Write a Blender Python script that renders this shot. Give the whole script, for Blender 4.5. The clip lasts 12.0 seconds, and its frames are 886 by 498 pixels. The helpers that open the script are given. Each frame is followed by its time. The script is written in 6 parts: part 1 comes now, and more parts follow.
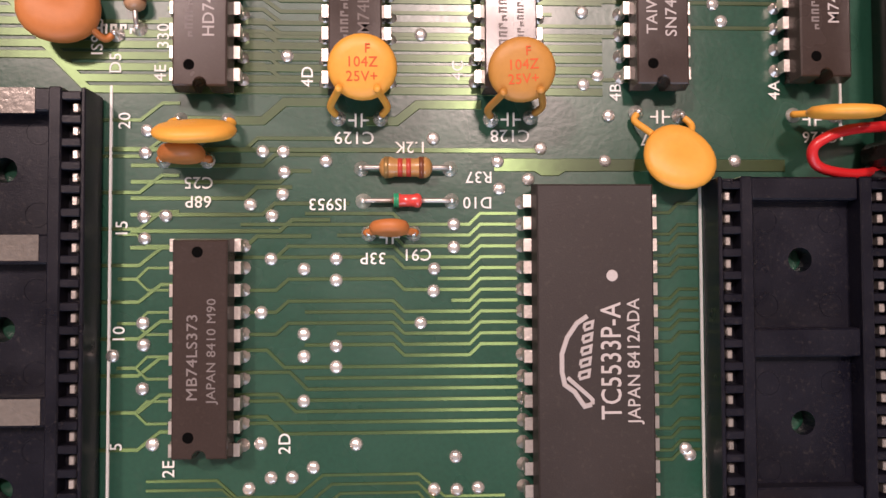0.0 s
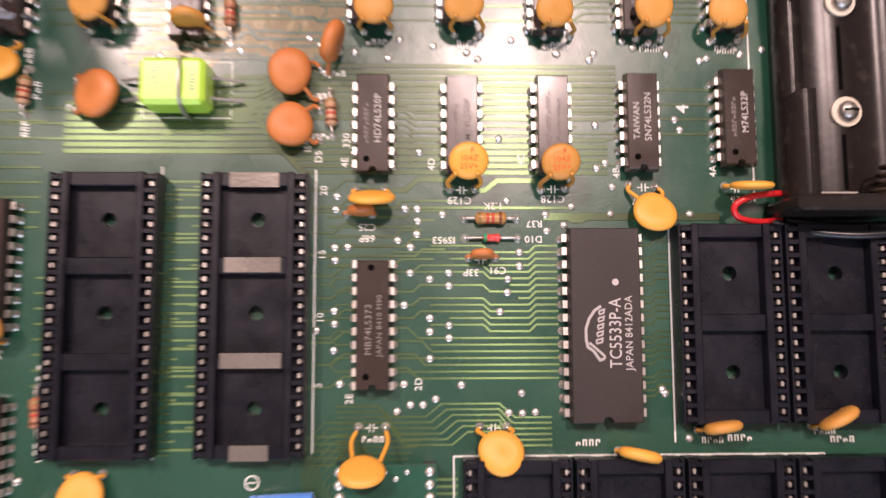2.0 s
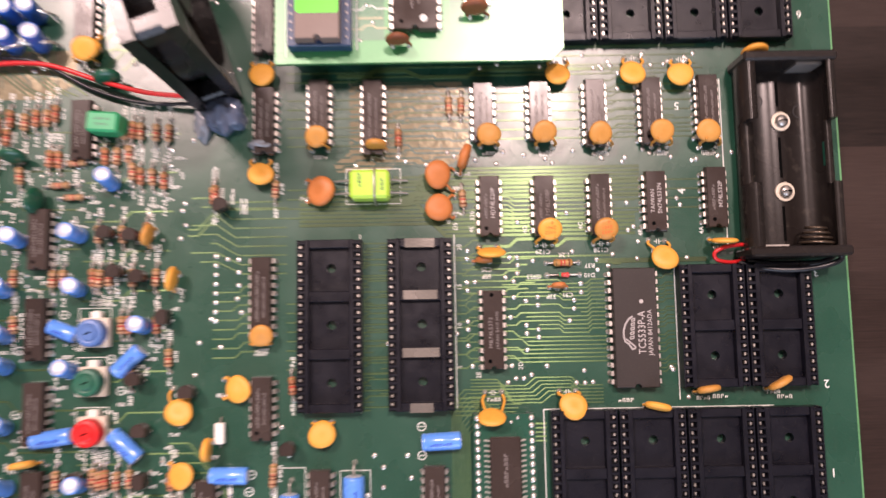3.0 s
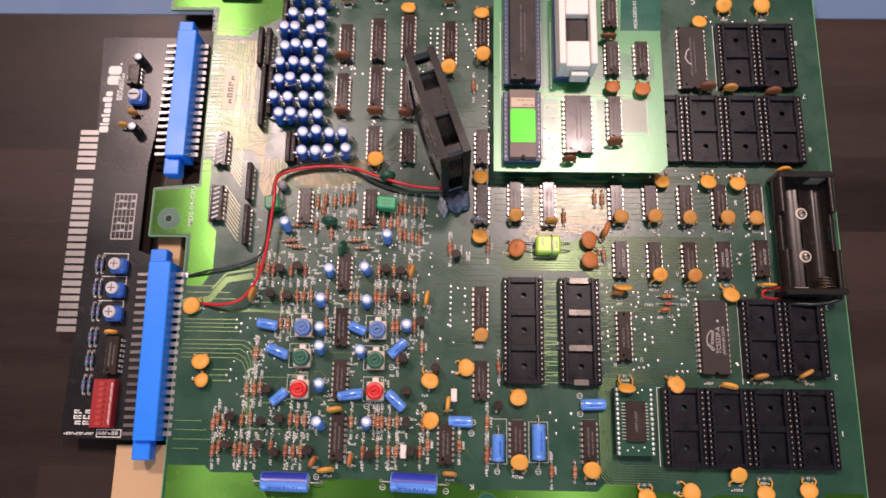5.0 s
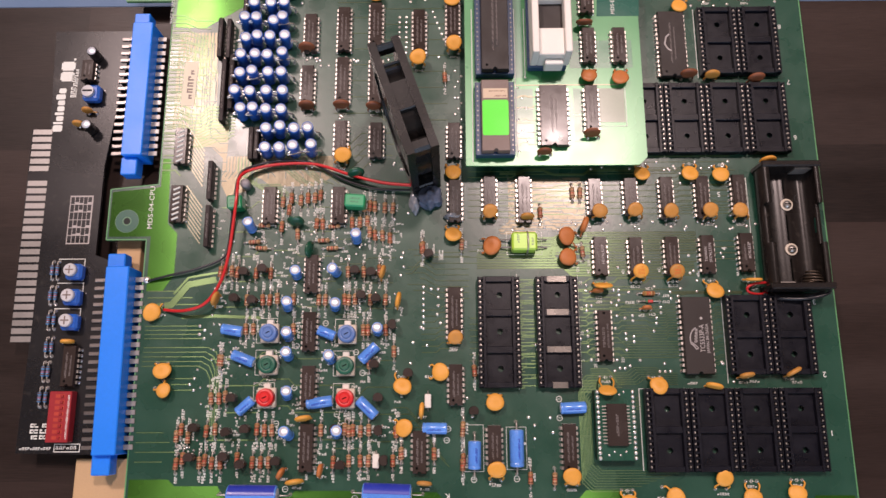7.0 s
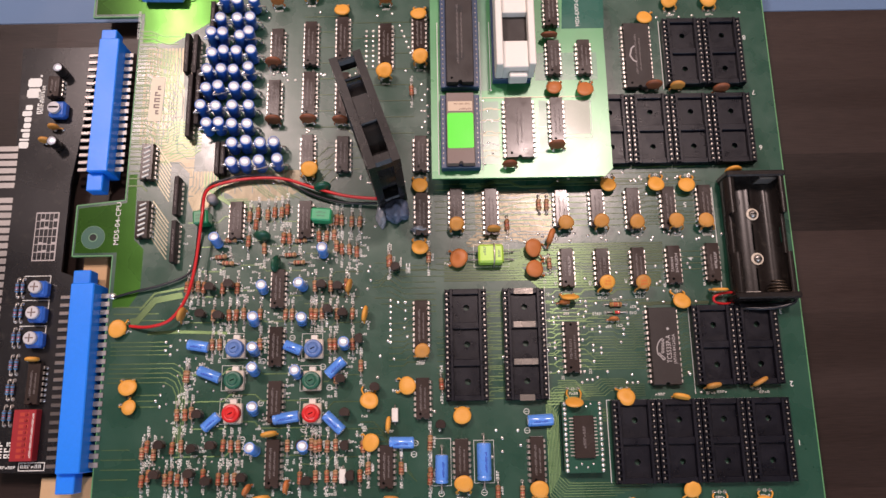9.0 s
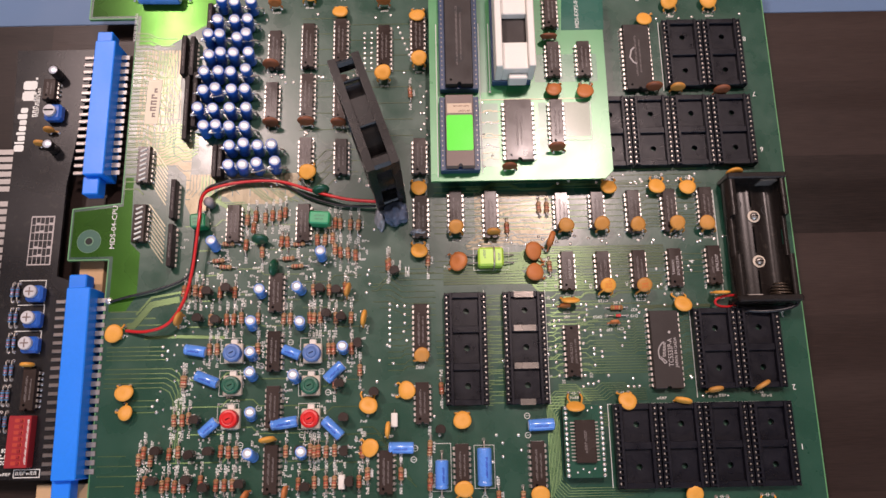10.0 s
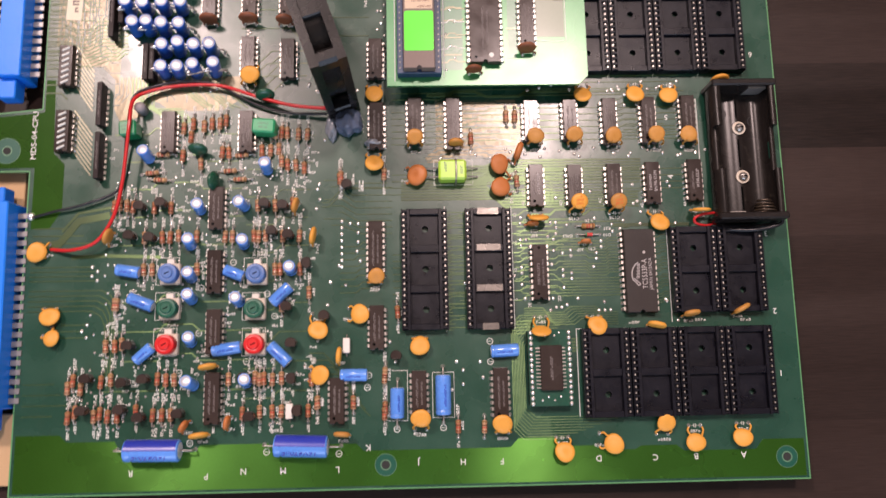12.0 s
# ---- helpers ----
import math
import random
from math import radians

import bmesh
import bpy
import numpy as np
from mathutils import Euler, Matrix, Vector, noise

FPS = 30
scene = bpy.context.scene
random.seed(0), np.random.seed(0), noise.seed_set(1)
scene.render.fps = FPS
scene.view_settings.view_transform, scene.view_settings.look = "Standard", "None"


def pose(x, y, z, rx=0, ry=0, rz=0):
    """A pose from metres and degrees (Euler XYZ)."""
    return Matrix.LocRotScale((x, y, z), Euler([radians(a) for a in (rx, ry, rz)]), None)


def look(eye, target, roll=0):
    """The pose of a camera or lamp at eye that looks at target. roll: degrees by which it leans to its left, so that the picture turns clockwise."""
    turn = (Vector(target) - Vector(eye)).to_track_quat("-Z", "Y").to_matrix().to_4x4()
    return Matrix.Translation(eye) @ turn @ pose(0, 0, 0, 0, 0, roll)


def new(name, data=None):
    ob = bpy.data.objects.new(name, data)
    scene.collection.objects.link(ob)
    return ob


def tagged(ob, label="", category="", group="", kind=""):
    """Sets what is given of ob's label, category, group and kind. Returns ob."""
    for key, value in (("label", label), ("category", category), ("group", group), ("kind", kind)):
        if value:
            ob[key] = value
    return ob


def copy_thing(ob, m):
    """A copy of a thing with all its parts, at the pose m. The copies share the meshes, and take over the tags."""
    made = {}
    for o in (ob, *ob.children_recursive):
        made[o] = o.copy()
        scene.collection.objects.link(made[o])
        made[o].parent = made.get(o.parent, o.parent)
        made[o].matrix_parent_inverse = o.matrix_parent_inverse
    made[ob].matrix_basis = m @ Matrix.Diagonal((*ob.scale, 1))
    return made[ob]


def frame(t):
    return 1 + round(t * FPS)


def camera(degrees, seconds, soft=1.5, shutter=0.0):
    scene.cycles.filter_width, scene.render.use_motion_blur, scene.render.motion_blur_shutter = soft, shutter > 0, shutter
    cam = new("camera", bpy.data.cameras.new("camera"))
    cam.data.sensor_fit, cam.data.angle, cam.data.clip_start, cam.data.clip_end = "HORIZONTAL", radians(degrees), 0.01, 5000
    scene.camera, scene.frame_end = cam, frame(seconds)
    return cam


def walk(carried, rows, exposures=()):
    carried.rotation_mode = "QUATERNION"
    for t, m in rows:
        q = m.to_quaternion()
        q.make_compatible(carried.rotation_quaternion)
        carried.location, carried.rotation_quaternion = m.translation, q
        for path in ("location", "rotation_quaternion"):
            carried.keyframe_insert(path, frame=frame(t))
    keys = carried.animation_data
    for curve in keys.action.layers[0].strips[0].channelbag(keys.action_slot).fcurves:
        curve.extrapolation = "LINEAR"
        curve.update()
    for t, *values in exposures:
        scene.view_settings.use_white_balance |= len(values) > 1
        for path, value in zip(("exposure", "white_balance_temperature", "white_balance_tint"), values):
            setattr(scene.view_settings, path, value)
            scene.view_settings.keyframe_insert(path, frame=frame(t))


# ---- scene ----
cam = camera(62.01, 12.0, 1.45, 0.5)
ROWS = [
    (0, 0.00500, 0.03514, 0.08619, 1.915, -2.603, -0.240),
    (0.5, 0.00532, 0.03321, 0.08723, 2.910, -1.938, -0.221),
    (1, 0.00426, 0.03245, 0.09183, 3.714, -1.986, -0.395),
    (1.5, 0.00168, 0.03195, 0.10597, 4.209, -2.135, -0.589),
    (2, -0.00899, 0.02746, 0.14214, 5.658, -1.742, -0.170),
    (2.5, -0.01862, 0.02483, 0.18253, 6.070, -0.917, -1.225),
    (3, -0.03373, 0.02989, 0.23116, 5.588, -0.116, -1.030),
    (3.5, -0.05339, 0.02276, 0.28627, 7.293, 0.728, -0.230),
    (3.7, -0.06014, 0.01824, 0.30353, 7.793, 0.883, 0.076),
    (5.3, -0.10450, -0.01894, 0.37152, 14.631, 0.809, 0.908),
    (5.5, -0.10172, -0.01808, 0.36561, 15.120, 0.932, 0.482),
    (6, -0.09874, -0.01758, 0.36256, 13.974, 0.859, 0.393),
    (6.5, -0.09727, -0.01432, 0.36202, 13.102, 0.646, -0.089),
    (7, -0.09191, -0.00867, 0.35412, 12.561, 0.493, -0.243),
    (9, -0.07791, -0.00700, 0.35421, 13.275, 0.278, -0.906),
    (9.5, -0.07904, -0.00379, 0.35503, 13.600, 0.220, -1.487),
    (10, -0.07899, -0.00618, 0.35140, 13.501, 0.099, -1.087),
    (10.5, -0.07923, -0.00763, 0.34814, 12.768, -0.112, -1.464),
    (11, -0.07417, -0.00412, 0.34761, 12.380, -0.277, -2.069),
    (11.5, -0.06425, -0.01189, 0.31740, 11.342, -0.664, -2.867),
    (12, -0.06824, -0.01096, 0.32042, 8.772, -1.326, -1.147),
]
EXPOSURES = [(0.0, 0.42, 6500, 20), (1.5, 0.48, 6500, 21), (2.2, 0.66, 6500, 21), (3.7, 0.66, 6450, 21), (5.3, 0.00, 6350, 19), (9.0, -0.02, 6300, 17), (11.0, 0.02, 6300, 17), (12.0, 0.18, 6350, 18)]
walk(cam, [(t, pose(x, y, z, rx, ry, rz)) for t, x, y, z, rx, ry, rz in ROWS], exposures=EXPOSURES)

# ---- light: three ceiling spots, and an added unseen daylight fill behind the camera ----
world = bpy.data.worlds.new("world")
scene.world = world
world.use_nodes = True
world.node_tree.nodes["Background"].inputs[0].default_value = (0.55, 0.72, 1.0, 1)
world.node_tree.nodes["Background"].inputs[1].default_value = 0.5


def lamp(name, x, y, z, radius, power, colour):
    data = bpy.data.lights.new(name, "AREA")
    data.shape, data.size, data.energy, data.color = "DISK", 2 * radius, power, colour
    ob = new(name, data)
    ob.matrix_world = look((x, y, z), (-0.05, 0.08, 0))
    return ob


lamp("ceiling_spot", 0.18, 0.58, 1.40, 0.06, 12.0, (1.0, 0.78, 0.69))
lamp("ceiling_spot_middle", -0.49, 0.66, 1.40, 0.06, 2.4, (1.0, 0.78, 0.69))
lamp("ceiling_spot_left", -0.72, 0.78, 1.40, 0.065, 13.5, (1.0, 0.78, 0.69))
# added bluish fill that lifts the dark parts; no window is known here
day = bpy.data.lights.new("window_daylight", "AREA")
day.shape, day.size, day.size_y, day.energy, day.color = "RECTANGLE", 1.7, 1.0, 14.0, (0.70, 0.84, 1.0)
new("window_daylight", day).matrix_world = look((0, -1.59, 0.9), (0, 0, 0.9))


# ---- materials ----
def material(name, colour, rough=0.5, metal=0.0, vary=0.15, scale=300.0, bump=0.0, coat=0.0, spread=0.1, dust=0.0, spec=0.5, wave=0.0, stretch=None, brushed=0.0, coat_rough=0.15):
    """Colour with variation at two scales, by object and by place, and a fine relief."""
    m = bpy.data.materials.new(name)
    m.use_nodes = True
    t = m.node_tree
    b = t.nodes["Principled BSDF"]
    b.inputs["Metallic"].default_value = metal
    b.inputs["Coat Weight"].default_value = coat
    b.inputs["Coat Roughness"].default_value = coat_rough
    if brushed:
        grain = t.nodes.new("ShaderNodeCombineXYZ")
        grain.inputs[1].default_value = 1.0
        b.inputs["Anisotropic"].default_value = brushed
        t.links.new(grain.outputs[0], b.inputs["Tangent"])
    b.inputs["Specular IOR Level"].default_value = spec
    geo = t.nodes.new("ShaderNodeNewGeometry")
    big, fine = t.nodes.new("ShaderNodeTexNoise"), t.nodes.new("ShaderNodeTexNoise")
    where = geo.outputs["Position"]
    if stretch:
        pull = t.nodes.new("ShaderNodeVectorMath")
        pull.operation = "MULTIPLY"
        pull.inputs[1].default_value = stretch
        t.links.new(where, pull.inputs[0])
        where = pull.outputs[0]
    for n, s in ((big, scale * 0.12), (fine, scale * 4)):
        t.links.new(where, n.inputs["Vector"])
        n.inputs["Scale"].default_value, n.inputs["Detail"].default_value = s, 3
    info = t.nodes.new("ShaderNodeObjectInfo")
    total = t.nodes.new("ShaderNodeMath")
    total.operation = "ADD"
    t.links.new(big.outputs[0], total.inputs[0])
    t.links.new(fine.outputs[0], total.inputs[1])
    rand = t.nodes.new("ShaderNodeMath")
    rand.operation = "MULTIPLY_ADD"
    t.links.new(info.outputs["Random"], rand.inputs[0])
    rand.inputs[1].default_value = spread / max(vary, 0.01)
    t.links.new(total.outputs[0], rand.inputs[2])
    span = t.nodes.new("ShaderNodeMapRange")
    span.inputs[1].default_value, span.inputs[2].default_value = 0.6, 1.4 + spread / max(vary, 0.01)
    span.inputs[3].default_value, span.inputs[4].default_value = 1 - vary, 1 + vary
    t.links.new(rand.outputs[0], span.inputs[0])
    tint = t.nodes.new("ShaderNodeMix")
    tint.data_type, tint.blend_type = "RGBA", "MULTIPLY"
    tint.inputs[0].default_value = 1
    tint.inputs[6].default_value = (*colour, 1)
    t.links.new(span.outputs[0], tint.inputs[7])
    last = tint.outputs[2]
    if dust:
        spots = t.nodes.new("ShaderNodeTexNoise")
        spots.inputs["Scale"].default_value, spots.inputs["Detail"].default_value = scale * 1.5, 6
        t.links.new(geo.outputs["Position"], spots.inputs["Vector"])
        ramp = t.nodes.new("ShaderNodeMapRange")
        ramp.inputs[1].default_value, ramp.inputs[2].default_value = 0.58, 0.75
        ramp.inputs[3].default_value, ramp.inputs[4].default_value = 0, dust
        t.links.new(spots.outputs[0], ramp.inputs[0])
        over = t.nodes.new("ShaderNodeMix")
        over.data_type = "RGBA"
        over.inputs[7].default_value = (0.35, 0.30, 0.24, 1)
        t.links.new(ramp.outputs[0], over.inputs[0])
        t.links.new(last, over.inputs[6])
        last = over.outputs[2]
    t.links.new(last, b.inputs["Base Color"])
    r = t.nodes.new("ShaderNodeMapRange")
    r.inputs[1].default_value, r.inputs[2].default_value = 0.3, 0.7
    r.inputs[3].default_value, r.inputs[4].default_value = max(rough - 0.07, 0.03), min(rough + 0.07, 1)
    t.links.new(big.outputs[0], r.inputs[0])
    t.links.new(r.outputs[0], b.inputs["Roughness"])
    if bump:
        h = t.nodes.new("ShaderNodeBump")
        h.inputs["Strength"].default_value, h.inputs["Distance"].default_value = bump, 0.0001
        t.links.new(fine.outputs[0], h.inputs["Height"])
        t.links.new(h.outputs[0], b.inputs["Normal"])
        if wave:
            swell = t.nodes.new("ShaderNodeTexNoise")
            swell.inputs["Scale"].default_value, swell.inputs["Detail"].default_value = 330, 2
            t.links.new(geo.outputs["Position"], swell.inputs["Vector"])
            g = t.nodes.new("ShaderNodeBump")
            g.inputs["Strength"].default_value, g.inputs["Distance"].default_value = wave, 0.0004
            t.links.new(swell.outputs[0], g.inputs["Height"])
            t.links.new(g.outputs[0], h.inputs["Normal"])
    return m


MASK = material("solder_mask", (0.012, 0.060, 0.037), 0.29, vary=0.30, scale=450, bump=0.12, dust=0.03, spec=0.62, wave=0.06)
MASK_DB = material("daughter_pour", (0.034, 0.26, 0.075), 0.30, metal=0.12, vary=0.12, scale=250, bump=0.06, spec=0.9, coat=0.5, coat_rough=0.32)
DBDULL = material("daughter_mask", (0.030, 0.19, 0.085), 0.30, vary=0.15, scale=450, bump=0.07, spec=0.9, coat=0.5, coat_rough=0.32)
DBTEAL = material("daughter_bare_mask", (0.008, 0.095, 0.066), 0.26, vary=0.15, scale=450, bump=0.07, spec=0.4)
COPPER = material("masked_copper", (0.042, 0.150, 0.012), 0.29, metal=0.66, vary=0.15, scale=250, bump=0.03, brushed=1.0, coat=0.1, coat_rough=0.3)
TRACE = material("masked_trace", (0.066, 0.125, 0.034), 0.36, metal=0.70, vary=0.2, scale=300, bump=0.06, spec=0.8, brushed=1.0, coat=0.75, coat_rough=0.34)
# masked copper with the cream of the lamp glare put into its colour
GLAREPLANE = material("glare_cream_copper", (0.17, 0.145, 0.085), 0.38, metal=0.5, vary=0.3, scale=400, bump=0.15, spec=0.6, wave=0.45, brushed=0.8, coat=0.3, coat_rough=0.24)
BARETRACK = material("tinned_track", (0.30, 0.29, 0.20), 0.35, metal=0.4, vary=0.2, scale=300, bump=0.2)
EDGE = material("laminate_edge", (0.09, 0.27, 0.11), 0.5, vary=0.3, scale=200)
BLACKPCB = material("black_mask", (0.0125, 0.0125, 0.0145), 0.27, vary=0.3, scale=150, bump=0.12, dust=0.05, spec=0.42)
TIN = material("tin", (0.60, 0.56, 0.52), 0.33, metal=0.9, vary=0.25, scale=900, bump=0.3, spread=0.2)
SOLDER = material("solder", (0.85, 0.82, 0.78), 0.26, metal=0.8, vary=0.25, scale=900, bump=0.3, spread=0.2)
STEEL = material("steel_wire", (0.46, 0.43, 0.40), 0.38, metal=0.75, vary=0.2, scale=600)
GOLD = material("plated_finger", (0.30, 0.29, 0.28), 0.42, metal=0.7, vary=0.2, scale=300)
EPOXY = material("moulded_epoxy", (0.043, 0.031, 0.027), 0.22, vary=0.25, scale=900, bump=0.05, spread=0.25, dust=0.03, spec=0.30)
EPOXY_T = material("matt_epoxy", (0.021, 0.0155, 0.0140), 0.55, vary=0.3, scale=1200, bump=0.2, dust=0.04, spec=0.4)
CERDIP = material("grey_ceramic", (0.20, 0.15, 0.13), 0.55, vary=0.15, scale=500, bump=0.4)
SOCKET = material("socket_plastic", (0.0050, 0.0053, 0.0100), 0.33, vary=0.4, scale=1500, bump=0.18, dust=0.055, spec=0.26)
BLUESOCKET = material("blue_socket_plastic", (0.02, 0.05, 0.12), 0.4, vary=0.2, scale=300)
SIPBLACK = material("brownish_black_epoxy", (0.013, 0.008, 0.008), 0.5, vary=0.2, scale=400, bump=0.2, spec=0.25)
HOLDERBLACK = material("holder_plastic", (0.007, 0.0065, 0.008), 0.40, vary=0.3, scale=200, bump=0.3, dust=0.05, spec=0.4)
GLOSSBLACK = material("glossy_black_plastic", (0.016, 0.013, 0.012), 0.27, vary=0.3, scale=200, bump=0.12, dust=0.08, spec=0.24)
FANBLACK = material("fan_plastic", (0.0085, 0.0078, 0.0078), 0.27, vary=0.25, scale=200, bump=0.2, dust=0.05, spec=0.32)
ORANGE = material("orange_dip", (0.73, 0.345, 0.048), 0.52, vary=0.12, scale=300, bump=0.25, coat=0.0, spread=0.08)
OCHRE = material("ochre_dip", (0.50, 0.235, 0.045), 0.52, vary=0.15, scale=300, bump=0.25, coat=0.0, spread=0.1)
RUST = material("rust_dip", (0.46, 0.155, 0.038), 0.5, vary=0.15, scale=300, bump=0.25, coat=0.0, spread=0.1)
BROWN = material("brown_dip", (0.20, 0.065, 0.025), 0.52, vary=0.2, scale=300, bump=0.3, coat=0.0, spread=0.1)
BLUE = material("blue_sleeve", (0.10, 0.29, 0.82), 0.24, vary=0.2, scale=300, coat=0.6, spread=0.1)
DARKBLUE = material("dark_blue_sleeve", (0.022, 0.11, 0.46), 0.28, vary=0.15, scale=200, coat=0.3, spread=0.12)
NAVY = material("sleeve_stripe", (0.025, 0.045, 0.42), 0.3, vary=0.15)
CAN = material("aluminium_top", (0.62, 0.66, 0.74), 0.42, metal=0.4, vary=0.1, scale=400)
TAN = material("resistor_body", (0.46, 0.265, 0.145), 0.35, vary=0.2, scale=500, coat=0.3, spread=0.2)
REDBROWN = material("red_resistor_body", (0.40, 0.165, 0.08), 0.35, vary=0.2, scale=500, coat=0.3, spread=0.2)
OCHRETAN = material("ochre_resistor_body", (0.42, 0.215, 0.065), 0.32, vary=0.2, scale=500, coat=0.4)
LIGHTBLUE = material("blue_resistor_body", (0.07, 0.22, 0.42), 0.35, vary=0.15, scale=500, coat=0.3)
BANDRED = material("red_band", (0.42, 0.05, 0.03), 0.35)
BANDBROWN = material("brown_band", (0.14, 0.04, 0.015), 0.35)
BANDGOLD = material("gold_band", (0.30, 0.19, 0.07), 0.35, metal=0.4)
BANDGREEN = material("green_band", (0.02, 0.28, 0.14), 0.3)
GLASSRED = material("red_diode_glass", (0.60, 0.06, 0.05), 0.15, vary=0.25, scale=900, coat=0.6)
KNOBRED = material("red_knob", (0.62, 0.012, 0.012), 0.38, vary=0.1, bump=0.2)
KNOBBLUE = material("blue_knob", (0.08, 0.17, 0.42), 0.42, vary=0.1, bump=0.2)
KNOBGREEN = material("green_knob", (0.01, 0.10, 0.06), 0.42, vary=0.1, bump=0.2)
CREAM = material("cream_base", (0.62, 0.55, 0.45), 0.5, vary=0.1)
WHITE = material("white_plastic", (0.78, 0.76, 0.70), 0.4, vary=0.08)
SILK = material("silkscreen", (0.72, 0.74, 0.70), 0.6, vary=0.12, scale=900)
PRINT = material("chip_print", (0.40, 0.37, 0.36), 0.7, vary=0.2, scale=900)
FAINT = material("faint_chip_print", (0.16, 0.14, 0.135), 0.7, vary=0.2, scale=900)
CAPPRINT = material("red_cap_print", (0.65, 0.10, 0.02), 0.5)
GREENBOX = material("green_box", (0.015, 0.30, 0.12), 0.35, vary=0.1)
DARKGREEN = material("dark_green_dip", (0.008, 0.075, 0.04), 0.3, vary=0.15, coat=0.3)
LIME = material("lime_sleeve", (0.42, 0.72, 0.06), 0.32, vary=0.08, coat=0.2)
STICKER = material("fluorescent_sticker", (0.10, 0.88, 0.03), 0.5, vary=0.06)
LABEL = material("paper_label", (0.62, 0.50, 0.36), 0.6, vary=0.12)
PALEPAPER = material("cream_paper", (0.74, 0.69, 0.53), 0.55, vary=0.1)
REDWIRE = material("red_insulation", (0.52, 0.016, 0.018), 0.32, vary=0.12)
BLACKWIRE = material("black_insulation", (0.009, 0.010, 0.014), 0.35)
CONNBLUE = material("connector_blue", (0.010, 0.21, 0.88), 0.38, vary=0.12, scale=160, bump=0.2, wave=0.05)
CLEARGLUE = material("clear_glue", (0.20, 0.22, 0.25), 0.22, vary=0.2, scale=200, bump=0.4, coat=0.5)
GLUE = material("hot_glue", (0.10, 0.13, 0.20), 0.25, vary=0.2, scale=200, bump=0.5, coat=0.4)
CARD = material("cardboard", (0.55, 0.37, 0.20), 0.8, vary=0.12, bump=0.5)
PLANK = material("dark_wood", (0.025, 0.0160, 0.0135), 0.40, spec=0.23, vary=0.85, scale=420, bump=0.6, spread=0.9, stretch=(0.06, 1, 1))
PALEBLUE = material("pale_blue_paint", (0.11, 0.20, 0.36), 0.6, vary=0.06)
WALLPAINT = material("warm_white_paint", (0.6, 0.55, 0.48), 0.8, vary=0.05)
FLOORMAT = material("floor_board", (0.2, 0.13, 0.08), 0.6)
# near-black that stands for the shade inside dimples and slots
RECESSDARK = material("recess_shade", (0.002, 0.002, 0.002), 0.9, spec=0.05)
REDSWITCH = material("red_switch", (0.30, 0.016, 0.022), 0.4, vary=0.1)
FOIL = material("label_foil", (0.22, 0.20, 0.18), 0.24, metal=0.6, vary=0.3, scale=400, bump=0.4)
SPRING = material("dark_spring_wire", (0.10, 0.075, 0.055), 0.35, metal=0.7, vary=0.2)
LUG = material("dull_solder_tail", (0.24, 0.22, 0.21), 0.34, metal=0.8, vary=0.2, scale=400, bump=0.2)
GREENPAD = material("bare_green_ring", (0.008, 0.085, 0.055), 0.35)
RIM = material("pale_hole_rim", (0.09, 0.20, 0.12), 0.5)
HOLEFLOOR = material("hole_shade", (0.02, 0.022, 0.02), 0.8)

MM = 0.001


# ---- mesh tools (millimetres) ----
def mesh_of(name, bm, mat, smooth=False):
    me = bpy.data.meshes.new(name)
    bmesh.ops.scale(bm, vec=(MM, MM, MM), verts=bm.verts)
    bm.to_mesh(me)
    bm.free()
    me.materials.append(mat)
    if smooth:
        for p in me.polygons:
            p.use_smooth = True
    return me


def part(name, bm, mat, parent, label="", smooth=False, at=None):
    ob = new(name, bm if isinstance(bm, bpy.types.Mesh) else mesh_of(name, bm, mat, smooth))
    ob.parent = parent
    if at is not None:
        ob.matrix_basis = at
    if label:
        ob["label"] = label
    return ob


def thing(name, label, category, x=0, y=0, z=0, turn=0, group="", kind=""):
    ob = new(name)
    ob.empty_display_size = 0.002
    ob.matrix_basis = at(x, y, z, turn)
    return tagged(ob, label, category, group, kind)


def at(x, y, z=0, turn=0, rx=0, ry=0):
    return pose(x * MM, y * MM, z * MM, rx, ry, turn)


def box(bm, x0, y0, z0, x1, y1, z1, bevel=0.0):
    r = bmesh.ops.create_cube(bm, size=1)
    for v in r["verts"]:
        v.co = Vector((x0 + (v.co.x + 0.5) * (x1 - x0), y0 + (v.co.y + 0.5) * (y1 - y0), z0 + (v.co.z + 0.5) * (z1 - z0)))
    if bevel:
        edges = list({e for v in r["verts"] for e in v.link_edges})
        bmesh.ops.bevel(bm, geom=edges, offset=bevel, segments=1, affect="EDGES")
    return bm


def rings(bm, loops, close=True):
    """Skins a row of equally long loops of points; closes the ends."""
    rows = [[bm.verts.new(p) for p in loop] for loop in loops]
    n = len(rows[0])
    for a, b in zip(rows, rows[1:]):
        for i in range(n):
            bm.faces.new((a[i], a[(i + 1) % n], b[(i + 1) % n], b[i]))
    if close:
        bm.faces.new(rows[0][::-1])
        bm.faces.new(rows[-1])
    return bm


def lathe(bm, profile, m=Matrix(), seg=20):
    """Turns (radius, height) pairs about z, then moves by m."""
    loops = []
    for r, h in profile:
        loops.append([m @ Vector((max(r, 0.01) * math.cos(2 * math.pi * i / seg), max(r, 0.01) * math.sin(2 * math.pi * i / seg), h)) for i in range(seg)])
    return rings(bm, loops)


def frame_of(axis):
    q = Vector(axis).to_track_quat("Z", "X")
    return q.to_matrix().to_4x4()


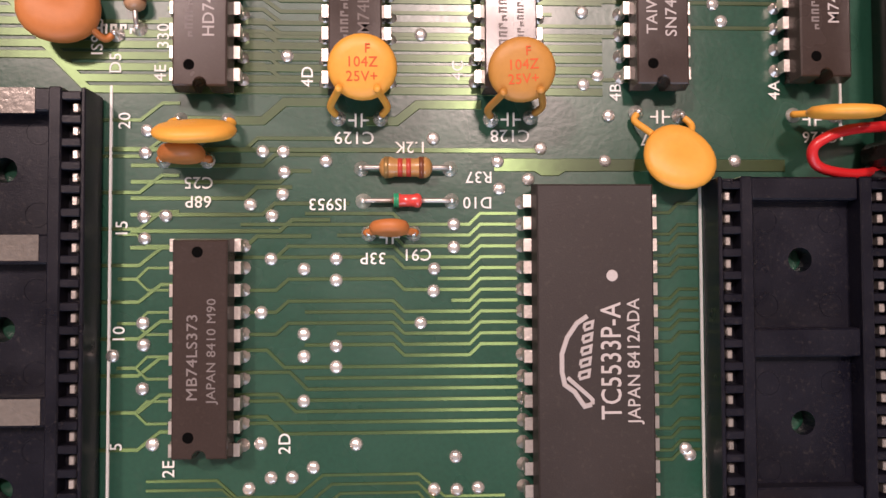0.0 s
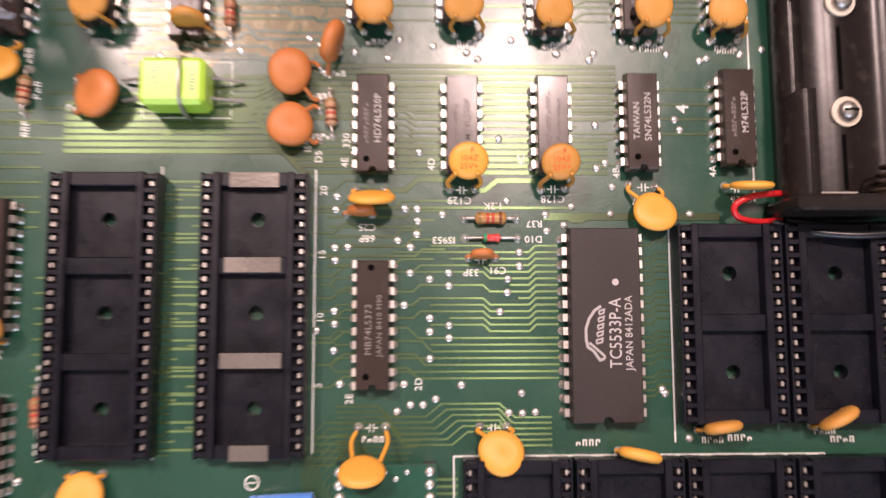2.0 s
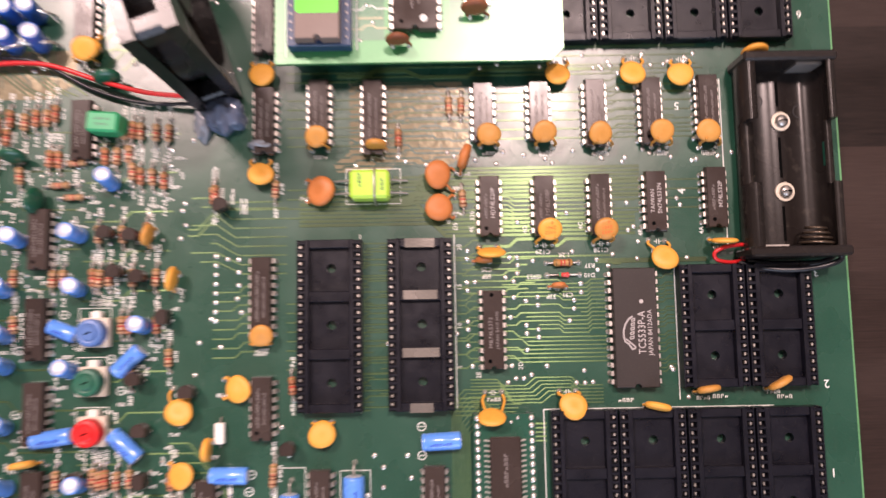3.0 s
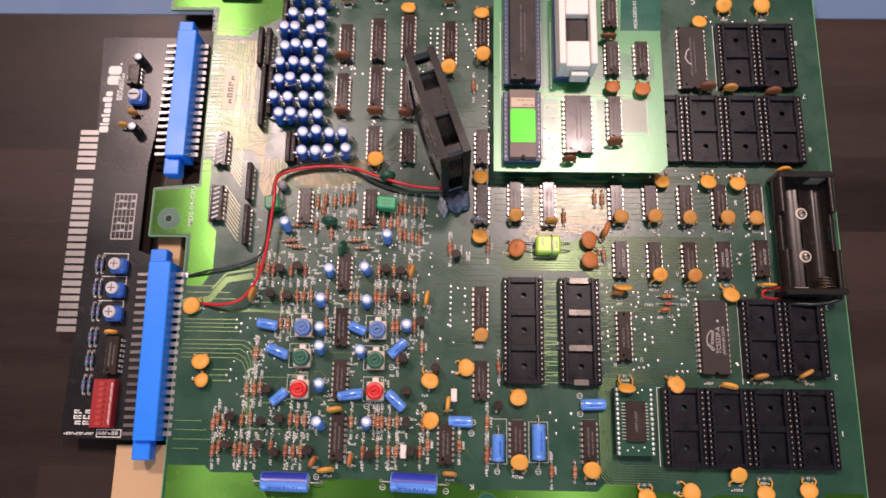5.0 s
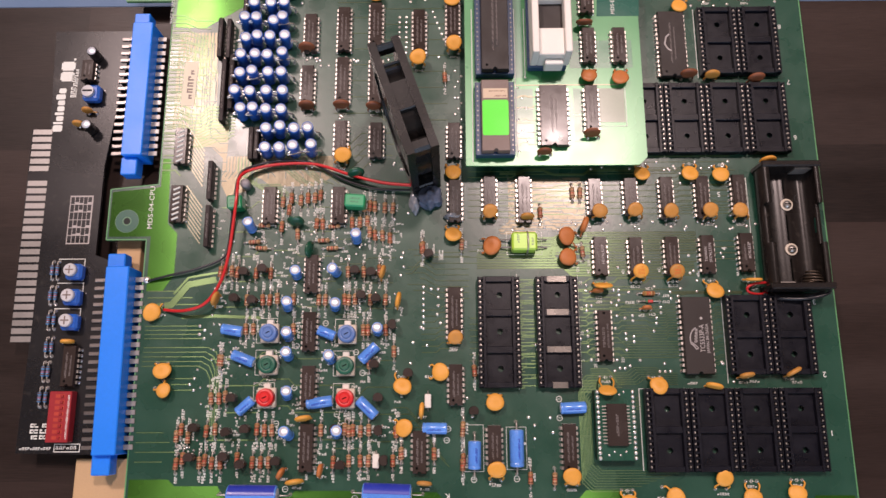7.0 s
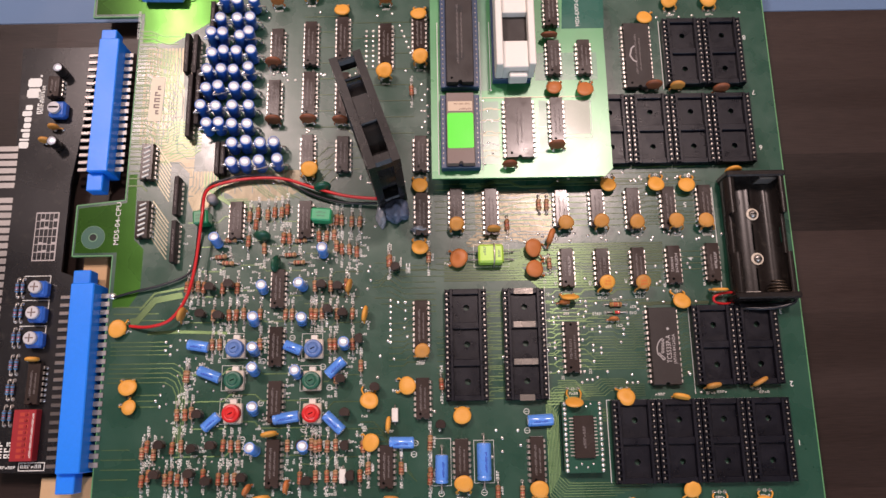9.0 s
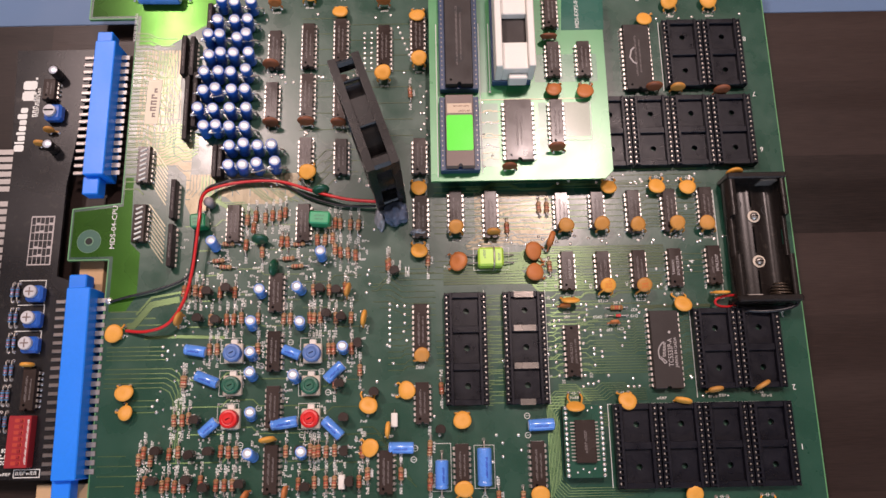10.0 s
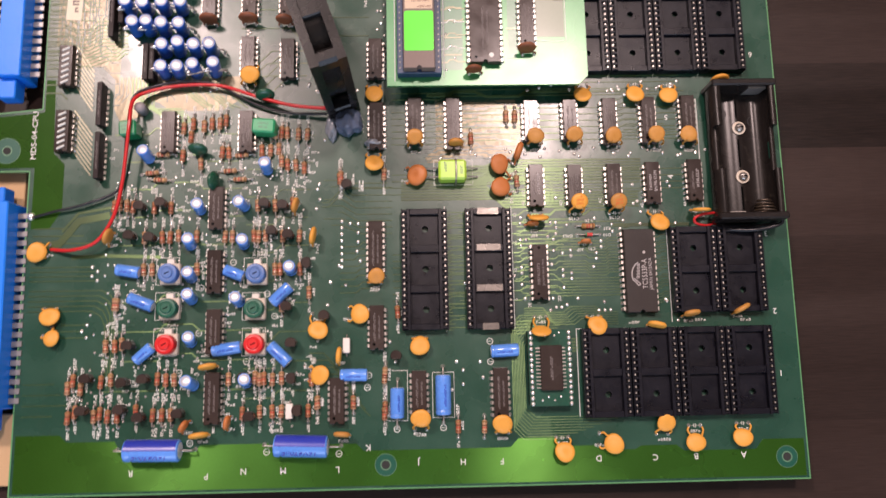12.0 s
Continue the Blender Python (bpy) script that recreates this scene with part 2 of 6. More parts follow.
def rod(bm, p0, p1, r, r1=None, seg=8):
    p0, p1 = Vector(p0), Vector(p1)
    m = Matrix.Translation(p0) @ frame_of(p1 - p0)
    return lathe(bm, [(r, 0), (r if r1 is None else r1, (p1 - p0).length)], m, seg)


def smooth_path(points, steps=8):
    pts = [Vector(p) for p in points]
    out = []
    for i in range(len(pts) - 1):
        a, b, c, d = pts[max(i - 1, 0)], pts[i], pts[i + 1], pts[min(i + 2, len(pts) - 1)]
        for s in range(steps):
            t = s / steps
            out.append(0.5 * ((2 * b) + (c - a) * t + (2 * a - 5 * b + 4 * c - d) * t * t + (3 * b - a - 3 * c + d) * t ** 3))
    return out + [pts[-1]]


def tube(bm, points, r, seg=8):
    loops = []
    side = Vector((0, 0, 1))
    for i, p in enumerate(points):
        d = (points[min(i + 1, len(points) - 1)] - points[max(i - 1, 0)]).normalized()
        u = side.cross(d)
        u = u.normalized() if u.length > 1e-4 else Vector((1, 0, 0))
        v = d.cross(u)
        loops.append([p + r * (u * math.cos(2 * math.pi * k / seg) + v * math.sin(2 * math.pi * k / seg)) for k in range(seg)])
    return rings(bm, loops)


STEP = [0]


def strip(bm, points, width, z0=0.0, z1=0.11):
    """A flat band with mitred corners along a path, raised from z0 to z1."""
    STEP[0] += 1
    z1 += (STEP[0] * 7 % 53) * 0.0011
    pts = [Vector((*p, 0)) for p in points]
    left, right = [], []
    for i, p in enumerate(pts):
        a = (p - pts[i - 1]).normalized() if i else None
        b = (pts[i + 1] - p).normalized() if i + 1 < len(pts) else None
        d = ((a or b) + (b or a)).normalized()
        n = Vector((-d.y, d.x, 0))
        k = width / 2 / max(n.dot(Vector((-(a or b).y, (a or b).x, 0))), 0.4)
        left.append(p + n * k)
        right.append(p - n * k)
    e = 0.18
    fresh = []
    for i in range(len(pts) - 1):
        q = (right[i], right[i + 1], left[i + 1], left[i])
        low = [bm.verts.new((v.x, v.y, z0)) for v in q]
        mid = (q[0] + q[1] + q[2] + q[3]) / 4
        s = 1 - min(e * width, 0.15) / width
        top = []
        for v, c in zip(q, (pts[i], pts[i + 1], pts[i + 1], pts[i])):
            w = c + (v - c) * s
            top.append(bm.verts.new((w.x, w.y, z1)))
        for j in range(4):
            bm.faces.new((low[j], low[(j + 1) % 4], top[(j + 1) % 4], top[j]))
        bm.faces.new(top)
        fresh += low + top
    bmesh.ops.remove_doubles(bm, verts=fresh, dist=1e-4)
    return bm


def writing(text, x, y, z, size, mat, parent, turn=0, name="marking", label="", align="CENTER", squeeze=1.0):
    """Letters in the built-in font as a thin mesh under parent."""
    data = bpy.data.curves.new("letters", "FONT")
    data.body, data.size, data.align_x, data.align_y = text, size * MM * 1.38, align, "CENTER"
    data.extrude, data.offset, data.resolution_u = 0.00001, 0.000008 * size, 3
    data.space_character = 1.05
    tmp = bpy.data.objects.new("letters", data)
    me = bpy.data.meshes.new_from_object(tmp)
    bpy.data.objects.remove(tmp)
    bpy.data.curves.remove(data)
    me.name = name
    me.materials.clear()
    me.materials.append(mat)
    ob = new(name, me)
    ob.parent = parent
    ob.matrix_basis = at(x, y, z, turn) @ Matrix.Diagonal((squeeze, 1, 1, 1))
    if label:
        ob["label"] = label
    return ob


def bars(parent, rows, mat, name="marking", z=0.0):
    """Plain bars for writing that cannot be read: rows of x, y, length, height, turn; one part a row."""
    for k, (x, y, length, height, turn) in enumerate(rows):
        bm = bmesh.new()
        n = max(3, int(length / (height * 0.95)))
        w = length / n
        for i in range(n):
            a, cut = -length / 2 + i * w, (i * 7 + k * 3) % 4
            low, high = (-height / 2, height / 2) if cut else (-height / 2, height * 0.1)
            for p, q, l, h in ((a, a + w * 0.24, low, high), (a + w * 0.24, a + w * 0.7, high - height * 0.24, high), (a + w * 0.46, a + w * 0.7, low if cut > 1 else high - height * 0.5, high - height * 0.24)):
                bm.faces.new([bm.verts.new(v) for v in ((p, l, 0), (q, l, 0), (q, h, 0), (p, h, 0))])
        part(name, bm, mat, parent, at=at(x, y, z, turn))


CACHE = {}


def cached(key, build):
    if key not in CACHE:
        CACHE[key] = build()
    return CACHE[key]


def dome_mesh(r, h, mat=None):
    def make():
        bm = bmesh.new()
        lathe(bm, [(r, 0), (r * 0.97, h * 0.3), (r * 0.8, h * 0.7), (r * 0.45, h * 0.95), (0.02, h)], seg=12)
        return mesh_of("solder_dome", bm, mat or SOLDER, True)
    return cached(("dome", r, h, (mat or SOLDER).name), make)


def pad_mesh():
    def make():
        bm = bmesh.new()
        lathe(bm, [(0.95, 0), (0.9, 0.12), (0.55, 0.5), (0.33, 1.0), (0.26, 1.3)], seg=12)
        return mesh_of("solder_joint", bm, SOLDER, True)
    return cached("pad", make)


# ---- things ----
def pin_mesh():
    def make():
        bm = bmesh.new()
        box(bm, -1.1, -0.72, 2.1, 0.12, 0.72, 2.36)
        box(bm, -0.14, -0.72, 0.9, 0.14, 0.72, 2.3, 0.08)
        box(bm, -0.12, -0.25, -0.1, 0.12, 0.25, 0.92)
        lathe(bm, [(0.8, 0.02), (0.7, 0.12), (0.35, 0.45), (0.2, 0.7)], seg=10)
        return mesh_of("pin", bm, TIN)
    return cached("pin", make)


def chip_body(w, length, top, mat, notch=True, low=0.5):
    def make():
        hw, hl = w / 2, length / 2
        rn = min(1.1, w * 0.14) if notch else 0
        loop = [(hw, -hl), (hw, hl), (-hw, hl), (-hw, -hl)]
        if rn:
            loop += [(-rn * math.cos(a), -hl + rn * math.sin(a)) for a in (math.pi * i / 8 for i in range(9))]
        loops = []
        for z, inset in ((low, 0.35), (low + (top - low) * 0.47, 0), (top - 0.12, 0.28), (top, 0.45)):
            sx, sy = 1 - inset / hw, 1 - inset / hl
            loops.append([(x * sx, y * sy, z) for x, y in loop])
        return mesh_of("body", rings(bmesh.new(), loops), mat)
    return cached(("chip", w, length, top, mat.name, notch, low), make)


def dip_chip(x, y, pins, row=7.62, turn=0, mat=EPOXY, label="black plastic logic chip soldered to the green board", z=0, top=4.4, length=None, marks="bars", dimple=True, name="logic_chip", group="logic chips", w=None, short=False):
    """A dual in-line chip: body, pins, markings. Its notch end points to -y."""
    n = pins // 2
    w = w or (6.5 if row < 10 else 13.7)
    length = length or (25.3 if n == 10 and row < 10 else n * 2.54 + (1.6 if row < 10 else 1.3))
    ic = thing(name, label, "chip", x, y, z, turn, group)
    part("body", chip_body(w, length, top, mat), mat, ic)
    # nothing is sunk: a thin dark disc paints the dimple's shade
    if dimple:
        part("dimple", cached(("dimple",), lambda: mesh_of("dimple", lathe(bmesh.new(), [(0.62, 0), (0.62, 0.012)], seg=14), RECESSDARK)), RECESSDARK, ic, at=at(-w * 0.18 if row < 10 else -w * 0.3, -length / 2 + 2.6, top))
    for i in range(n):
        yy = (i - (n - 1) / 2) * 2.54
        if short:
            continue
        part("pin", pin_mesh(), TIN, ic, at=at(row / 2, yy, 0))
        part("pin", pin_mesh(), TIN, ic, at=at(-row / 2, yy, 0, 180))
    if marks == "bars":
        bars(ic, [(-0.9, 0.5, length * 0.62, 0.95, 90), (1.1, 0.2, length * 0.5, 0.75, 90)], FAINT, z=top + 0.012)
    return ic


def socket_body(pins, windows):
    n = pins // 2
    L = n * 2.54 + 1.9
    hw, hl = 10.0, L / 2

    def make():
        bm = bmesh.new()
        # side rails with slots for the contacts
        for s in (-1, 1):
            box(bm, min(s * 6.2, s * 7.6), -hl, 0.4, max(s * 6.2, s * 7.6), hl, 5.4, 0.15)
            box(bm, min(s * 9.5, s * 10.0), -hl, 0.4, max(s * 9.5, s * 10.0), hl, 5.0, 0.12)
            box(bm, min(s * 7.5, s * 9.6), -hl, 0.4, max(s * 7.5, s * 9.6), hl, 3.3)
            for i in range(n + 1):
                yy = (i - n / 2) * 2.54
                box(bm, min(s * 7.5, s * 9.6), yy - 0.45, 3.2, max(s * 7.5, s * 9.6), yy + 0.45, 5.2, 0.1)
        # sunk floor and cross bars
        step = L / windows
        for k in range(windows):
            cy = -hl + step * (k + 0.5)
            hole, rim = [], []
            for i in range(24):
                c, q = math.cos(math.pi * (i + 0.5) / 12), math.sin(math.pi * (i + 0.5) / 12)
                far = min(6.3 / max(abs(c), 1e-3), (step / 2) / max(abs(q), 1e-3))
                hole.append((0.4 + 1.4 * c, cy + 1.4 * q))
                rim.append((far * c, cy + far * q))
            rings(bm, [[(x, y, z) for x, y in loop] for loop, z in ((rim, 0.5), (rim, 2.9), (hole, 2.9), (hole, 0.3))], False)
            for ex in (-3.6, 4.0):
                for ey in (-0.28, 0.24):
                    lathe(bm, [(1.45, 2.85), (1.42, 2.95), (1.28, 2.95), (1.25, 2.85)], Matrix.Translation((ex, cy + ey * step, 0)), 18)
        for k in range(windows + 1):
            yy = -hl + 0.1 + (L - 0.2) * k / windows
            half = 1.6 if 0 < k < windows else 1.3
            yy = min(max(yy, -hl + half), hl - half)
            box(bm, -6.25, yy - half, 1.0, 6.25, yy + half, 4.9, 0.2)
        return mesh_of("frame", bm, SOCKET)
    return cached(("socket", pins, windows), make)


def contact_mesh():
    def make():
        bm = bmesh.new()
        box(bm, -0.32, -0.5, 3.0, 0.32, 0.5, 4.75, 0.1)
        box(bm, -0.9, -0.2, 3.2, -0.4, 0.2, 4.2)
        return mesh_of("contact", bm, TIN)
    return cached("contact", make)


def socket(x, y, pins, windows=2, label="empty black plastic chip socket with tinned contacts on the board", glue=False):
    s = thing("chip_socket", label, "chip socket", x, y, 0, 0, "empty chip sockets")
    part("frame", socket_body(pins, windows), SOCKET, s)
    n = pins // 2
    L = n * 2.54 + 1.9
    for i in range(n):
        yy = (i - (n - 1) / 2) * 2.54
        part("contact", contact_mesh(), TIN, s, at=at(-8.85, yy, 0))
        part("contact", contact_mesh(), TIN, s, at=at(8.85, yy, 0, 180))
    return s


def disc_cap(pad, centre, cz, r=5.0, mat=ORANGE, spacing=5.08, turn=0, thick=1.9, print_on=False, label="", base=0.0, name="disc_capacitor", standing=False, slope=14):
    """A dipped disc on two leads that lean from the pads to the disc's centre."""
    r = r * (0.80 if mat is OCHRE else 0.87) if r > 4.3 else r
    words = {"orange_dip": "orange dipped", "ochre_dip": "ochre dipped", "rust_dip": "rust-orange dipped", "brown_dip": "brown dipped"}[mat.name]
    pose_word = "leaning low over the board" if not standing else "standing upright on the board"
    c = thing(name, label or f"{words} ceramic disc capacitor {pose_word}", "capacitor", pad[0], pad[1], base, 0, "disc capacitors")
    u = Vector((math.cos(radians(turn)), math.sin(radians(turn)), 0))
    v = Vector((centre[0] - pad[0], centre[1] - pad[1], cz))
    w = v - u * v.dot(u)
    if cz < 8 and not standing:
        flat = Vector((w.x, w.y, 0))
        w = flat.normalized() * math.cos(radians(slope)) + Vector((0, 0, math.sin(radians(slope)))) if flat.length > 0.1 else w
    n = u.cross(w).normalized()
    up = n.cross(u).normalized()
    m = Matrix((u, up, n)).transposed().to_4x4()
    m.translation = v
    half = thick / 2
    bm = bmesh.new()
    prof = [(0.05, -half), (r * 0.6, -half * 0.95), (r * 0.86, -half * 0.75), (r * 0.97, -half * 0.35), (r, 0), (r * 0.97, half * 0.35), (r * 0.86, half * 0.75), (r * 0.6, half * 0.95), (0.05, half)]
    lathe(bm, prof, m @ Matrix.Diagonal((1.0, 0.94, 1, 1)), 28)
    lump = random.Random(int(pad[0] * 31 + pad[1] * 17))
    p2, p3 = lump.uniform(0, 6.28), lump.uniform(0, 6.28)
    back = m.inverted()
    for vert in bm.verts:
        q = back @ vert.co
        a = math.atan2(q.y, q.x)
        k = 1.0 if print_on else 1 + 0.035 * math.sin(2 * a + p2) + 0.025 * math.sin(3 * a + p3)
        vert.co = m @ Vector((q.x * k, q.y * k, q.z * (1.0 if print_on else 1 + 0.03 * math.sin(a + p2))))
    for s in (-1, 1):
        foot = u * (s * spacing / 2)
        root = m @ Vector((s * min(spacing / 2, r * 0.62) - 0.6 * v.dot(u), -r * 0.74, 0))
        bulge = root.lerp(foot, 0.5) + m.to_3x3() @ Vector((s * 0.8, 0, 0))
        bulge.z = max(bulge.z, 0.8)
        low = foot.lerp(bulge, 0.3) + Vector((0, 0, 0.5))
        tube(bm, smooth_path([root + (root - bulge) * 0.4, root, bulge, low], 4), 0.42, 8)
        lead = bmesh.new()
        tube(lead, smooth_path([low, foot + Vector((0, 0, 0.7)), foot], 3), 0.30, 8)
        part("lead", lead, STEEL, c, smooth=True)
        part("solder_joint", pad_mesh(), SOLDER, c, at=at(foot.x, foot.y, 0))
    part("disc", bm, mat, c, smooth=True)
    if print_on:
        top = m @ Matrix.Translation((0, 0, half * 0.90))
        up_side = 180 if (m.to_3x3() @ Vector((0, 0, 1))).z > 0 else 0
        for text, yy, size in (("F", 1.9, 1.0), ("104Z", 0.5, 1.1), ("25V+", -1.0, 1.1)):
            ob = writing(text, 0, 0, 0, size, CAPPRINT, c, name="printed_value")
            flip = Matrix.Rotation(radians(180), 4, "X") if up_side == 0 else Matrix()
            loc = Matrix.Translation(m.translation * MM) @ m.to_3x3().to_4x4() @ flip
            ob.matrix_basis = loc @ at(0.6 if text == "F" else 0, yy, half * 1.0)
    return c


def resistor(x, y, turn=90, body=6.3, r=1.15, span=10.2, mat=TAN, bands=(BANDBROWN, BANDRED, BANDBROWN, BANDGOLD), z=1.3, label="tan carbon film resistor with colour bands lying flat", name="resistor", group="resistors", base=0):
    key = ("resistor", body, r, span, mat.name, tuple(b.name for b in bands), z)
    m = at(x, y, base, turn)
    if key in CACHE:
        ob = copy_thing(CACHE[key], m)
        tagged(ob, label, "resistor" if name == "resistor" else name, group)
        return ob
    o = thing(name, label, "resistor" if name == "resistor" else name, x, y, base, turn, group)
    ax = Matrix.Translation((-body / 2, 0, z)) @ frame_of((1, 0, 0))
    b = body
    prof = [(r * 0.35, 0), (r * 0.8, 0.05 * b), (r, 0.12 * b), (r, 0.22 * b), (r * 0.86, 0.3 * b), (r * 0.86, 0.7 * b), (r, 0.78 * b), (r, 0.88 * b), (r * 0.8, 0.95 * b), (r * 0.35, b)]
    part("body", lathe(bmesh.new(), prof, ax, 16), mat, o, smooth=True)
    for k, bandmat in enumerate(bands):
        f = (0.16, 0.40, 0.56, 0.82)[k] if len(bands) > 2 else (0.03, 0.12)[k]
        rr = r * (1.015 if f in (0.16, 0.82, 0.12, 0.03) else 0.875)
        part("band", lathe(bmesh.new(), [(rr, f * b), (rr, (f + 0.09) * b)], ax, 16), bandmat, o, smooth=True)
    for s in (-1, 1):
        bm = bmesh.new()
        tube(bm, smooth_path([(s * body * 0.47, 0, z), (s * (span / 2 - 0.6), 0, z), (s * span / 2, 0, z - 0.6), (s * span / 2, 0, 0)], 4), 0.3, 7)
        part("lead", bm, STEEL, o, smooth=True)
        part("solder_joint", pad_mesh(), SOLDER, o, at=at(s * span / 2, 0, 0))
    CACHE[key] = o
    return o


def standing_can(x, y, r=2.9, h=11, mat=DARKBLUE, lean=(0, 0), label="blue sleeved electrolytic capacitor standing upright with bare top", loop=True, z=0, group="standing electrolytic capacitors", foot=None):
    o = thing("electrolytic_capacitor", label, "capacitor", x, y, z, 0, group)
    tilt = frame_of((lean[0], lean[1], 1))
    bm = lathe(bmesh.new(), [(r * 0.8, 0.6), (r, 1.0), (r, 2.0), (r * 0.93, 2.4), (r, 2.8), (r, h - 0.5), (r * 0.98, h - 0.15), (r * 0.93, h + 0.05), (r * 0.86, h + 0.02), (r * 0.82, h - 0.1)], tilt, 20)
    part("sleeve", bm, mat, o, smooth=True)
    part("top", lathe(bmesh.new(), [(r * 0.87, h - 0.15), (r * 0.85, h - 0.02), (r * 0.3, h + 0.06), (0.05, h + 0.06)], tilt, 20), CAN, o, smooth=True)
    bm = bmesh.new()
    if loop:
        side = r + 2.2
        pts = [tilt @ Vector((r * 0.8, 0.2, h * 0.75)), tilt @ Vector((side * 0.9, 0.2, h * 0.7)), Vector((side, -0.4, h * 0.45)), Vector((side + 0.2, 0.3, 0))]
        tube(bm, smooth_path(pts, 5), 0.5, 7)
        part("lead", bm, SOLDER, o, smooth=True)
        part("solder_joint", pad_mesh(), SOLDER, o, at=at(side + 0.2, 0.3, 0))
    else:
        rod(bm, (1.2, 0, 0), tilt @ Vector((1.2, 0, 1.2)), 0.3)
        part("lead", bm, STEEL, o)
        part("lead", rod(bmesh.new(), (-1.2, 0, 0), tilt @ Vector((-1.2, 0, 1.2)), 0.3), STEEL, o)
    return o


def lying_can(a, b, r, mat=BLUE, z=None, leads=True, label="blue sleeved axial electrolytic capacitor lying on the board", stripe=True, lift=0.0, reach=3.5, text=""):
    """A can lying from a to b; b may be lifted."""
    x, y = (a[0] + b[0]) / 2, (a[1] + b[1]) / 2
    dx, dy = b[0] - a[0], b[1] - a[1]
    L = math.hypot(dx, dy)
    turn = math.degrees(math.atan2(dy, dx))
    o = thing("electrolytic_capacitor", label, "capacitor", x, y, 0, turn, "lying electrolytic capacitors")
    z = r if z is None else z
    ax = Matrix.Translation((-L / 2, 0, z)) @ frame_of((L, 0, lift))
    prof = [(r * 0.55, 0), (r * 0.86, 0.05), (r * 0.97, 0.3), (r, 0.7), (r, L * 0.1), (r * 0.93, L * 0.12), (r * 0.93, L * 0.14), (r, L * 0.16), (r, L - 0.7), (r * 0.97, L - 0.3), (r * 0.86, L - 0.05), (r * 0.55, L)]
    part("sleeve", lathe(bmesh.new(), prof, ax, 24), mat, o, smooth=True)
    for d, nm in ((-0.04, 0), (L + 0.04, 1)):
        part("end_cap", lathe(bmesh.new(), [(r * 0.72, d - 0.05), (r * 0.72, d + 0.05)], ax, 20), CAN, o)
    if stripe:
        bm = bmesh.new()
        loops = []
        for h in (L * 0.03, L * 0.97):
            loops.append([ax @ Vector((0, 0, h)) + r * 1.012 * Vector((0, math.cos(t), math.sin(t))) for t in (radians(-5 + 13 * i) for i in range(8))])
        vs = [[bm.verts.new(p) for p in loop] for loop in loops]
        for i in range(7):
            bm.faces.new((vs[0][i], vs[0][i + 1], vs[1][i + 1], vs[1][i]))
        if r > 4:
            part("stripe", bm, NAVY, o, smooth=True)
        else:
            bm.free()
    if r < 4:
        bars(o, [(0, -0.25 * r, L * 0.55, 0.9, 0)], NAVY, "printed_value", z=z + r * 0.99)
    if text:
        writing(text, 0, -r * 0.45, z + r * 0.905, r * 0.55, NAVY, o, turn=180, name="printed_value").rotation_euler.x = radians(27)
    if leads:
        for s in (-1, 1):
            bm = bmesh.new()
            tube(bm, smooth_path([(s * L / 2, 0, z), (s * (L / 2 + reach - 0.8), 0, z), (s * (L / 2 + reach), 0, z - 1), (s * (L / 2 + reach), 0, 0)], 4), 0.35, 7)
            part("lead", bm, STEEL, o, smooth=True)
            part("solder_joint", pad_mesh(), SOLDER, o, at=at(s * (L / 2 + reach), 0, 0))
    return o


def trimmer(x, y, mat, word):
    o = thing("trimmer", f"round {word} trimmer knob on a cream square base", "trimmer", x, y, 0, 0, "trimmer potentiometers")
    part("base", box(bmesh.new(), -4.3, -4.5, 0.3, 4.3, 4.6, 3.4, 0.4), CREAM, o)
    part("terminal", box(bmesh.new(), -1.6, 4.3, 0.1, 1.6, 6.6, 3.0, 0.3), WHITE, o)
    part("knob", lathe(bmesh.new(), [(4.2, 3.4), (4.2, 6.6), (3.9, 7.2), (3.0, 7.4), (2.6, 7.3)], seg=28), mat, o, smooth=False)
    part("shaft", lathe(bmesh.new(), [(2.3, 7.0), (2.3, 7.75), (1.9, 8.0), (0.05, 8.0)], seg=18), mat, o)
    # dark bar on the shaft in place of a shaded slot
    part("slot", box(bmesh.new(), -1.1, -0.22, 7.9, 1.1, 0.22, 8.04), RECESSDARK, o, at=at(0, 0, 0, 25))
    return o


def transistor(x, y, turn=0, r=2.4, h=5.2):
    key = ("transistor", r, h)
    if key in CACHE:
        return copy_thing(CACHE[key], at(x, y, 0, turn))
    o = thing("transistor", "small black plastic transistor standing on three leads", "transistor", x, y, 0, turn, "small transistors")
    loop = [(r * math.cos(a), r * math.sin(a)) for a in (radians(-40 + 260 * i / 14) for i in range(15))]
    part("body", rings(bmesh.new(), [[(px * k, py * k, z) for px, py in loop] for z, k in ((2.0, 0.94), (2.3, 1), (h + 1.5, 1), (h + 1.9, 0.92))]), EPOXY, o)
    for i in (-1, 0, 1):
        part("lead", rod(bmesh.new(), (i * 1.27, -0.4, 0), (i * 1.0, -0.4, 2.1), 0.28), STEEL, o)
        part("solder_joint", dome_mesh(0.6, 0.5), SOLDER, o, at=at(i * 1.27, -0.4, 0))
    CACHE[key] = o
    return o


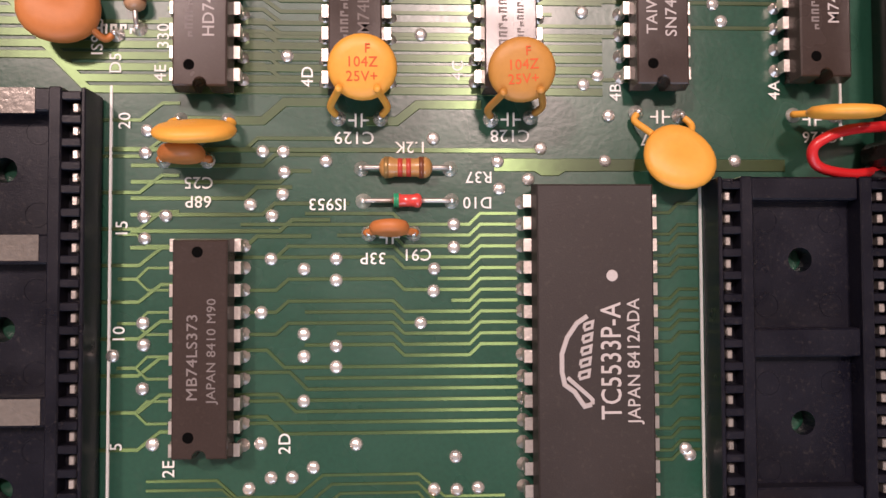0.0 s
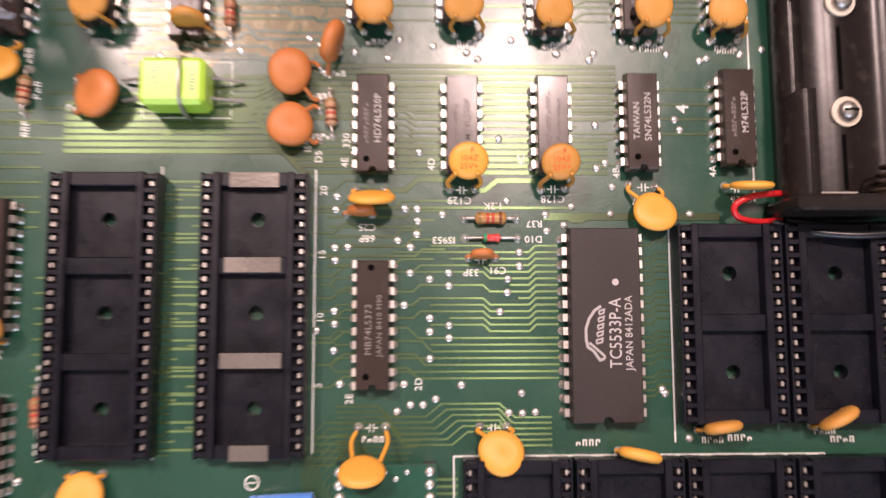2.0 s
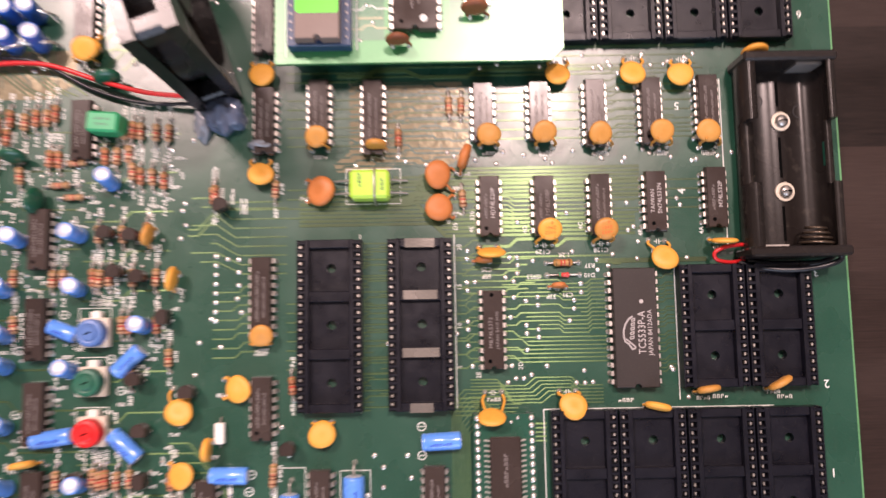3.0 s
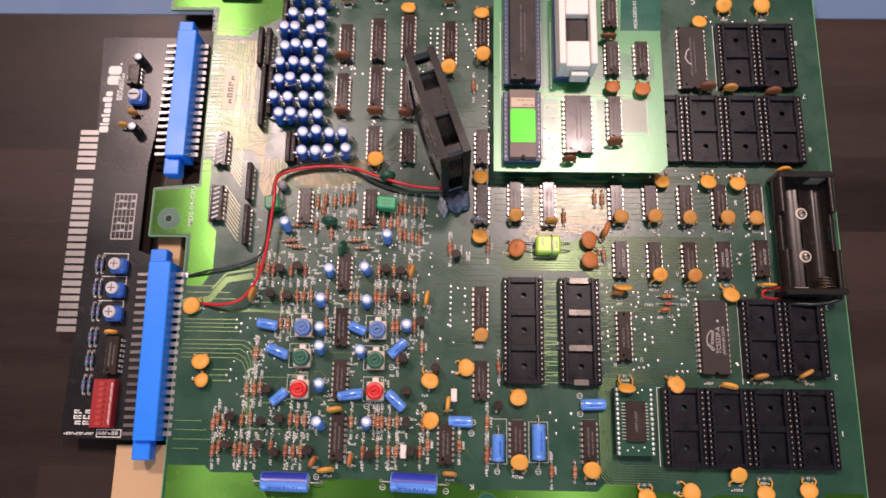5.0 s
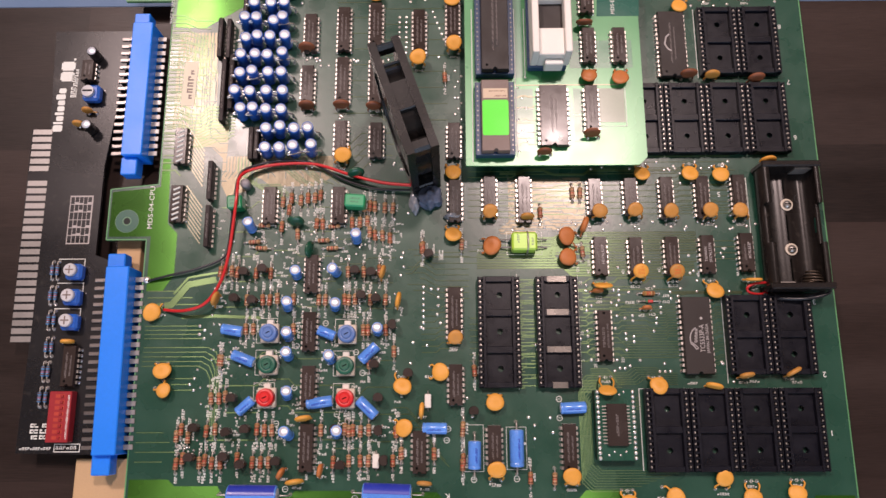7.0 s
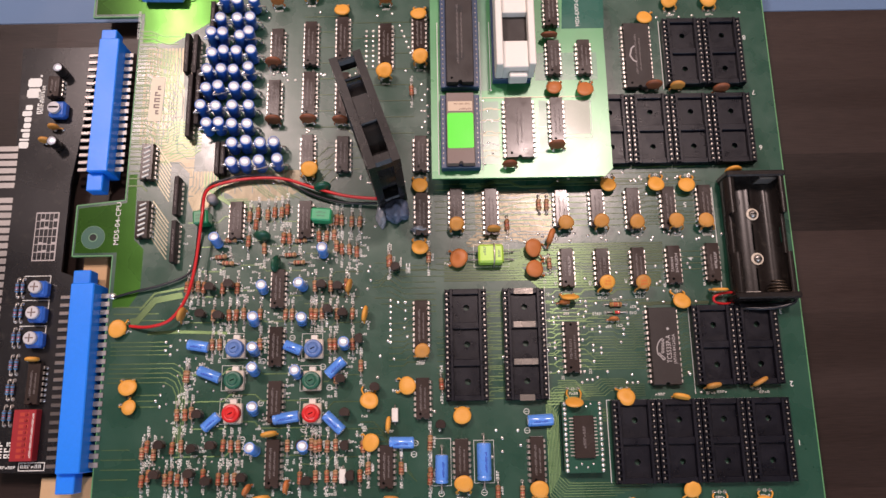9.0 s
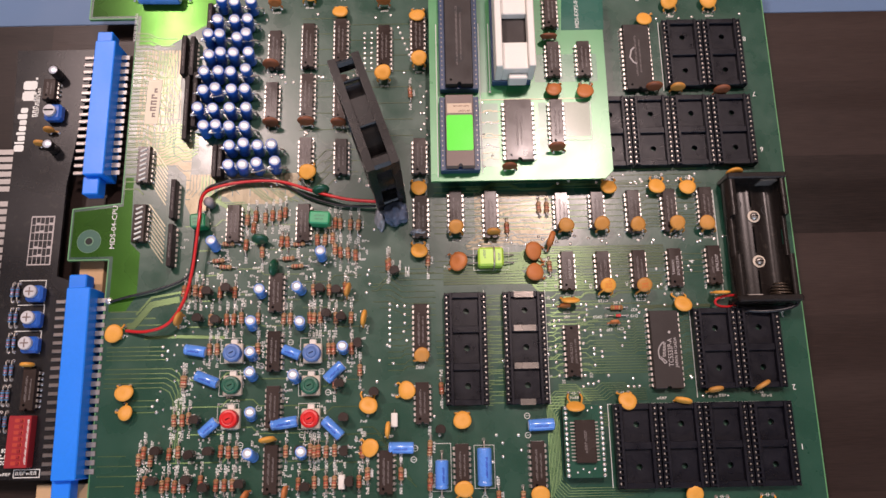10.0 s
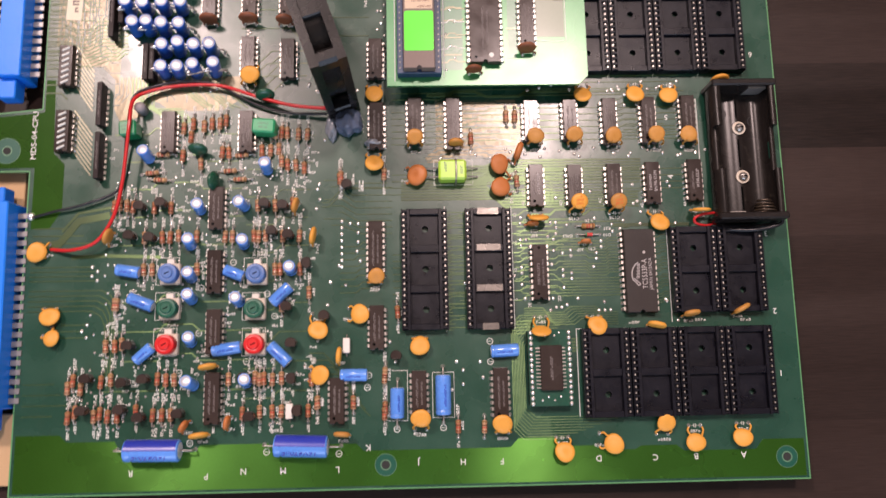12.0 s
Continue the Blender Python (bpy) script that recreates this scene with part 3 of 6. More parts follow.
def sip_network(x, y, length, turn=90, h=6.5, label="black resistor network strip standing on edge on the board"):
    o = thing("resistor_network", label, "resistor network", x, y, 0, turn, "resistor network strips")
    part("body", box(bmesh.new(), -length / 2, -1.2, 0.9, length / 2, 1.2, h, 0.25), SIPBLACK, o)
    n = int(length / 2.54)
    lead = cached("sip_lead", lambda: mesh_of("lead", box(box(bmesh.new(), -0.3, -0.12, -0.1, 0.3, 0.12, 1.2), -0.8, -0.8, 0.02, 0.8, 0.8, 0.14), TIN))
    for i in range(n):
        part("lead", lead, TIN, o, at=at((i - (n - 1) / 2) * 2.54, -1.0, 0))
    bars(o, [(0, 0, length * 0.6, 0.8, 0)], FAINT, z=h + 0.012)
    return o


def wire(name, label, points, r, mat, category="wire"):
    o = thing(name, label, category)
    part("insulation", tube(bmesh.new(), smooth_path(points, 8), r, 10), mat, o, smooth=True)
    return o

# ---- the room and the table ----
def structure(name, x0, y0, z0, x1, y1, z1, mat, label):
    ob = new(name, mesh_of(name, box(bmesh.new(), x0, y0, z0, x1, y1, z1), mat))
    return tagged(ob, label, "room", kind="structure")


TABLE_Z = -13.0
structure("floor", -1600, -1600, -800, 1600, 1600, -780, FLOORMAT, "plain brown boarded floor under the table")
structure("ceiling", -1600, -1600, 1600, 1600, 1600, 1640, WALLPAINT, "plain warm white ceiling over the table")
structure("wall_north", -1600, 1600, -780, 1600, 1640, 1600, WALLPAINT, "plain warm white wall")
# unseen wall; its opening is made up for the added fill
wall = bmesh.new()
for x0, z0, x1, z1 in ((-1600, -780, 1600, 400), (-1600, 1400, 1600, 1600), (-1600, 400, -850, 1400), (850, 400, 1600, 1400)):
    box(wall, x0, -1640, z0, x1, -1600, z1)
tagged(new("wall_south", mesh_of("wall_south", wall, WALLPAINT)), "plain warm white wall with an opening for the added daylight fill", "room", kind="structure")
structure("wall_east", 1600, -1600, -780, 1640, 1600, 1600, WALLPAINT, "plain warm white wall")
structure("wall_west", -1640, -1600, -780, -1600, 1600, 1600, WALLPAINT, "plain warm white wall")

table = thing("table", "dark brown wooden strip table under the boards", "table")
part("tabletop", box(bmesh.new(), -650, -420, TABLE_Z - 30, 460, 212, TABLE_Z - 1.2), PLANK, table)
for lx in (-620, 430):
    for ly in (-390, 182):
        part("leg", box(bmesh.new(), lx - 25, ly - 25, -780, lx + 25, ly + 25, TABLE_Z - 30, 3), PLANK, table)
rng = random.Random(4)
yy = -418.0
while yy < 205:
    xx = -648.0 - rng.uniform(0, 120)
    while xx < 455:
        w = rng.uniform(300, 560)
        a, b = max(xx, -648), min(xx + w, 458)
        if b - a > 5:
            part("strip", box(bmesh.new(), a, yy, TABLE_Z - 1.4, b, min(yy + 42.0, 211), TABLE_Z), PLANK, table)
        xx += w
    yy += 42.0
bench = thing("bench", "pale blue painted bench top behind the dark table", "bench")
part("bench_top", box(bmesh.new(), -900, 226, -62, 800, 620, -40, 2), PALEBLUE, bench)
for lx in (-860, 760):
    part("leg", box(bmesh.new(), lx - 25, 400, -780, lx + 25, 450, -62), PALEBLUE, bench)

# ---- the large green circuit board ----
board = thing("circuit_board", "large green circuit board full of soldered components on a table", "circuit board")
XL, XR, YB, YT = -241.5, 94.2, -62.6, 250.0


def slab(points, z0, z1):
    return rings(bmesh.new(), [[(x, y, z0) for x, y in points], [(x, y, z1) for x, y in points]])


outline = [(XL, YB), (XR, YB), (XR, YT), (XL - 21.5, YT), (XL - 21.5, 207), (XL + 4, 207), (XL + 4, 190), (XL + 4, 104.5), (XL - 20, 102), (XL - 20, 76), (XL, 76)]
part("substrate", slab(outline, -1.6, 0.0), MASK, board)
for a, b in zip(outline, outline[1:] + outline[:1]):
    part("cut_edge", strip(bmesh.new(), [a, b], 0.7, -1.55, 0.02), EDGE, board)
for sx in (XL + 12, XR - 12):
    for sy in (-40, 60, 200):
        part("standoff", lathe(bmesh.new(), [(2.5, TABLE_Z), (2.5, -1.6)], Matrix.Translation((sx, sy, 0)), 12), STEEL, board)

# mounting holes with bare rings; a dark disc paints each hole's shade
for hx, hy, hr in ((-85.7, -53.0, 4.4), (85.0, -53.5, 4.4), (-252.0, 85.4, 5.7), (-248.4, 224.0, 4.6)):
    part("hole_outline", lathe(bmesh.new(), [(hr + 0.22, 0.02), (hr + 0.22, 0.08)], seg=36), RIM, board, at=at(hx, hy))
    part("hole_ring", lathe(bmesh.new(), [(hr, 0.02), (hr, 0.11)], seg=36), GREENPAD, board, at=at(hx, hy))
    part("hole_rim", lathe(bmesh.new(), [(2.3, 0.0), (2.3, 0.13), (1.75, 0.14), (1.75, 0.0)], seg=28), RIM, board, at=at(hx, hy))
    part("mounting_hole", lathe(bmesh.new(), [(1.7, 0.08), (1.7, 0.135)], seg=24), HOLEFLOOR, board, at=at(hx, hy))


def copper_area(points, mat=COPPER):
    part("copper_area", slab(points, 0.0, 0.05), mat, board)


copper_area([(XL - 20, 208.5), (XL - 20, 248), (XL + 45, 248), (XL + 45, 205), (XL + 22, 191), (XL + 6, 191), (XL + 6, 208.5)])
# copper lands by the wires, lamp glare painted in as cream
copper_area([(-233, 188), (-212, 188), (-211, 140), (-204, 137), (-204, 119), (-192, 119), (-192, 101), (-203, 98), (-206, 104), (-206, 118), (-212, 124), (-222, 124), (-222, 134), (-233, 134)], GLAREPLANE)
copper_area([(-190, 119), (-150, 119), (-150, 108), (-158, 103), (-181, 103), (-186, 107), (-190, 108)], GLAREPLANE)
for j in range(9):
    d = 1.0 * (j % 3)
    part("gap", strip(bmesh.new(), [(-190 + 4.4 * j, 119.5), (-190 + 4.4 * j, 114 - d), (-187 + 4.4 * j, 111 - d), (-187 + 4.4 * j, 107)] if j % 2 else [(-190 + 4.4 * j, 110.5 + d), (-181 + 4.4 * j, 110.5 + d), (-179 + 4.4 * j, 108 + d)], 0.55, 0.0, 0.07), MASK, board)
    part("gap", strip(bmesh.new(), [(-216.5, 149 - 5.0 * j), (-211, 149 - 5.0 * j), (-208, 146 - 5.0 * j), (-203.5, 146 - 5.0 * j)], 0.6, 0.0, 0.07), MASK, board)
    part("gap", strip(bmesh.new(), [(-204 + 1.6 * j, 119.5), (-204 + 1.6 * j, 112 - d), (-206 + 1.6 * j, 109 - d)], 0.5, 0.0, 0.07), MASK, board)
copper_area([(XL - 19, 77.5), (XL - 19, 100.5), (XL + 5, 103), (XL + 5, 118), (XL + 9, 118), (XL + 10, 84), (XL + 15, 79), (XL + 15, 58), (XL + 10, 50), (XL + 2, 50), (XL + 2, 77.5)])
copper_area([(XL + 1.4, YB + 1.2), (XL + 1.4, -38), (-222, -38), (-219, -41), (-199, -41), (-196, -46), (-166, -46), (-163, -43.2), (-135, -43.2), (-133, -46), (-112, -46), (-109, -44), (-98, -44), (-95, -47), (-33, -47), (-29.5, -43.4), (-14, -43.4), (-11, -47), (4, -47), (7, -49), (20, -49), (23, -47.5), (38, -47.5), (41, -50), (72, -50), (75, -46), (XR - 1.4, -46), (XR - 1.4, YB + 1.2)])

# copper land between the chips beside the daughter board, split by winding gaps
# the cream colour here stands for lamp glare on the copper
copper_area([(-67, 80), (-62, 84), (-62, 106.5), (-26, 106.5), (-24, 101), (-24, 84), (-30, 79.5), (-48, 79.5), (-50, 77.5), (-66, 77.5)], GLAREPLANE)
weave = random.Random(21)
winding = bmesh.new()
for j in range(15):
    x, y = -67.5, 78.4 + 1.9 * j
    pts = [(x, y)]
    while x < -23:
        run = weave.uniform(2.2, 7.0)
        pts.append((x + run, y))
        rise = weave.choice((-1.1, -0.7, 0.7, 1.1, 0))
        y = min(max(y + rise, 78.0 + 1.9 * j - 1.0), 78.4 + 1.9 * j + 1.0)
        x += run + 0.9
        pts.append((x, y))
    strip(winding, pts, 0.75, 0.0, 0.075)
    for k in range(3):
        bx = weave.uniform(-62, -28)
        strip(winding, [(bx, 78.4 + 1.9 * j), (bx + 0.8, 79.4 + 1.9 * j), (bx + 0.8, 80.6 + 1.9 * j)], 0.4, 0.0, 0.078)
for j in range(12):
    x, y = -232.2 + 1.75 * j, 188.5
    pts = [(x, y)]
    while y > 136:
        run = weave.uniform(3.0, 9.0)
        pts.append((x, y - run))
        x = min(max(x + weave.choice((-1.0, -0.6, 0.6, 1.0)), -232.6 + 1.75 * j), -231.2 + 1.75 * j)
        y -= run + 0.9
        pts.append((x, y))
    strip(winding, pts, 0.7, 0.0, 0.075)
tagged(part("gap_rest", winding, MASK, board), kind="stuff")

# printed tracks
def track(points, width):
    part("track", strip(bmesh.new(), points, width), TRACE, board)


P0 = 43.44
for j in range(1, 14):
    y = P0 - 1.27 * j
    left = (-7.1, -14.5, -3.4, -12.1, -15.0, 8.3, -15.0, 9.9, -15.0, -7.1, -15.0, -3.4, -7.1, -3.4)[j - 1]
    if left > 5:
        track([(17.6, y), (13.3, y), (12.0, y - 1.27), (left, y - 1.27)], 0.42)
    elif j in (4, 6, 7, 9, 11):
        track([(17.6, y), (13.3, y), (12.0, y - 1.27), (4.4, y - 1.27), (3.1, y), (-9.0, y), (-10.4, y - 1.27), (left, y - 1.27)], 0.42)
    else:
        track([(17.6, y), (13.3, y), (12.0, y - 1.27), (4.4, y - 1.27), (3.1, y), (left, y)], 0.42)
for j in range(15, 22):
    y = P0 - 1.27 * j
    k = (j % 3) * 1.3
    track([(17.6, y), (-9.4 + k, y), (-11.4 + k, y + 2.0), (-15, y + 2.0)] if j % 2 else [(17.6, y), (-7.1 if j == 16 else -15, y)], 0.42)
for j in range(12):
    y = P0 - 2.54 * j - 1.2
    track([(33.6, y), (35.8, y), (36.9, y + 1.1), (39.2, y + 1.1)], 0.38)
    if j % 3:
        track([(33.6, y - 1.1), (35.8, y - 1.1), (36.9, y), (39.2, y)], 0.38)
# tracks left of the diode and over the latch chip
for j in range(7):
    y = P0 + 6.2 - 1.9 * j
    track([(-27, y), (-14 + (j % 3) * 2, y), (-12.6 + (j % 3) * 2, y + 1.3), (-2.0 - (j % 4) * 2.2, y + 1.3)], 0.5)
for j in range(9):
    y = P0 - 5.0 - 2.54 * j
    track([(-22.6, y), (-25.0, y), (-26.3, y - 1.3 * (1 if j % 2 else -1)), (-28.4, y - 1.3 * (1 if j % 2 else -1))], 0.34)
for j in range(6):
    y = 11.6 - 1.05 * j
    track([(-25, y), (-17 + j * 0.6, y), (-14.8 + j * 0.6, y - 2.0), (-8 + j, y - 2.0), (-5 + j, y + 0.4), (6, y + 0.4), (9 - j * 0.5, y - 2.2), (16, y - 2.2)], 0.34)
# wide supply tracks and the long rows above the sockets
track([(15.0, 47.9), (50.0, 47.9)], 1.5)
track([(-30.0, 49.6), (20.0, 49.6)], 0.6)
track([(-22.0, 53.0), (-12.0, 53.0), (-9.5, 55.2), (-4.0, 55.2)], 1.1)
track([(0.0, 53.0), (3.5, 53.0), (6.0, 55.0), (13.5, 55.0)], 1.1)
for j in range(9):
    y = 56.6 + 1.3 * j
    track([(-78, y + 4), (-36 - j, y + 4), (-32 - j, y), (-8 + j, y), (28, y)] if j < 6 else [(-78, y + 3), (-20, y + 3)], 0.98)
for j in range(13):
    x = -33.5 + 1.4 * j
    track([(-60 + j, 60.5 + j * 1.25), (-45 + j * 0.4, 60.5 + j * 1.25), (-40 + j * 0.4, 63 + j * 1.25), (30, 63 + j * 1.25)] if j > 4 else [(-30, 6 - j * 1.3), (-22, 6 - j * 1.3), (-14 + j, -2.0 - j * 1.3), (-2, -2.0 - j * 1.3)], 0.92 if j > 4 else 0.5)
# bundle round the adapter board and below the sockets
for j in range(9):
    x, top, low = -31.0 + 0.66 * j, 8.6 - 1.15 * j, -44.0 + 1.15 * j
    track([(-6.5 - 0.8 * j, top), (x + 4, top), (x, top - 4), (x, low + 4), (x + 4, low), (17 - 3.5 * (8 - j), low)], 0.3)
# finger tracks of the edge connectors
for j in range(20):
    y = 186 - 3.9 * j
    track([(XL + 5, y), (XL + 14 - (j % 4) * 0.8, y), (XL + 24 - j * 0.5, y - 3)], 0.8)
for j in range(3):
    track([(XL + 3, 50 - 3.3 * j), (XL + 22 + j * 3, 50 - 3.3 * j)], 0.6)
for j in range(4):
    track([(XL + 3, 32.9 - 2.0 * j), (-212.0 + (j % 2) * 2.4, 32.9 - 2.0 * j)], 0.42)
for j in range(3):
    track([(-224.0, 7.9 - 2.7 * j), (-213.0 - (j % 2) * 2, 7.9 - 2.7 * j)], 0.42)
for j in range(5):
    y, x = 22.6 - 2.2 * j, -201.4 - 1.0 * j
    track([(XL + 3, y), (x - 6, y), (x - 2, y - 2.2), (x, y - 6.5), (x, -22.0 + 1.5 * j)], 0.42)
for j in range(4):
    track([(XL + 3, -17 - 4.4 * j), (XL + 16 + (j % 3) * 3, -17 - 4.4 * j)], 0.36)
# tracks between logic rows
for r0, n in ((63, 4), (86, 6), (107, 4), (128, 5)):
    for j in range(n):
        y = r0 + 3.0 * j
        track([(-82, y), (-60 + 4 * j, y), (-57 + 4 * j, y + 1.5), (50, y + 1.5)], 0.5)
for j in range(10):
    y = 52 - 4.2 * j
    track([(-59.0, y), (-57, y), (-49.5, y)], 0.45)
    track([(-30.6, y + 1), (-26, y + 1), (-23.5, y + 3), (-21.5, y + 3)], 0.45)
for j in range(2):
    x = -84 + 2.3 * j
    track([(x, 68.5 - 2 * j), (-102, 68.5 - 2 * j), (-110, 60 - 2 * j), (-113, 60 - 2 * j)], 0.5)
for j in range(8):
    y = 205 - 9.0 * j
    track([(-150, y), (-128, y), (-124, y - 4), (-92, y - 4)], 0.5)

# finer tracks: rungs between the tall sockets, the connector's fan-out, and the upper logic rows
fine = bmesh.new()
for j in range(21):
    y = 54.6 - 2.54 * j
    strip(fine, [(-60.0, y), (-57.2, y), (-56.4, y + 0.9 * (j % 2)), (-48.0, y + 0.9 * (j % 2))], 0.5)
    strip(fine, [(-60.0, y - 1.0), (-54.0 - (j % 3), y - 1.0)] if j % 3 else [(-53, y - 1.0), (-48, y - 1.0)], 0.4)
for j in range(17):
    y = 198 - 4.4 * j
    strip(fine, [(XL + 4, y), (XL + 10 + (j % 3) * 1.5, y), (XL + 17 + (j % 3) * 1.5, y - 3.2), (XL + 26 - (j % 5), y - 3.2)], 0.75)
    strip(fine, [(XL + 4, y - 2.2), (XL + 12, y - 2.2), (XL + 14, y - 3.6)], 0.6)
for j in range(12):
    d = 1.7 * j
    strip(fine, [(-226 + d * 0.4, 142 - d), (-219, 142 - d), (-215 + d * 0.3, 146 - d), (-209 + d * 0.2, 146 - d), (-206 + d * 0.2, 149 - d), (-201, 149 - d)], 0.7)
for j in range(7):
    strip(fine, [(-224 + 1.5 * j, 186), (-224 + 1.5 * j, 158 + 2 * j), (-219 + 1.2 * j, 153 + 2 * j), (-214, 153 + 2 * j)], 0.6)
    strip(fine, [(-198 + 1.6 * j, 118), (-198 + 1.6 * j, 111 - j), (-190 + 1.6 * j, 104 - j), (-176 + j, 104 - j)], 0.7)
    strip(fine, [(-176 + 3.1 * j, 119), (-176 + 3.1 * j, 113 - j % 3), (-170 + 3.1 * j, 108 - j % 3), (-165 + 3.1 * j, 104)], 0.7)
for j in range(9):
    y = 88 + 2.6 * j
    strip(fine, [(-66, y), (-56 + (j % 4) * 3, y), (-54 + (j % 4) * 3, y + 1.6), (-44, y + 1.6), (-41 + j % 3, y - 0.6), (-24, y - 0.6), (-21, y + 1.4), (8 + (j % 3) * 9, y + 1.4)], 1.3 if j % 3 else 1.9) if j > 7 else None
    strip(fine, [(12 + j, y), (22, y), (24, y + 1.2), (52 - (j % 4) * 5, y + 1.2)], 0.55)
    strip(fine, [(-24 + j % 2, 70 - j * 1.3), (-12, 70 - j * 1.3), (-10, 68.5 - j * 1.3), (34 - (j % 4) * 6, 68.5 - j * 1.3)], 0.5)
for j in range(8):
    y = 40 - 2.9 * j
    strip(fine, [(-112 + (j % 3) * 3, y + 30), (-104, y + 30), (-100 + j * 0.6, y + 26), (-82, y + 26)], 0.45)
    strip(fine, [(-105, y), (-97 - (j % 3), y), (-95 - (j % 3), y + 1.8), (-90, y + 1.8)], 0.45)
    strip(fine, [(-82, y - 4), (-78, y - 4), (-76.5, y - 2.6)], 0.45)
    strip(fine, [(-118 + 2 * j, -6 - 3.0 * j), (-112 + 2 * j, -6 - 3.0 * j), (-106 + 2 * j, -12 - 3.0 * j)], 0.45)
    strip(fine, [(-147 + 2.0 * j, 112 + 6 * (j % 3)), (-140 + 2.0 * j, 119 + 6 * (j % 3)), (-126 + j, 119 + 6 * (j % 3))], 0.5)
for j in range(10):
    y = 92 - 12.5 * j
    strip(fine, [(-205 + (j % 3) * 4, y), (-190 + j, y), (-187 + j, y + 3), (-168, y + 3), (-165, y), (-150 + j, y)], 0.55)
    strip(fine, [(-146, y - 4), (-134, y - 4), (-131, y - 1), (-116 - (j % 4), y - 1)], 0.5)
tagged(part("track_rest", fine, TRACE, board), kind="stuff")

# wide supply tracks beside the red wire
for pts, w in (([(-240.7, 41.5), (-226.6, 43.3), (-218.8, 53.2), (-205.5, 55.6)], 3.2), ([(-225.9, 48.5), (-219.1, 56.7), (-204.9, 59.1)], 1.2), ([(-221.2, 37.1), (-205.6, 37.7), (-182.8, 36.7)], 1.6)):
    part("supply_track", strip(bmesh.new(), pts, w, 0.0, 0.13), TRACE, board)
# paper label by the connector
part("paper_label", box(bmesh.new(), -3.5, -12.3, 0.05, 3.5, 12.3, 0.20), PALEPAPER, board, "cream paper label with faded red print", at=at(-225.8, 159, 0, -2))
bars(board, [(-225.4, 159, 17, 3.0, 88)], CERDIP, "label_print", z=0.23)

# solder-filled vias
via = dome_mesh(0.8, 0.5)
for vx, vy in ((-9.2, 60.6), (-12.0, 49.4), (-9.6, 49.4), (-4.7, 48.3), (-9.5, 47.0), (-9.7, 44.4), (-13.4, 43.2), (-10.9, 41.9), (-23.0, 41.9), (-25.2, 51.8), (-25.4, 49.2), (-25.5, 41.8), (-25.4, 39.3), (-11.0, 36.9), (-7.2, 35.7), (-3.5, 36.9), (-3.5, 34.4), (-12.1, 30.7), (-7.2, 28.2), (-3.5, 26.8)):
    part("via", via, SOLDER, board, at=at(vx, vy))
for vx, vy in ((-7.2, 25.6), (-3.5, 24.4), (-25.5, 29.6), (-25.4, 27.1), (-25.5, 22.1), (-28.9, 25.9), (-7.2, 20.5), (-24.3, 15.8), (-12.1, 15.7), (-6.1, 12.9), (-8.5, 11.8), (-10.9, 11.8), (-13.4, 10.6), (-1.2, 15.5), (6.3, 29.4), (7.9, 35.7), (7.8, 33.1), (10.2, 40.9), (10.2, 38.2), (10.3, 13.9), (7.8, 10.2), (10.4, 10.1), (12.9, 10.3)):
    part("via", via, SOLDER, board, at=at(vx, vy))
for vx, vy in ((15.4, 48.3), (28.2, 48.4), (43.9, 48.4), (15.6, 45.1), (19.0, 46.2), (20.5, 49.9), (7.8, 51.0), (6.4, 63.3), (25.6, 66.2), (25.7, 57.5), (27.4, 58.6), (28.7, 53.8), (41.5, 67.4), (42.5, 65.3), (37.9, 13.7), (40.6, 13.6), (37.4, 14.4), (42.3, 5.2)):
    part("via", via, SOLDER, board, at=at(vx, vy))
for j in range(4):
    part("via", via, SOLDER, board, at=at(-212.0 + (j % 2) * 2.4, 32.9 - 2.0 * j))
for j in range(3):
    part("via", via, SOLDER, board, at=at(-213.0 - (j % 2) * 2, 7.9 - 2.7 * j))
# rows of vias left of the tall sockets and between the logic chips
vx, vy = -104.2, 51.4
for k in range(8):
    part("via", via, SOLDER, board, at=at(vx, vy - 2.9 * k))
for vx, vy in ((-100.5, 50.4), (-97.0, 50.3), (-97.0, 46.3), (-97.0, 42.2), (-97.5, 38.0), (-96.1, 33.7), (-114.2, 68.4), (-115.0, 66.1), (-113.9, 61.5), (-115.4, 57.2), (-118.6, 85.6), (-111.8, 88.7), (-105.4, 31.8), (-109.1, 24.5), (-102.5, 23.1), (-110.3, 14.6), (-83.5, -1.7), (-81.2, -10.2), (-52.2, -14.3), (-55.0, -10.7), (-52.3, -20.3), (-44.8, -10.9), (-43.7, -17.6), (-57.2, -22.6)):
    part("via", via, SOLDER, board, at=at(vx, vy))
for k in range(14):
    part("via", via, SOLDER, board, at=at(-47 + (k % 5) * 1.1 - k * 0.35, 48 - 3.1 * k * 0.8))
for k, (cx, cy) in enumerate(((-130, 158), (-131, 132), (-88, 165), (-88, 150), (-148, 176), (-146, 140))):
    for j in range(6):
        part("via", via, SOLDER, board, at=at(cx + (j * 5 % 3) * 1.6, cy - 3.0 * j))
for k in range(22):
    part("via", via, SOLDER, board, at=at(-60 + 5.2 * k + (k % 3) * 1.5, 79.5 + (k * 7 % 4) * 1.3))
for k in range(16):
    part("via", via, SOLDER, board, at=at(-20 + 4.6 * k + (k % 3) * 0.9, 111 + (k * 5 % 4) * 1.2))

for k in range(8):
    for cx in (-117.0, -113.4):
        part("via", via, SOLDER, board, at=at(cx, 196 - 2.9 * k))
    part("via", via, SOLDER, board, at=at(-99.4 + 1.15 * k, 199 - 3.2 * k))
scatter = random.Random(8)
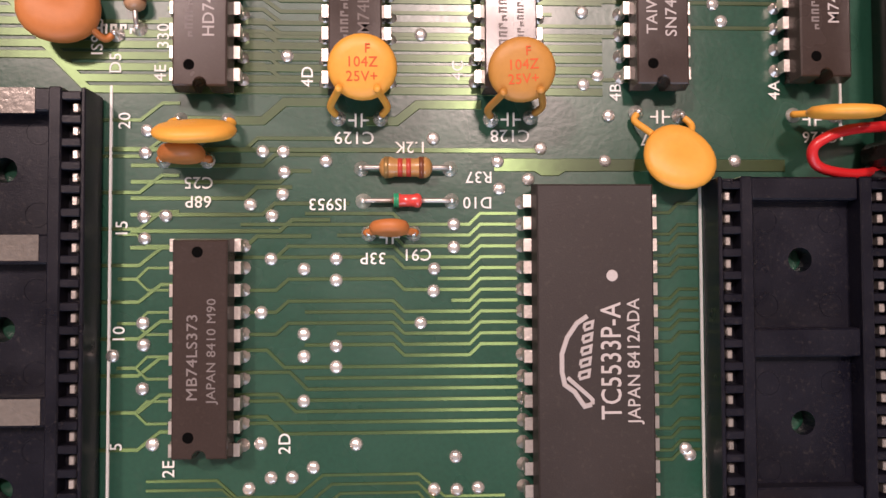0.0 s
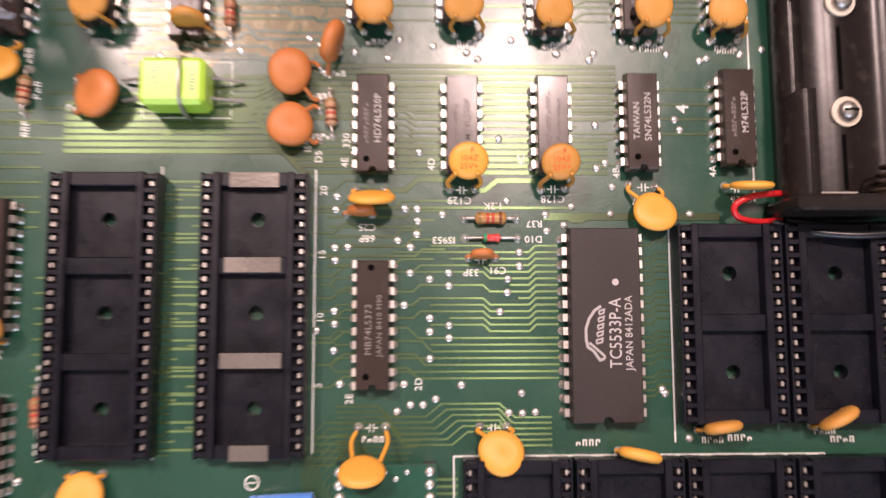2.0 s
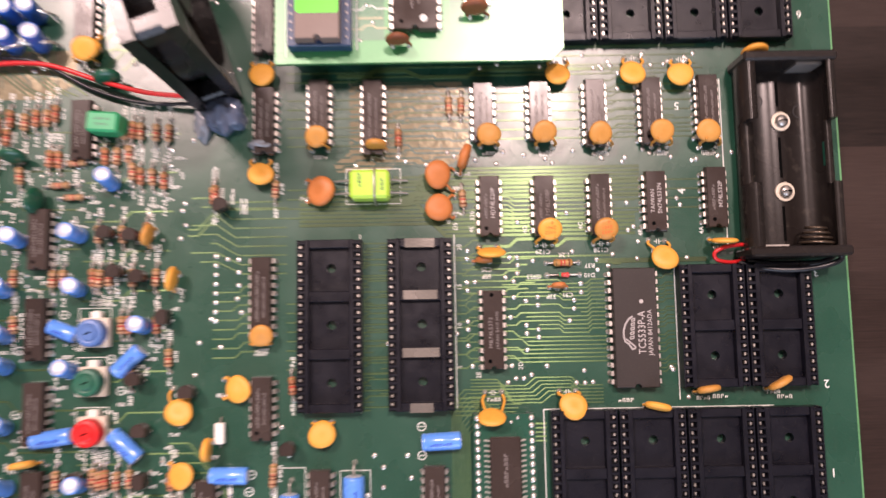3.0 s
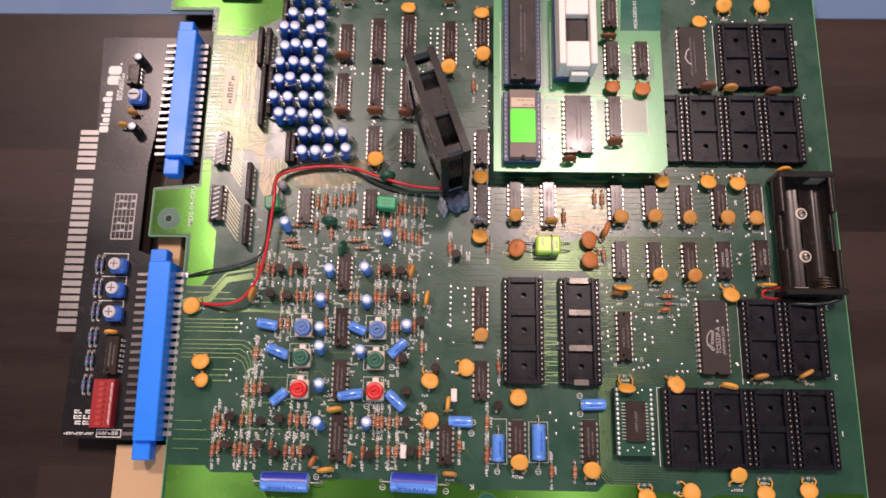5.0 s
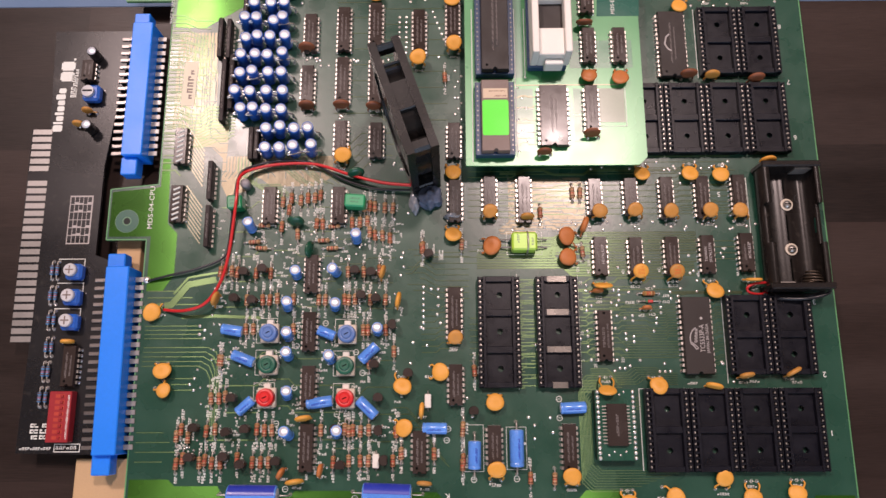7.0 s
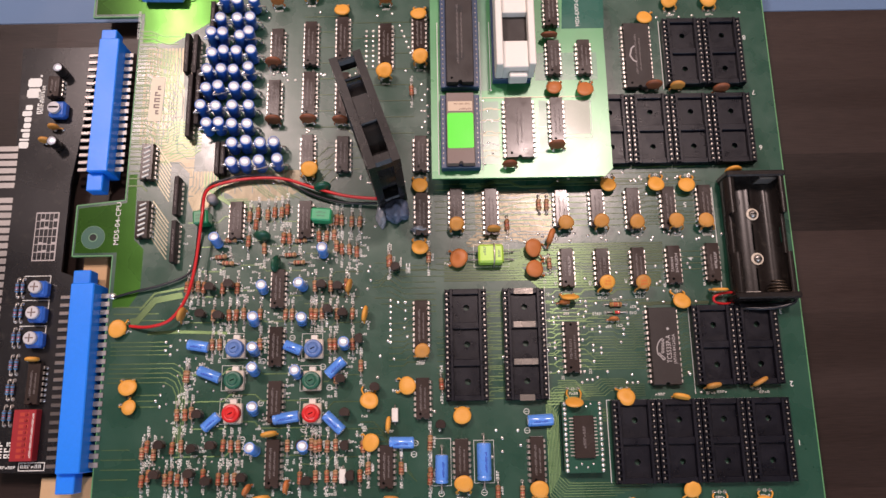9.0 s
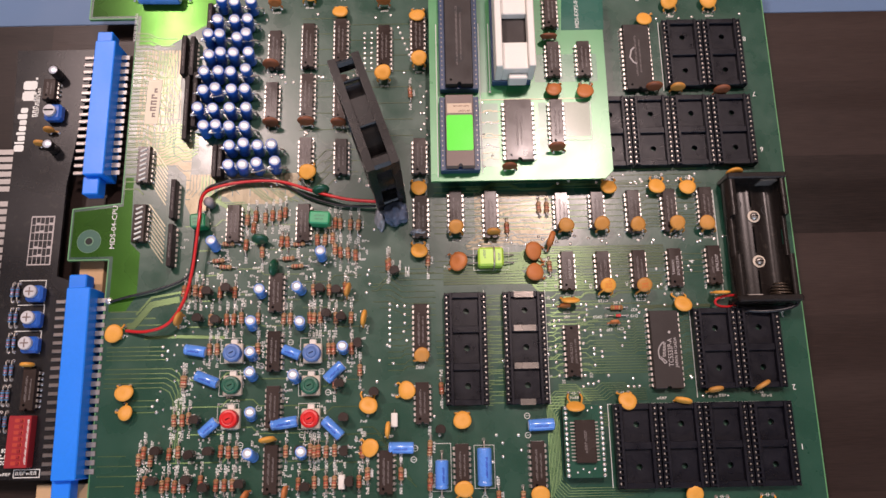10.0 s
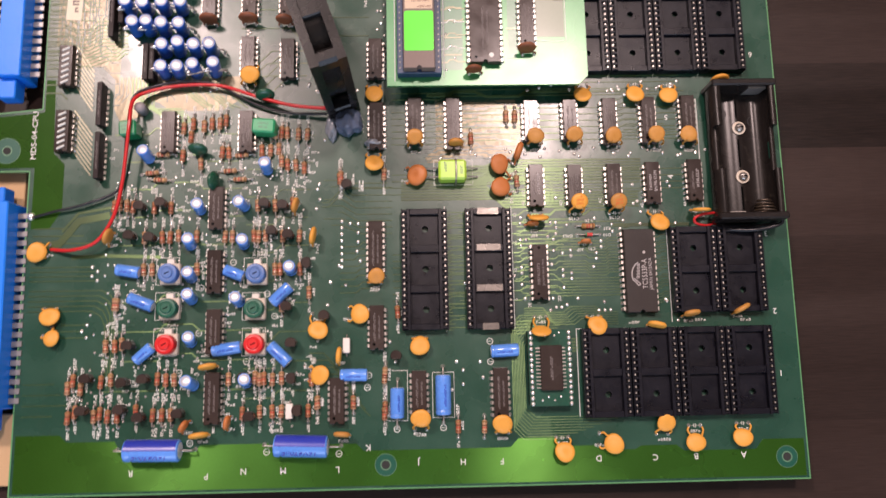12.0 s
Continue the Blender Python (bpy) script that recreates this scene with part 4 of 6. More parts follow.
for k in range(46):
    vx, vy = scatter.uniform(-172, -92), scatter.choice((113, 136, 139, 170, 173, 206)) + scatter.uniform(-2, 2)
    part("via", via, SOLDER, board, at=at(vx, vy))
for k in range(40):
    vx, vy = scatter.uniform(10, 84), scatter.choice((80, 82, 105, 110, 152, 168, 203)) + scatter.uniform(-2, 2)
    part("via", via, SOLDER, board, at=at(vx, vy))

# silkscreen lines
for pts in ([(-2.7, -35), (-2.7, 2.2), (68.5, 2.2)], [(39.6, 50), (39.6, 4.5)], [(-58.9, 57.5), (-58.9, 2.0)], [(-29.3, 57), (-29.3, 3)], [(37.8, 199), (37.8, 160)], [(57.0, 106), (57.0, 51)]):
    part("silkscreen_line", strip(bmesh.new(), pts, 0.34, 0.0, 0.14), SILK, board)
part("copper_area", strip(bmesh.new(), [(15.0, 47.9), (20.0, 47.9), (20.8, 47.4), (22.4, 47.4), (23.2, 47.9), (27.3, 47.9)], 1.6, 0.0, 0.15), TRACE, board)


def cap_symbol(x, y):
    """The printed sign of a capacitor between two pads."""
    for pts in ([(x - 0.35, y - 0.8), (x - 0.35, y + 0.8)], [(x + 0.35, y - 0.8), (x + 0.35, y + 0.8)], [(x + 0.35, y), (x + 1.2, y)], [(x - 1.2, y), (x - 0.35, y)]):
        part("silkscreen_line", strip(bmesh.new(), pts, 0.24, 0.0, 0.14), SILK, board)


for cx, cy in ((-0.9, 53.1), (17.0, 53.3), (34.9, 53.7), (53.5, 53.5), (2.7, 39.4), (-18.2, 7.6), (4.8, 7.4), (46.2, -39.7), (67.0, -39.2), (-10.8, -43.6), (29.5, 113.4), (44.7, 112.7)):
    cap_symbol(cx, cy)
SILKZ = 0.17
for text, x, y, size, turn in (("C129", -1.4, 51.1, 1.5, 180), ("C128", 16.9, 51.4, 1.5, 180), ("1.2K", 5.2, 50.0, 1.4, 180), ("R37", 13.2, 46.5, 1.4, 180), ("D10", 13.0, 43.5, 1.4, 180), ("IS953", -4.5, 43.3, 1.4, 180), ("33P", 0.8, 37.0, 1.4, 180), ("C91", 5.9, 37.4, 1.4, 180), ("C25", -19.3, 45.8, 1.4, 180), ("68P", -19.3, 43.6, 1.4, 180), ("4D", -6.8, 58.2, 1.4, 90), ("4E", -23.7, 58.5, 1.4, 90), ("330", -23.4, 62.8, 1.4, 90)):
    writing(text, x, y, SILKZ, size, SILK, board, turn, "silkscreen_text")
for text, x, y, size, turn in (("4B", 29.6, 56.6, 1.4, 90), ("4A", 48.9, 57.0, 1.4, 90), ("2D", -9.3, 15.7, 1.4, 90), ("2E", -22.4, 13.0, 1.4, 90), ("20", -27.7, 52.9, 1.4, 90), ("15", -27.9, 40.4, 1.4, 90), ("10", -28.1, 28.3, 1.4, 90), ("5", -28.3, 15.6, 1.4, 90), ("C126", 54.4, 51.4, 1.4, 180), ("IS953", -30.9, 62.7, 1.4, 90), ("D5", -28.8, 59.6, 1.4, 90), ("4C", 10.8, 59.1, 1.4, 90), ("C127", 34.7, 51.0, 1.4, 180)):
    writing(text, x, y, SILKZ, size, SILK, board, turn, "silkscreen_text")
for text, x, y in (("R", -191.8, -54.0), ("P", -160.5, -55.9), ("N", -145.1, -54.2), ("M", -128.6, -54.3), ("L", -105.8, -54.4), ("K", -93.0, -45.7), ("J", -71.9, -52.2), ("H", -53.1, -52.4), ("F", -36.6, -52.5), ("D", 4.4, -52.3), ("C", 28.5, -52.4), ("B", 46.0, -52.3), ("A", 66.4, -52.1), ("6", 84.2, 127.1), ("5", 42.9, 97.4), ("3", 84.2, 43.1), ("2", 85.2, 8.6), ("1", 85.5, -18.3), ("8", 82.4, 188.8), ("7", 83.9, 157.4), ("C", 28.1, 213.4), ("R", -181.0, 218.0), ("P", -164.5, 218.5), ("M", -128.5, 217.0), ("L", -105.0, 217.0), ("K", -90.5, 216.5)):
    writing(text, x, y, SILKZ, 2.6, SILK, board, 180, "silkscreen_text")
writing("4", 43.3, 69.6, SILKZ, 2.6, SILK, board, 90, "silkscreen_text")
writing("MDS-04-CPU", -240.3, 92.4, SILKZ, 2.5, SILK, board, 90, "silkscreen_text", squeeze=1.12)
# printed outlines round the trimmers and axial capacitors
def printed_frame(x, y, w, h):
    part("silkscreen_frame", strip(bmesh.new(), [(x - w, y - h), (x + w, y - h), (x + w, y + h), (x - w, y + h), (x - w, y - h)], 0.24, 0.0, 0.1), SILK, board)


for x, y in ((-179.5, 29.6), (-141.7, 29.0), (-179.4, 14.4), (-142.1, 13.8), (-179.6, -1.0), (-141.9, -1.5)):
    printed_frame(x, y + 0.9, 4.9, 5.9)
for x, y, w, h in ((-80.6, -24.5, 4.4, 10.5), (-60.9, -24.6, 4.6, 9.5), (-54.6, 72.8, 8.6, 5.6)):
    printed_frame(x, y, w, h)
# ring signs beside the electrolytics
for x, y in ((-40.4, -2.3), (-40.4, -11.0), (-93.3, -20.9), (-92.6, -15.9), (-61.1, -38.3), (-80.8, -38.5), (-151.3, 33.9), (-136.4, 20.0), (-164.9, 23.0), (-133.1, 10.2), (-165.3, 3.5), (-144.8, -8.9), (-173.2, -13.1), (-135.6, -46.6), (-105.3, -48.0), (-167.7, -42.4)):
    part("silkscreen_ring", lathe(bmesh.new(), [(1.4, -0.05), (1.4, 0.1), (1.12, 0.1), (1.12, -0.05)], seg=16), SILK, board, at=at(x, y))
    part("silkscreen_line", strip(bmesh.new(), [(x - 0.8, y), (x + 0.8, y)], 0.25, 0.0, 0.1), SILK, board)

# unreadable small legends
bars(board, [(23.0, 4.6, 5, 1.2, 0), (52.2, 5.3, 5, 1.2, 0), (72.1, 4.9, 5, 1.2, 0), (0.5, 82.8, 4.5, 1.1, 0), (18.2, 82.5, 4.5, 1.1, 0), (37.7, 82.3, 4.5, 1.1, 0), (52.4, 82.1, 4.5, 1.1, 0), (33.6, -45.3, 4.5, 1.1, 0), (-89.7, 20.7, 4.5, 1.1, 0), (-71.5, -40.6, 4.5, 1.1, 0), (-36.1, -43.3, 4.5, 1.1, 0), (-95.5, 67.1, 2.2, 5, 0), (-99.2, 70.3, 1.2, 5, 0)], SILK, "silkscreen_legend", z=0.17)
writing("MADE IN JAPAN", -238.0, 201.7, SILKZ, 1.6, SILK, board, 90, "silkscreen_text")
writing("1984", 64.7, 223.3, SILKZ, 3.0, SILK, board, 180, "silkscreen_text")
bars(board, [(50.6, 223.3, 18, 2.4, 0), (26.9, 222.7, 26, 2.4, 0)], SILK, "silkscreen_legend", z=0.17)

# ---- empty sockets ----
for k in range(4):
    socket(8.9 + 20.67 * k, -16.51, 28)
sx, sy = 79.3, 27.2
for k in range(2):
    socket(sx - 8.9 - 20.67 * k, sy, 28)
for k, cx in enumerate((-68.0, -40.1)):
    so = socket(cx, 29.2, 40, 3, "tall empty black plastic chip socket with three openings" if k == 0 else "tall empty black chip socket with paper label scraps on its bars")
    if k == 1:
        for yy, ww in ((25.0, 4.6), (9.0, 5.2), (-8.6, 5.6), (-25.2, 3.5)):
            part("label_scrap", box(bmesh.new(), -ww, yy - 1.5, 4.9, ww, yy + 1.3, 4.98), FOIL, so, "scrap of pale glossy label")
for k in range(2):
    socket(78.0 - 8.9 - 20.67 * k, 179.2, 28)
sx, sy = 78.5, 136.6
for k in range(4):
    socket(sx - 8.9 - 20.67 * k, sy, 28)

# ---- chips on the main board ----
TOSH = "large matt black memory chip with white printed lettering"
mem = dip_chip(25.8, 26.93, 28, 15.24, 0, EPOXY_T, TOSH, top=4.6, marks="", dimple=False, name="memory_chip", group="memory chips")
writing("TC5533P-A", 1.75, -1.6, 4.615, 2.35, PRINT, mem, 90, squeeze=0.80)
writing("JAPAN 8412ADA", 4.25, -1.6, 4.615, 1.45, PRINT, mem, 90, squeeze=0.92)
part("white_dot", lathe(bmesh.new(), [(0.65, 0), (0.6, 0.03)], seg=16), PRINT, mem, at=at(1.85, 7.9, 4.6))
swoosh = bmesh.new()
strip(swoosh, [(-0.6, -6.4), (-1.4, -6.6), (-1.9, -5.9), (-2.5, -5.0), (-3.6, -4.2), (-3.9, -2.8), (-3.9, -0.8), (-3.3, 1.0), (-2.2, 2.6), (-1.0, 3.4)], 0.55, 4.6, 4.63)
strip(swoosh, [(-3.3, -3.4), (-1.0, -5.4), (-0.5, -5.9), (-0.5, -6.4)], 0.45, 4.6, 4.63)
for i in range(5):
    strip(swoosh, [(-2.0 + 0.15 * i, -3.6 + 1.35 * i), (-0.9 + 0.1 * i, -3.3 + 1.35 * i), (-0.8 + 0.1 * i, -2.6 + 1.35 * i), (-1.9 + 0.15 * i, -2.9 + 1.35 * i), (-2.0 + 0.15 * i, -3.4 + 1.35 * i)], 0.34, 4.6, 4.63)
part("logo_shape", swoosh, PRINT, mem)
mx, my = 24.5, 177.5
mem2 = dip_chip(mx, my, 28, 15.24, 0, EPOXY_T, TOSH, top=4.6, marks="bars", name="memory_chip", group="memory chips")
part("logo_shape", strip(bmesh.new(), [(-0.8, -4.2), (-2.6, -3.2), (-4.1, -0.5), (-3.2, 3.5), (-1.6, 5.0)], 0.8, 4.6, 4.63), PRINT, mem2)

latch = dip_chip(-17.9, 27.0, 20, marks="", length=24.4, label="black logic chip with grey printed type number")
writing("MB74LS373", -0.75, -0.9, 4.415, 1.2, FAINT, latch, 90, squeeze=1.15)
writing("JAPAN 8410 M90", 1.3, -0.2, 4.415, 1.0, FAINT, latch, 90, squeeze=1.1)
part("dimple", CACHE[("dimple",)], RECESSDARK, latch, at=at(-0.3, 10.6, 4.4))

# row 4
for k, (x, y, text) in enumerate(((-18.1, 65.4, "HD74LS20P"), (-1.0, 65.2, "M74LS08P"), (16.5, 65.4, ""), (33.9, 66.0, "SN74LS32N"), (52.9, 67.0, "M74LS32P"))):
    ic = dip_chip(x, y, 14, marks="" if text else "bars", label="black logic chip with white print and a moulded end notch")
    if text:
        writing(text, 1.0, 0.8, 4.415, 1.35, PRINT if k != 1 else FAINT, ic, 90)
        writing("TAIWAN" if k == 3 else "", -1.2, 0, 4.415, 1.3, PRINT, ic, 90) if k == 3 else bars(ic, [(-1.2, 0, 8, 0.9, 90)], FAINT, z=4.415)
# row 5
for x, y, n in ((-88.5, 93.8, 16), (-71.4, 95.9, 16), (-54.3, 94.2, 18), (-19.4, 95.3, 14), (-1.8, 95.4, 14), (16.0, 94.6, 16), (33.7, 94.9, 16), (51.8, 95.5, 16)):
    dip_chip(x, y, n)
# middle columns
for x, y, n in ((-89.3, 38.1, 20), (-88.9, 4.3, 14), (-105.8, -26.1, 14), (-71.2, -23.8, 14), (-36.6, -24.5, 16), (-88.8, 125.3, 14), (-146.0, 126.9, 14), (-128.1, 125.7, 14), (-180.3, 92.1, 14), (-146.1, 91.9, 14), (-158.3, 57.4, 14), (-158.5, 29.5, 14), (-158.1, 3.9, 14), (-158.0, -24.0, 16)):
    dip_chip(x, y, n)
# upper rows
for x, y, n in ((-163.1, 185.4, 16), (-145.8, 187.5, 20), (-129.1, 189.9, 20), (-106.5, 185.7, 20), (-89.0, 191.9, 20), (-163.9, 156.1, 16), (-145.8, 158.8, 20), (-128.8, 158.1, 20)):
    dip_chip(x, y, n)

# ---- small surface-mount adapter board in a socket ----
ax_, ay_ = -15.4, -14.1
adapter = thing("adapter_board", "small green adapter board carrying one surface-mount chip", "circuit board", ax_, ay_)
part("substrate", box(bmesh.new(), -9.3, -15.9, 5.0, 9.3, 15.9, 6.2), material("adapter_mask", (0.012, 0.072, 0.045), 0.3, vary=0.2, bump=0.2), adapter)
for s in (-1, 1):
    part("header_strip", box(bmesh.new(), s * 8.1 - 1.1, -15.6, 0.2, s * 8.1 + 1.1, 15.6, 5.0, 0.2), SOCKET, adapter)
    for i in range(14):
        part("header_pin", dome_mesh(0.95, 0.9), SOLDER, adapter, at=at(s * 8.1, (i - 6.5) * 2.28, 6.2))
smd = part("smd_body", box(bmesh.new(), -4.6, -9.4, 6.5, 4.6, 9.4, 8.6, 0.3), EPOXY, adapter)
gull = cached("gull", lambda: mesh_of("gull_lead", box(box(bmesh.new(), 0, -0.25, 1.0, 0.9, 0.25, 1.25), 0.7, -0.25, 0.05, 1.8, 0.25, 0.3), TIN))
for i in range(12):
    part("gull_lead", gull, TIN, smd, at=at(4.5, (i - 5.5) * 1.5, 6.2))
    part("gull_lead", gull, TIN, smd, at=at(-4.5, (i - 5.5) * 1.5, 6.2, 180))
bars(adapter, [(0, 0, 10, 1.2, 90)], FAINT, z=8.62)
for i in range(4):
    part("via", dome_mesh(0.5, 0.2), SOLDER, adapter, at=at(-4.0 + 2.6 * i, -13.5 + (i % 2) * 1.5, 6.2))
    part("via", dome_mesh(0.5, 0.2), SOLDER, adapter, at=at(-2.0 + 2.0 * i, 13.5 + (i % 2) * 1.2, 6.2))

# ---- disc capacitors ----
for pad, centre, cz, r in (((-10.8, -43.4), (-10.4, -49.1), 3, 5.0), ((32.1, -42.9), (33.1, -38.0), 3.5, 4.7), ((46.2, -39.7), (45.3, -46.4), 3, 4.8), ((67.0, -39.2), (65.5, -44.8), 3, 4.8), ((-18.1, 7.8), (-19.3, 1.3), 9.2, 4.7), ((4.8, 7.6), (5.9, 3.5), 4.0, 5.0), ((-36.0, -40.9), (-36.6, -36.8), 7.0, 4.9), ((-70.7, -38.8), (-70.6, -33.8), 7.0, 4.8), ((-70.6, -0.5), (-70.6, -3.7), 3, 5.0)):
    disc_cap(pad, centre, cz, r)
for pad, centre, cz, r in (((-90.1, 82.1), (-89.6, 76.8), 3.5, 4.7), ((-71.4, 84.8), (-71.5, 87.6), 7.0, 4.6), ((-89.9, 113.9), (-89.4, 108.7), 3.8, 4.8), ((-145.8, 114.6), (-144.2, 117.1), 7.0, 4.8), ((-17.8, 85.1), (-18.0, 87.4), 7.0, 4.7), ((0.3, 84.6), (-0.7, 87.9), 7.0, 4.7), ((18.3, 84.4), (16.7, 87.2), 7.0, 4.7), ((36.8, 84.1), (35.9, 87.5), 7.0, 4.8), ((52.5, 83.9), (50.3, 87.3), 7.0, 4.8)):
    disc_cap(pad, centre, cz, r, OCHRE if cz > 5 and pad[1] < 100 else ORANGE)
# the two printed ones and their neighbours seen close by
disc_cap((-0.8, 53.3), (-0.0, 57.3), 7.5, 3.75, ORANGE, spacing=4.9, print_on=True, label="orange ceramic disc capacitor with red printed value")
disc_cap((17.0, 53.4), (17.2, 57.1), 7.7, 3.7, OCHRE, spacing=4.7, print_on=True, label="ochre ceramic disc capacitor with red printed value", turn=4)
disc_cap((34.6, 54.0), (36.1, 48.4), 3.0, 4.25, ORANGE, spacing=5.2, turn=-4)
disc_cap((-18.7, 53.0), (-18.1, 50.6), 6.2, 4.3, ORANGE, spacing=5.4, thick=1.9, label="orange ceramic disc capacitor standing on edge", standing=True)
disc_cap((53.7, 54.0), (53.6, 53.0), 6.5, 4.7, ORANGE, spacing=5.0, thick=1.6, label="orange ceramic disc capacitor standing on edge", standing=True)
disc_cap((-20.8, 48.3), (-20.2, 48.6), 3.5, 2.6, RUST, spacing=5.0, thick=2.0, standing=True, label="small rust brown ceramic capacitor")
disc_cap((2.9, 39.8), (2.8, 40.3), 3.3, 2.2, RUST, spacing=5.2, thick=1.7, standing=True, label="small rust brown ceramic capacitor")
# side-leaning ones
for pad, centre, cz, r, mat, turn in (((4.8, -44.6), (10.5, -46.3), 3, 5.0, ORANGE, 80), ((-101.5, 10.6), (-96.1, 10.3), 3.2, 5.0, ORANGE, 85), ((-114.4, 10.8), (-113.8, 3.8), 4, 5.0, ORANGE, 0), ((-118.3, -14.7), (-113.1, -15.2), 3.2, 4.9, ORANGE, 85), ((-231.2, 40.7), (-234.7, 39.3), 3, 5.0, ORANGE, 80), ((-228.7, 15.1), (-227.5, 11.5), 3.2, 4.3, ORANGE, 0), ((-229.5, 5.2), (-226.2, 2.4), 3.2, 3.7, ORANGE, 40), ((-89.7, 24.1), (-88.9, 26.4), 4.5, 4.6, OCHRE, 0)):
    disc_cap(pad, centre, cz, r, mat, turn=turn)
# standing ones, seen on edge
for centre, r, mat, turn in (((31.1, 3.2), 4.6, ORANGE, -12), ((46.6, 8.0), 4.6, OCHRE, 8), ((68.4, 9.5), 4.7, OCHRE, 28), ((-104.8, -7.3), 3.6, ORANGE, 85), ((-159.6, -10.7), 4.4, ORANGE, 10), ((-162.5, -38.8), 5.0, ORANGE, 8), ((-103.6, -39.7), 4.4, OCHRE, -4), ((-168.9, -35.0), 3.0, RUST, 60), ((-151.1, -33.8), 3.0, RUST, 80), ((-53.3, 85.1), 4.4, OCHRE, 0), ((66.7, 113.1), 5.0, ORANGE, 5), ((-203.6, 45.3), 4.6, OCHRE, 70), ((-116.1, 44.2), 4.4, ORANGE, 80), ((-123.8, 58.0), 4.4, OCHRE, 75)):
    disc_cap((centre[0], centre[1] - 0.8), centre, 5.6, r, mat, turn=turn, thick=2.2, standing=True)
for pad, centre, cz, r, mat in (((-75.8, 71.5), (-70.7, 71.1), 3.5, 5.5, RUST), ((-28.5, 74.0), (-34.1, 75.7), 3.5, 5.2, RUST), ((-28.7, 65.9), (-33.9, 65.2), 3.2, 5.2, RUST)):
    disc_cap(pad, centre, cz, r, mat, turn=90, thick=3.0, spacing=6)
disc_cap((-26.0, 78.6), (-25.7, 80.6), 6.0, 4.8, RUST, turn=70, thick=3.0, standing=True)
for pad, centre, cz, r in (((29.3, 113.2), (28.3, 107.3), 3.8, 4.9), ((44.6, 112.5), (43.5, 106.6), 3.8, 4.9), ((5.3, 112.6), (4.4, 107.3), 3.8, 4.6), ((-146.5, 213.7), (-145.4, 216.9), 5, 4.9), ((-129.6, 211.2), (-129.5, 206.2), 4.6, 4.6), ((-88.7, 209.3), (-89.2, 203.3), 4.6, 4.8), ((-88.6, 175.2), (-88.5, 177.5), 7.0, 4.8), ((-106.8, 167.7), (-107.0, 169.8), 7.0, 4.9), ((-145.1, 124.3), (-144.8, 118.0), 4, 4.8), ((44.5, 204.8), (43.5, 209.4), 4, 5.2), ((65.3, 204.8), (64.2, 209.4), 4, 5.2), ((31.7, 204.2), (29.4, 198.9), 4.4, 4.8)):
    disc_cap(pad, centre, cz, r)
for centre, r, mat in (((-164.7, 176.6), 4.8, BROWN), ((-163.6, 144.4), 4.8, BROWN), ((-145.9, 144.7), 4.8, BROWN), ((-129.6, 143.8), 4.4, BROWN), ((-163.8, 212.0), 3.6, RUST), ((-106.7, 211.9), 3.6, RUST), ((31.3, 160.2), 4.8, BROWN), ((43.2, 159.6), 4.6, OCHRE), ((65.4, 157.6), 4.8, BROWN)):
    disc_cap((centre[0], centre[1] - 0.8), centre, 5.4, r, mat, thick=2.2, standing=True)

# ---- rows of standing electrolytics in the corner by the connector ----
for x, y in ((-190.1, 210.3), (-182.7, 209.6), (-174.3, 209.2), (-191.5, 199.5), (-182.4, 199.2), (-175.9, 199.8), (-196.0, 190.6), (-190.5, 190.6), (-181.5, 189.4), (-176.1, 190.6), (-195.0, 179.4), (-189.5, 180.4), (-182.8, 180.4), (-174.3, 180.4), (-196.2, 170.2), (-190.1, 170.4), (-182.6, 170.2), (-175.3, 170.7), (-196.4, 160.1), (-190.1, 160.4)):
    standing_can(x - 1.5, y - 0.2, h=11.5, lean=(rng.uniform(0.05, 0.18), rng.uniform(-0.02, 0.10)))
for x, y in ((-182.3, 160.4), (-175.1, 160.6), (-198.4, 150.2), (-190.7, 150.3), (-182.9, 150.3), (-175.3, 150.4), (-195.4, 140.4), (-189.2, 140.4), (-182.6, 140.4), (-174.8, 140.4), (-181.9, 130.2), (-175.7, 130.6), (-168.1, 130.3), (-160.9, 130.3), (-181.6, 120.1), (-175.5, 120.1), (-167.7, 120.1), (-159.4, 120.6)):
    standing_can(x - 1.5, y - 0.2, h=11.5, lean=(rng.uniform(0.05, 0.18), rng.uniform(-0.02, 0.10)))
for x, y in ((-189.0, 80.5), (-137.1, 74.6), (-165.9, 57.1), (-146.5, 58.5), (-169.7, 41.4), (-146.8, 41.6), (-168.8, 27.2), (-168.5, 17.8), (-148.2, 16.4), (-126.1, 29.8), (-168.3, -0.5), (-166.5, -18.7), (-144.8, -17.9)):
    standing_can(x, y, 2.6, 9.5, BLUE, (rng.uniform(-0.15, 0.15), rng.uniform(0.05, 0.25)), "light blue electrolytic capacitor standing slightly tilted among resistors", False)
for a, b, r in (((-200.6, 31.3), (-190.7, 29.7), 3.1), ((-194.8, 19.1), (-184.4, 15.0), 3.1), ((-154.4, 30.6), (-146.3, 27.2), 3.0), ((-133.8, 15.7), (-126.2, 22.9), 3.2), ((-191.0, -8.0), (-184.2, -1.9), 3.0), ((-158.7, -4.3), (-146.6, -2.7), 3.2), ((-134.5, -2.2), (-126.3, -10.0), 3.2), ((-104.5, -15.4), (-93.1, -15.6), 3.2), ((-40.3, -6.7), (-28.4, -6.2), 3.3)):
    lying_can(a, b, r * 0.82, label="light blue electrolytic capacitor lying on its side", leads=False)
lying_can((-80.6, -33.8), (-80.4, -21.2), 3.0, label="light blue axial electrolytic capacitor lying lengthwise beside a chip")
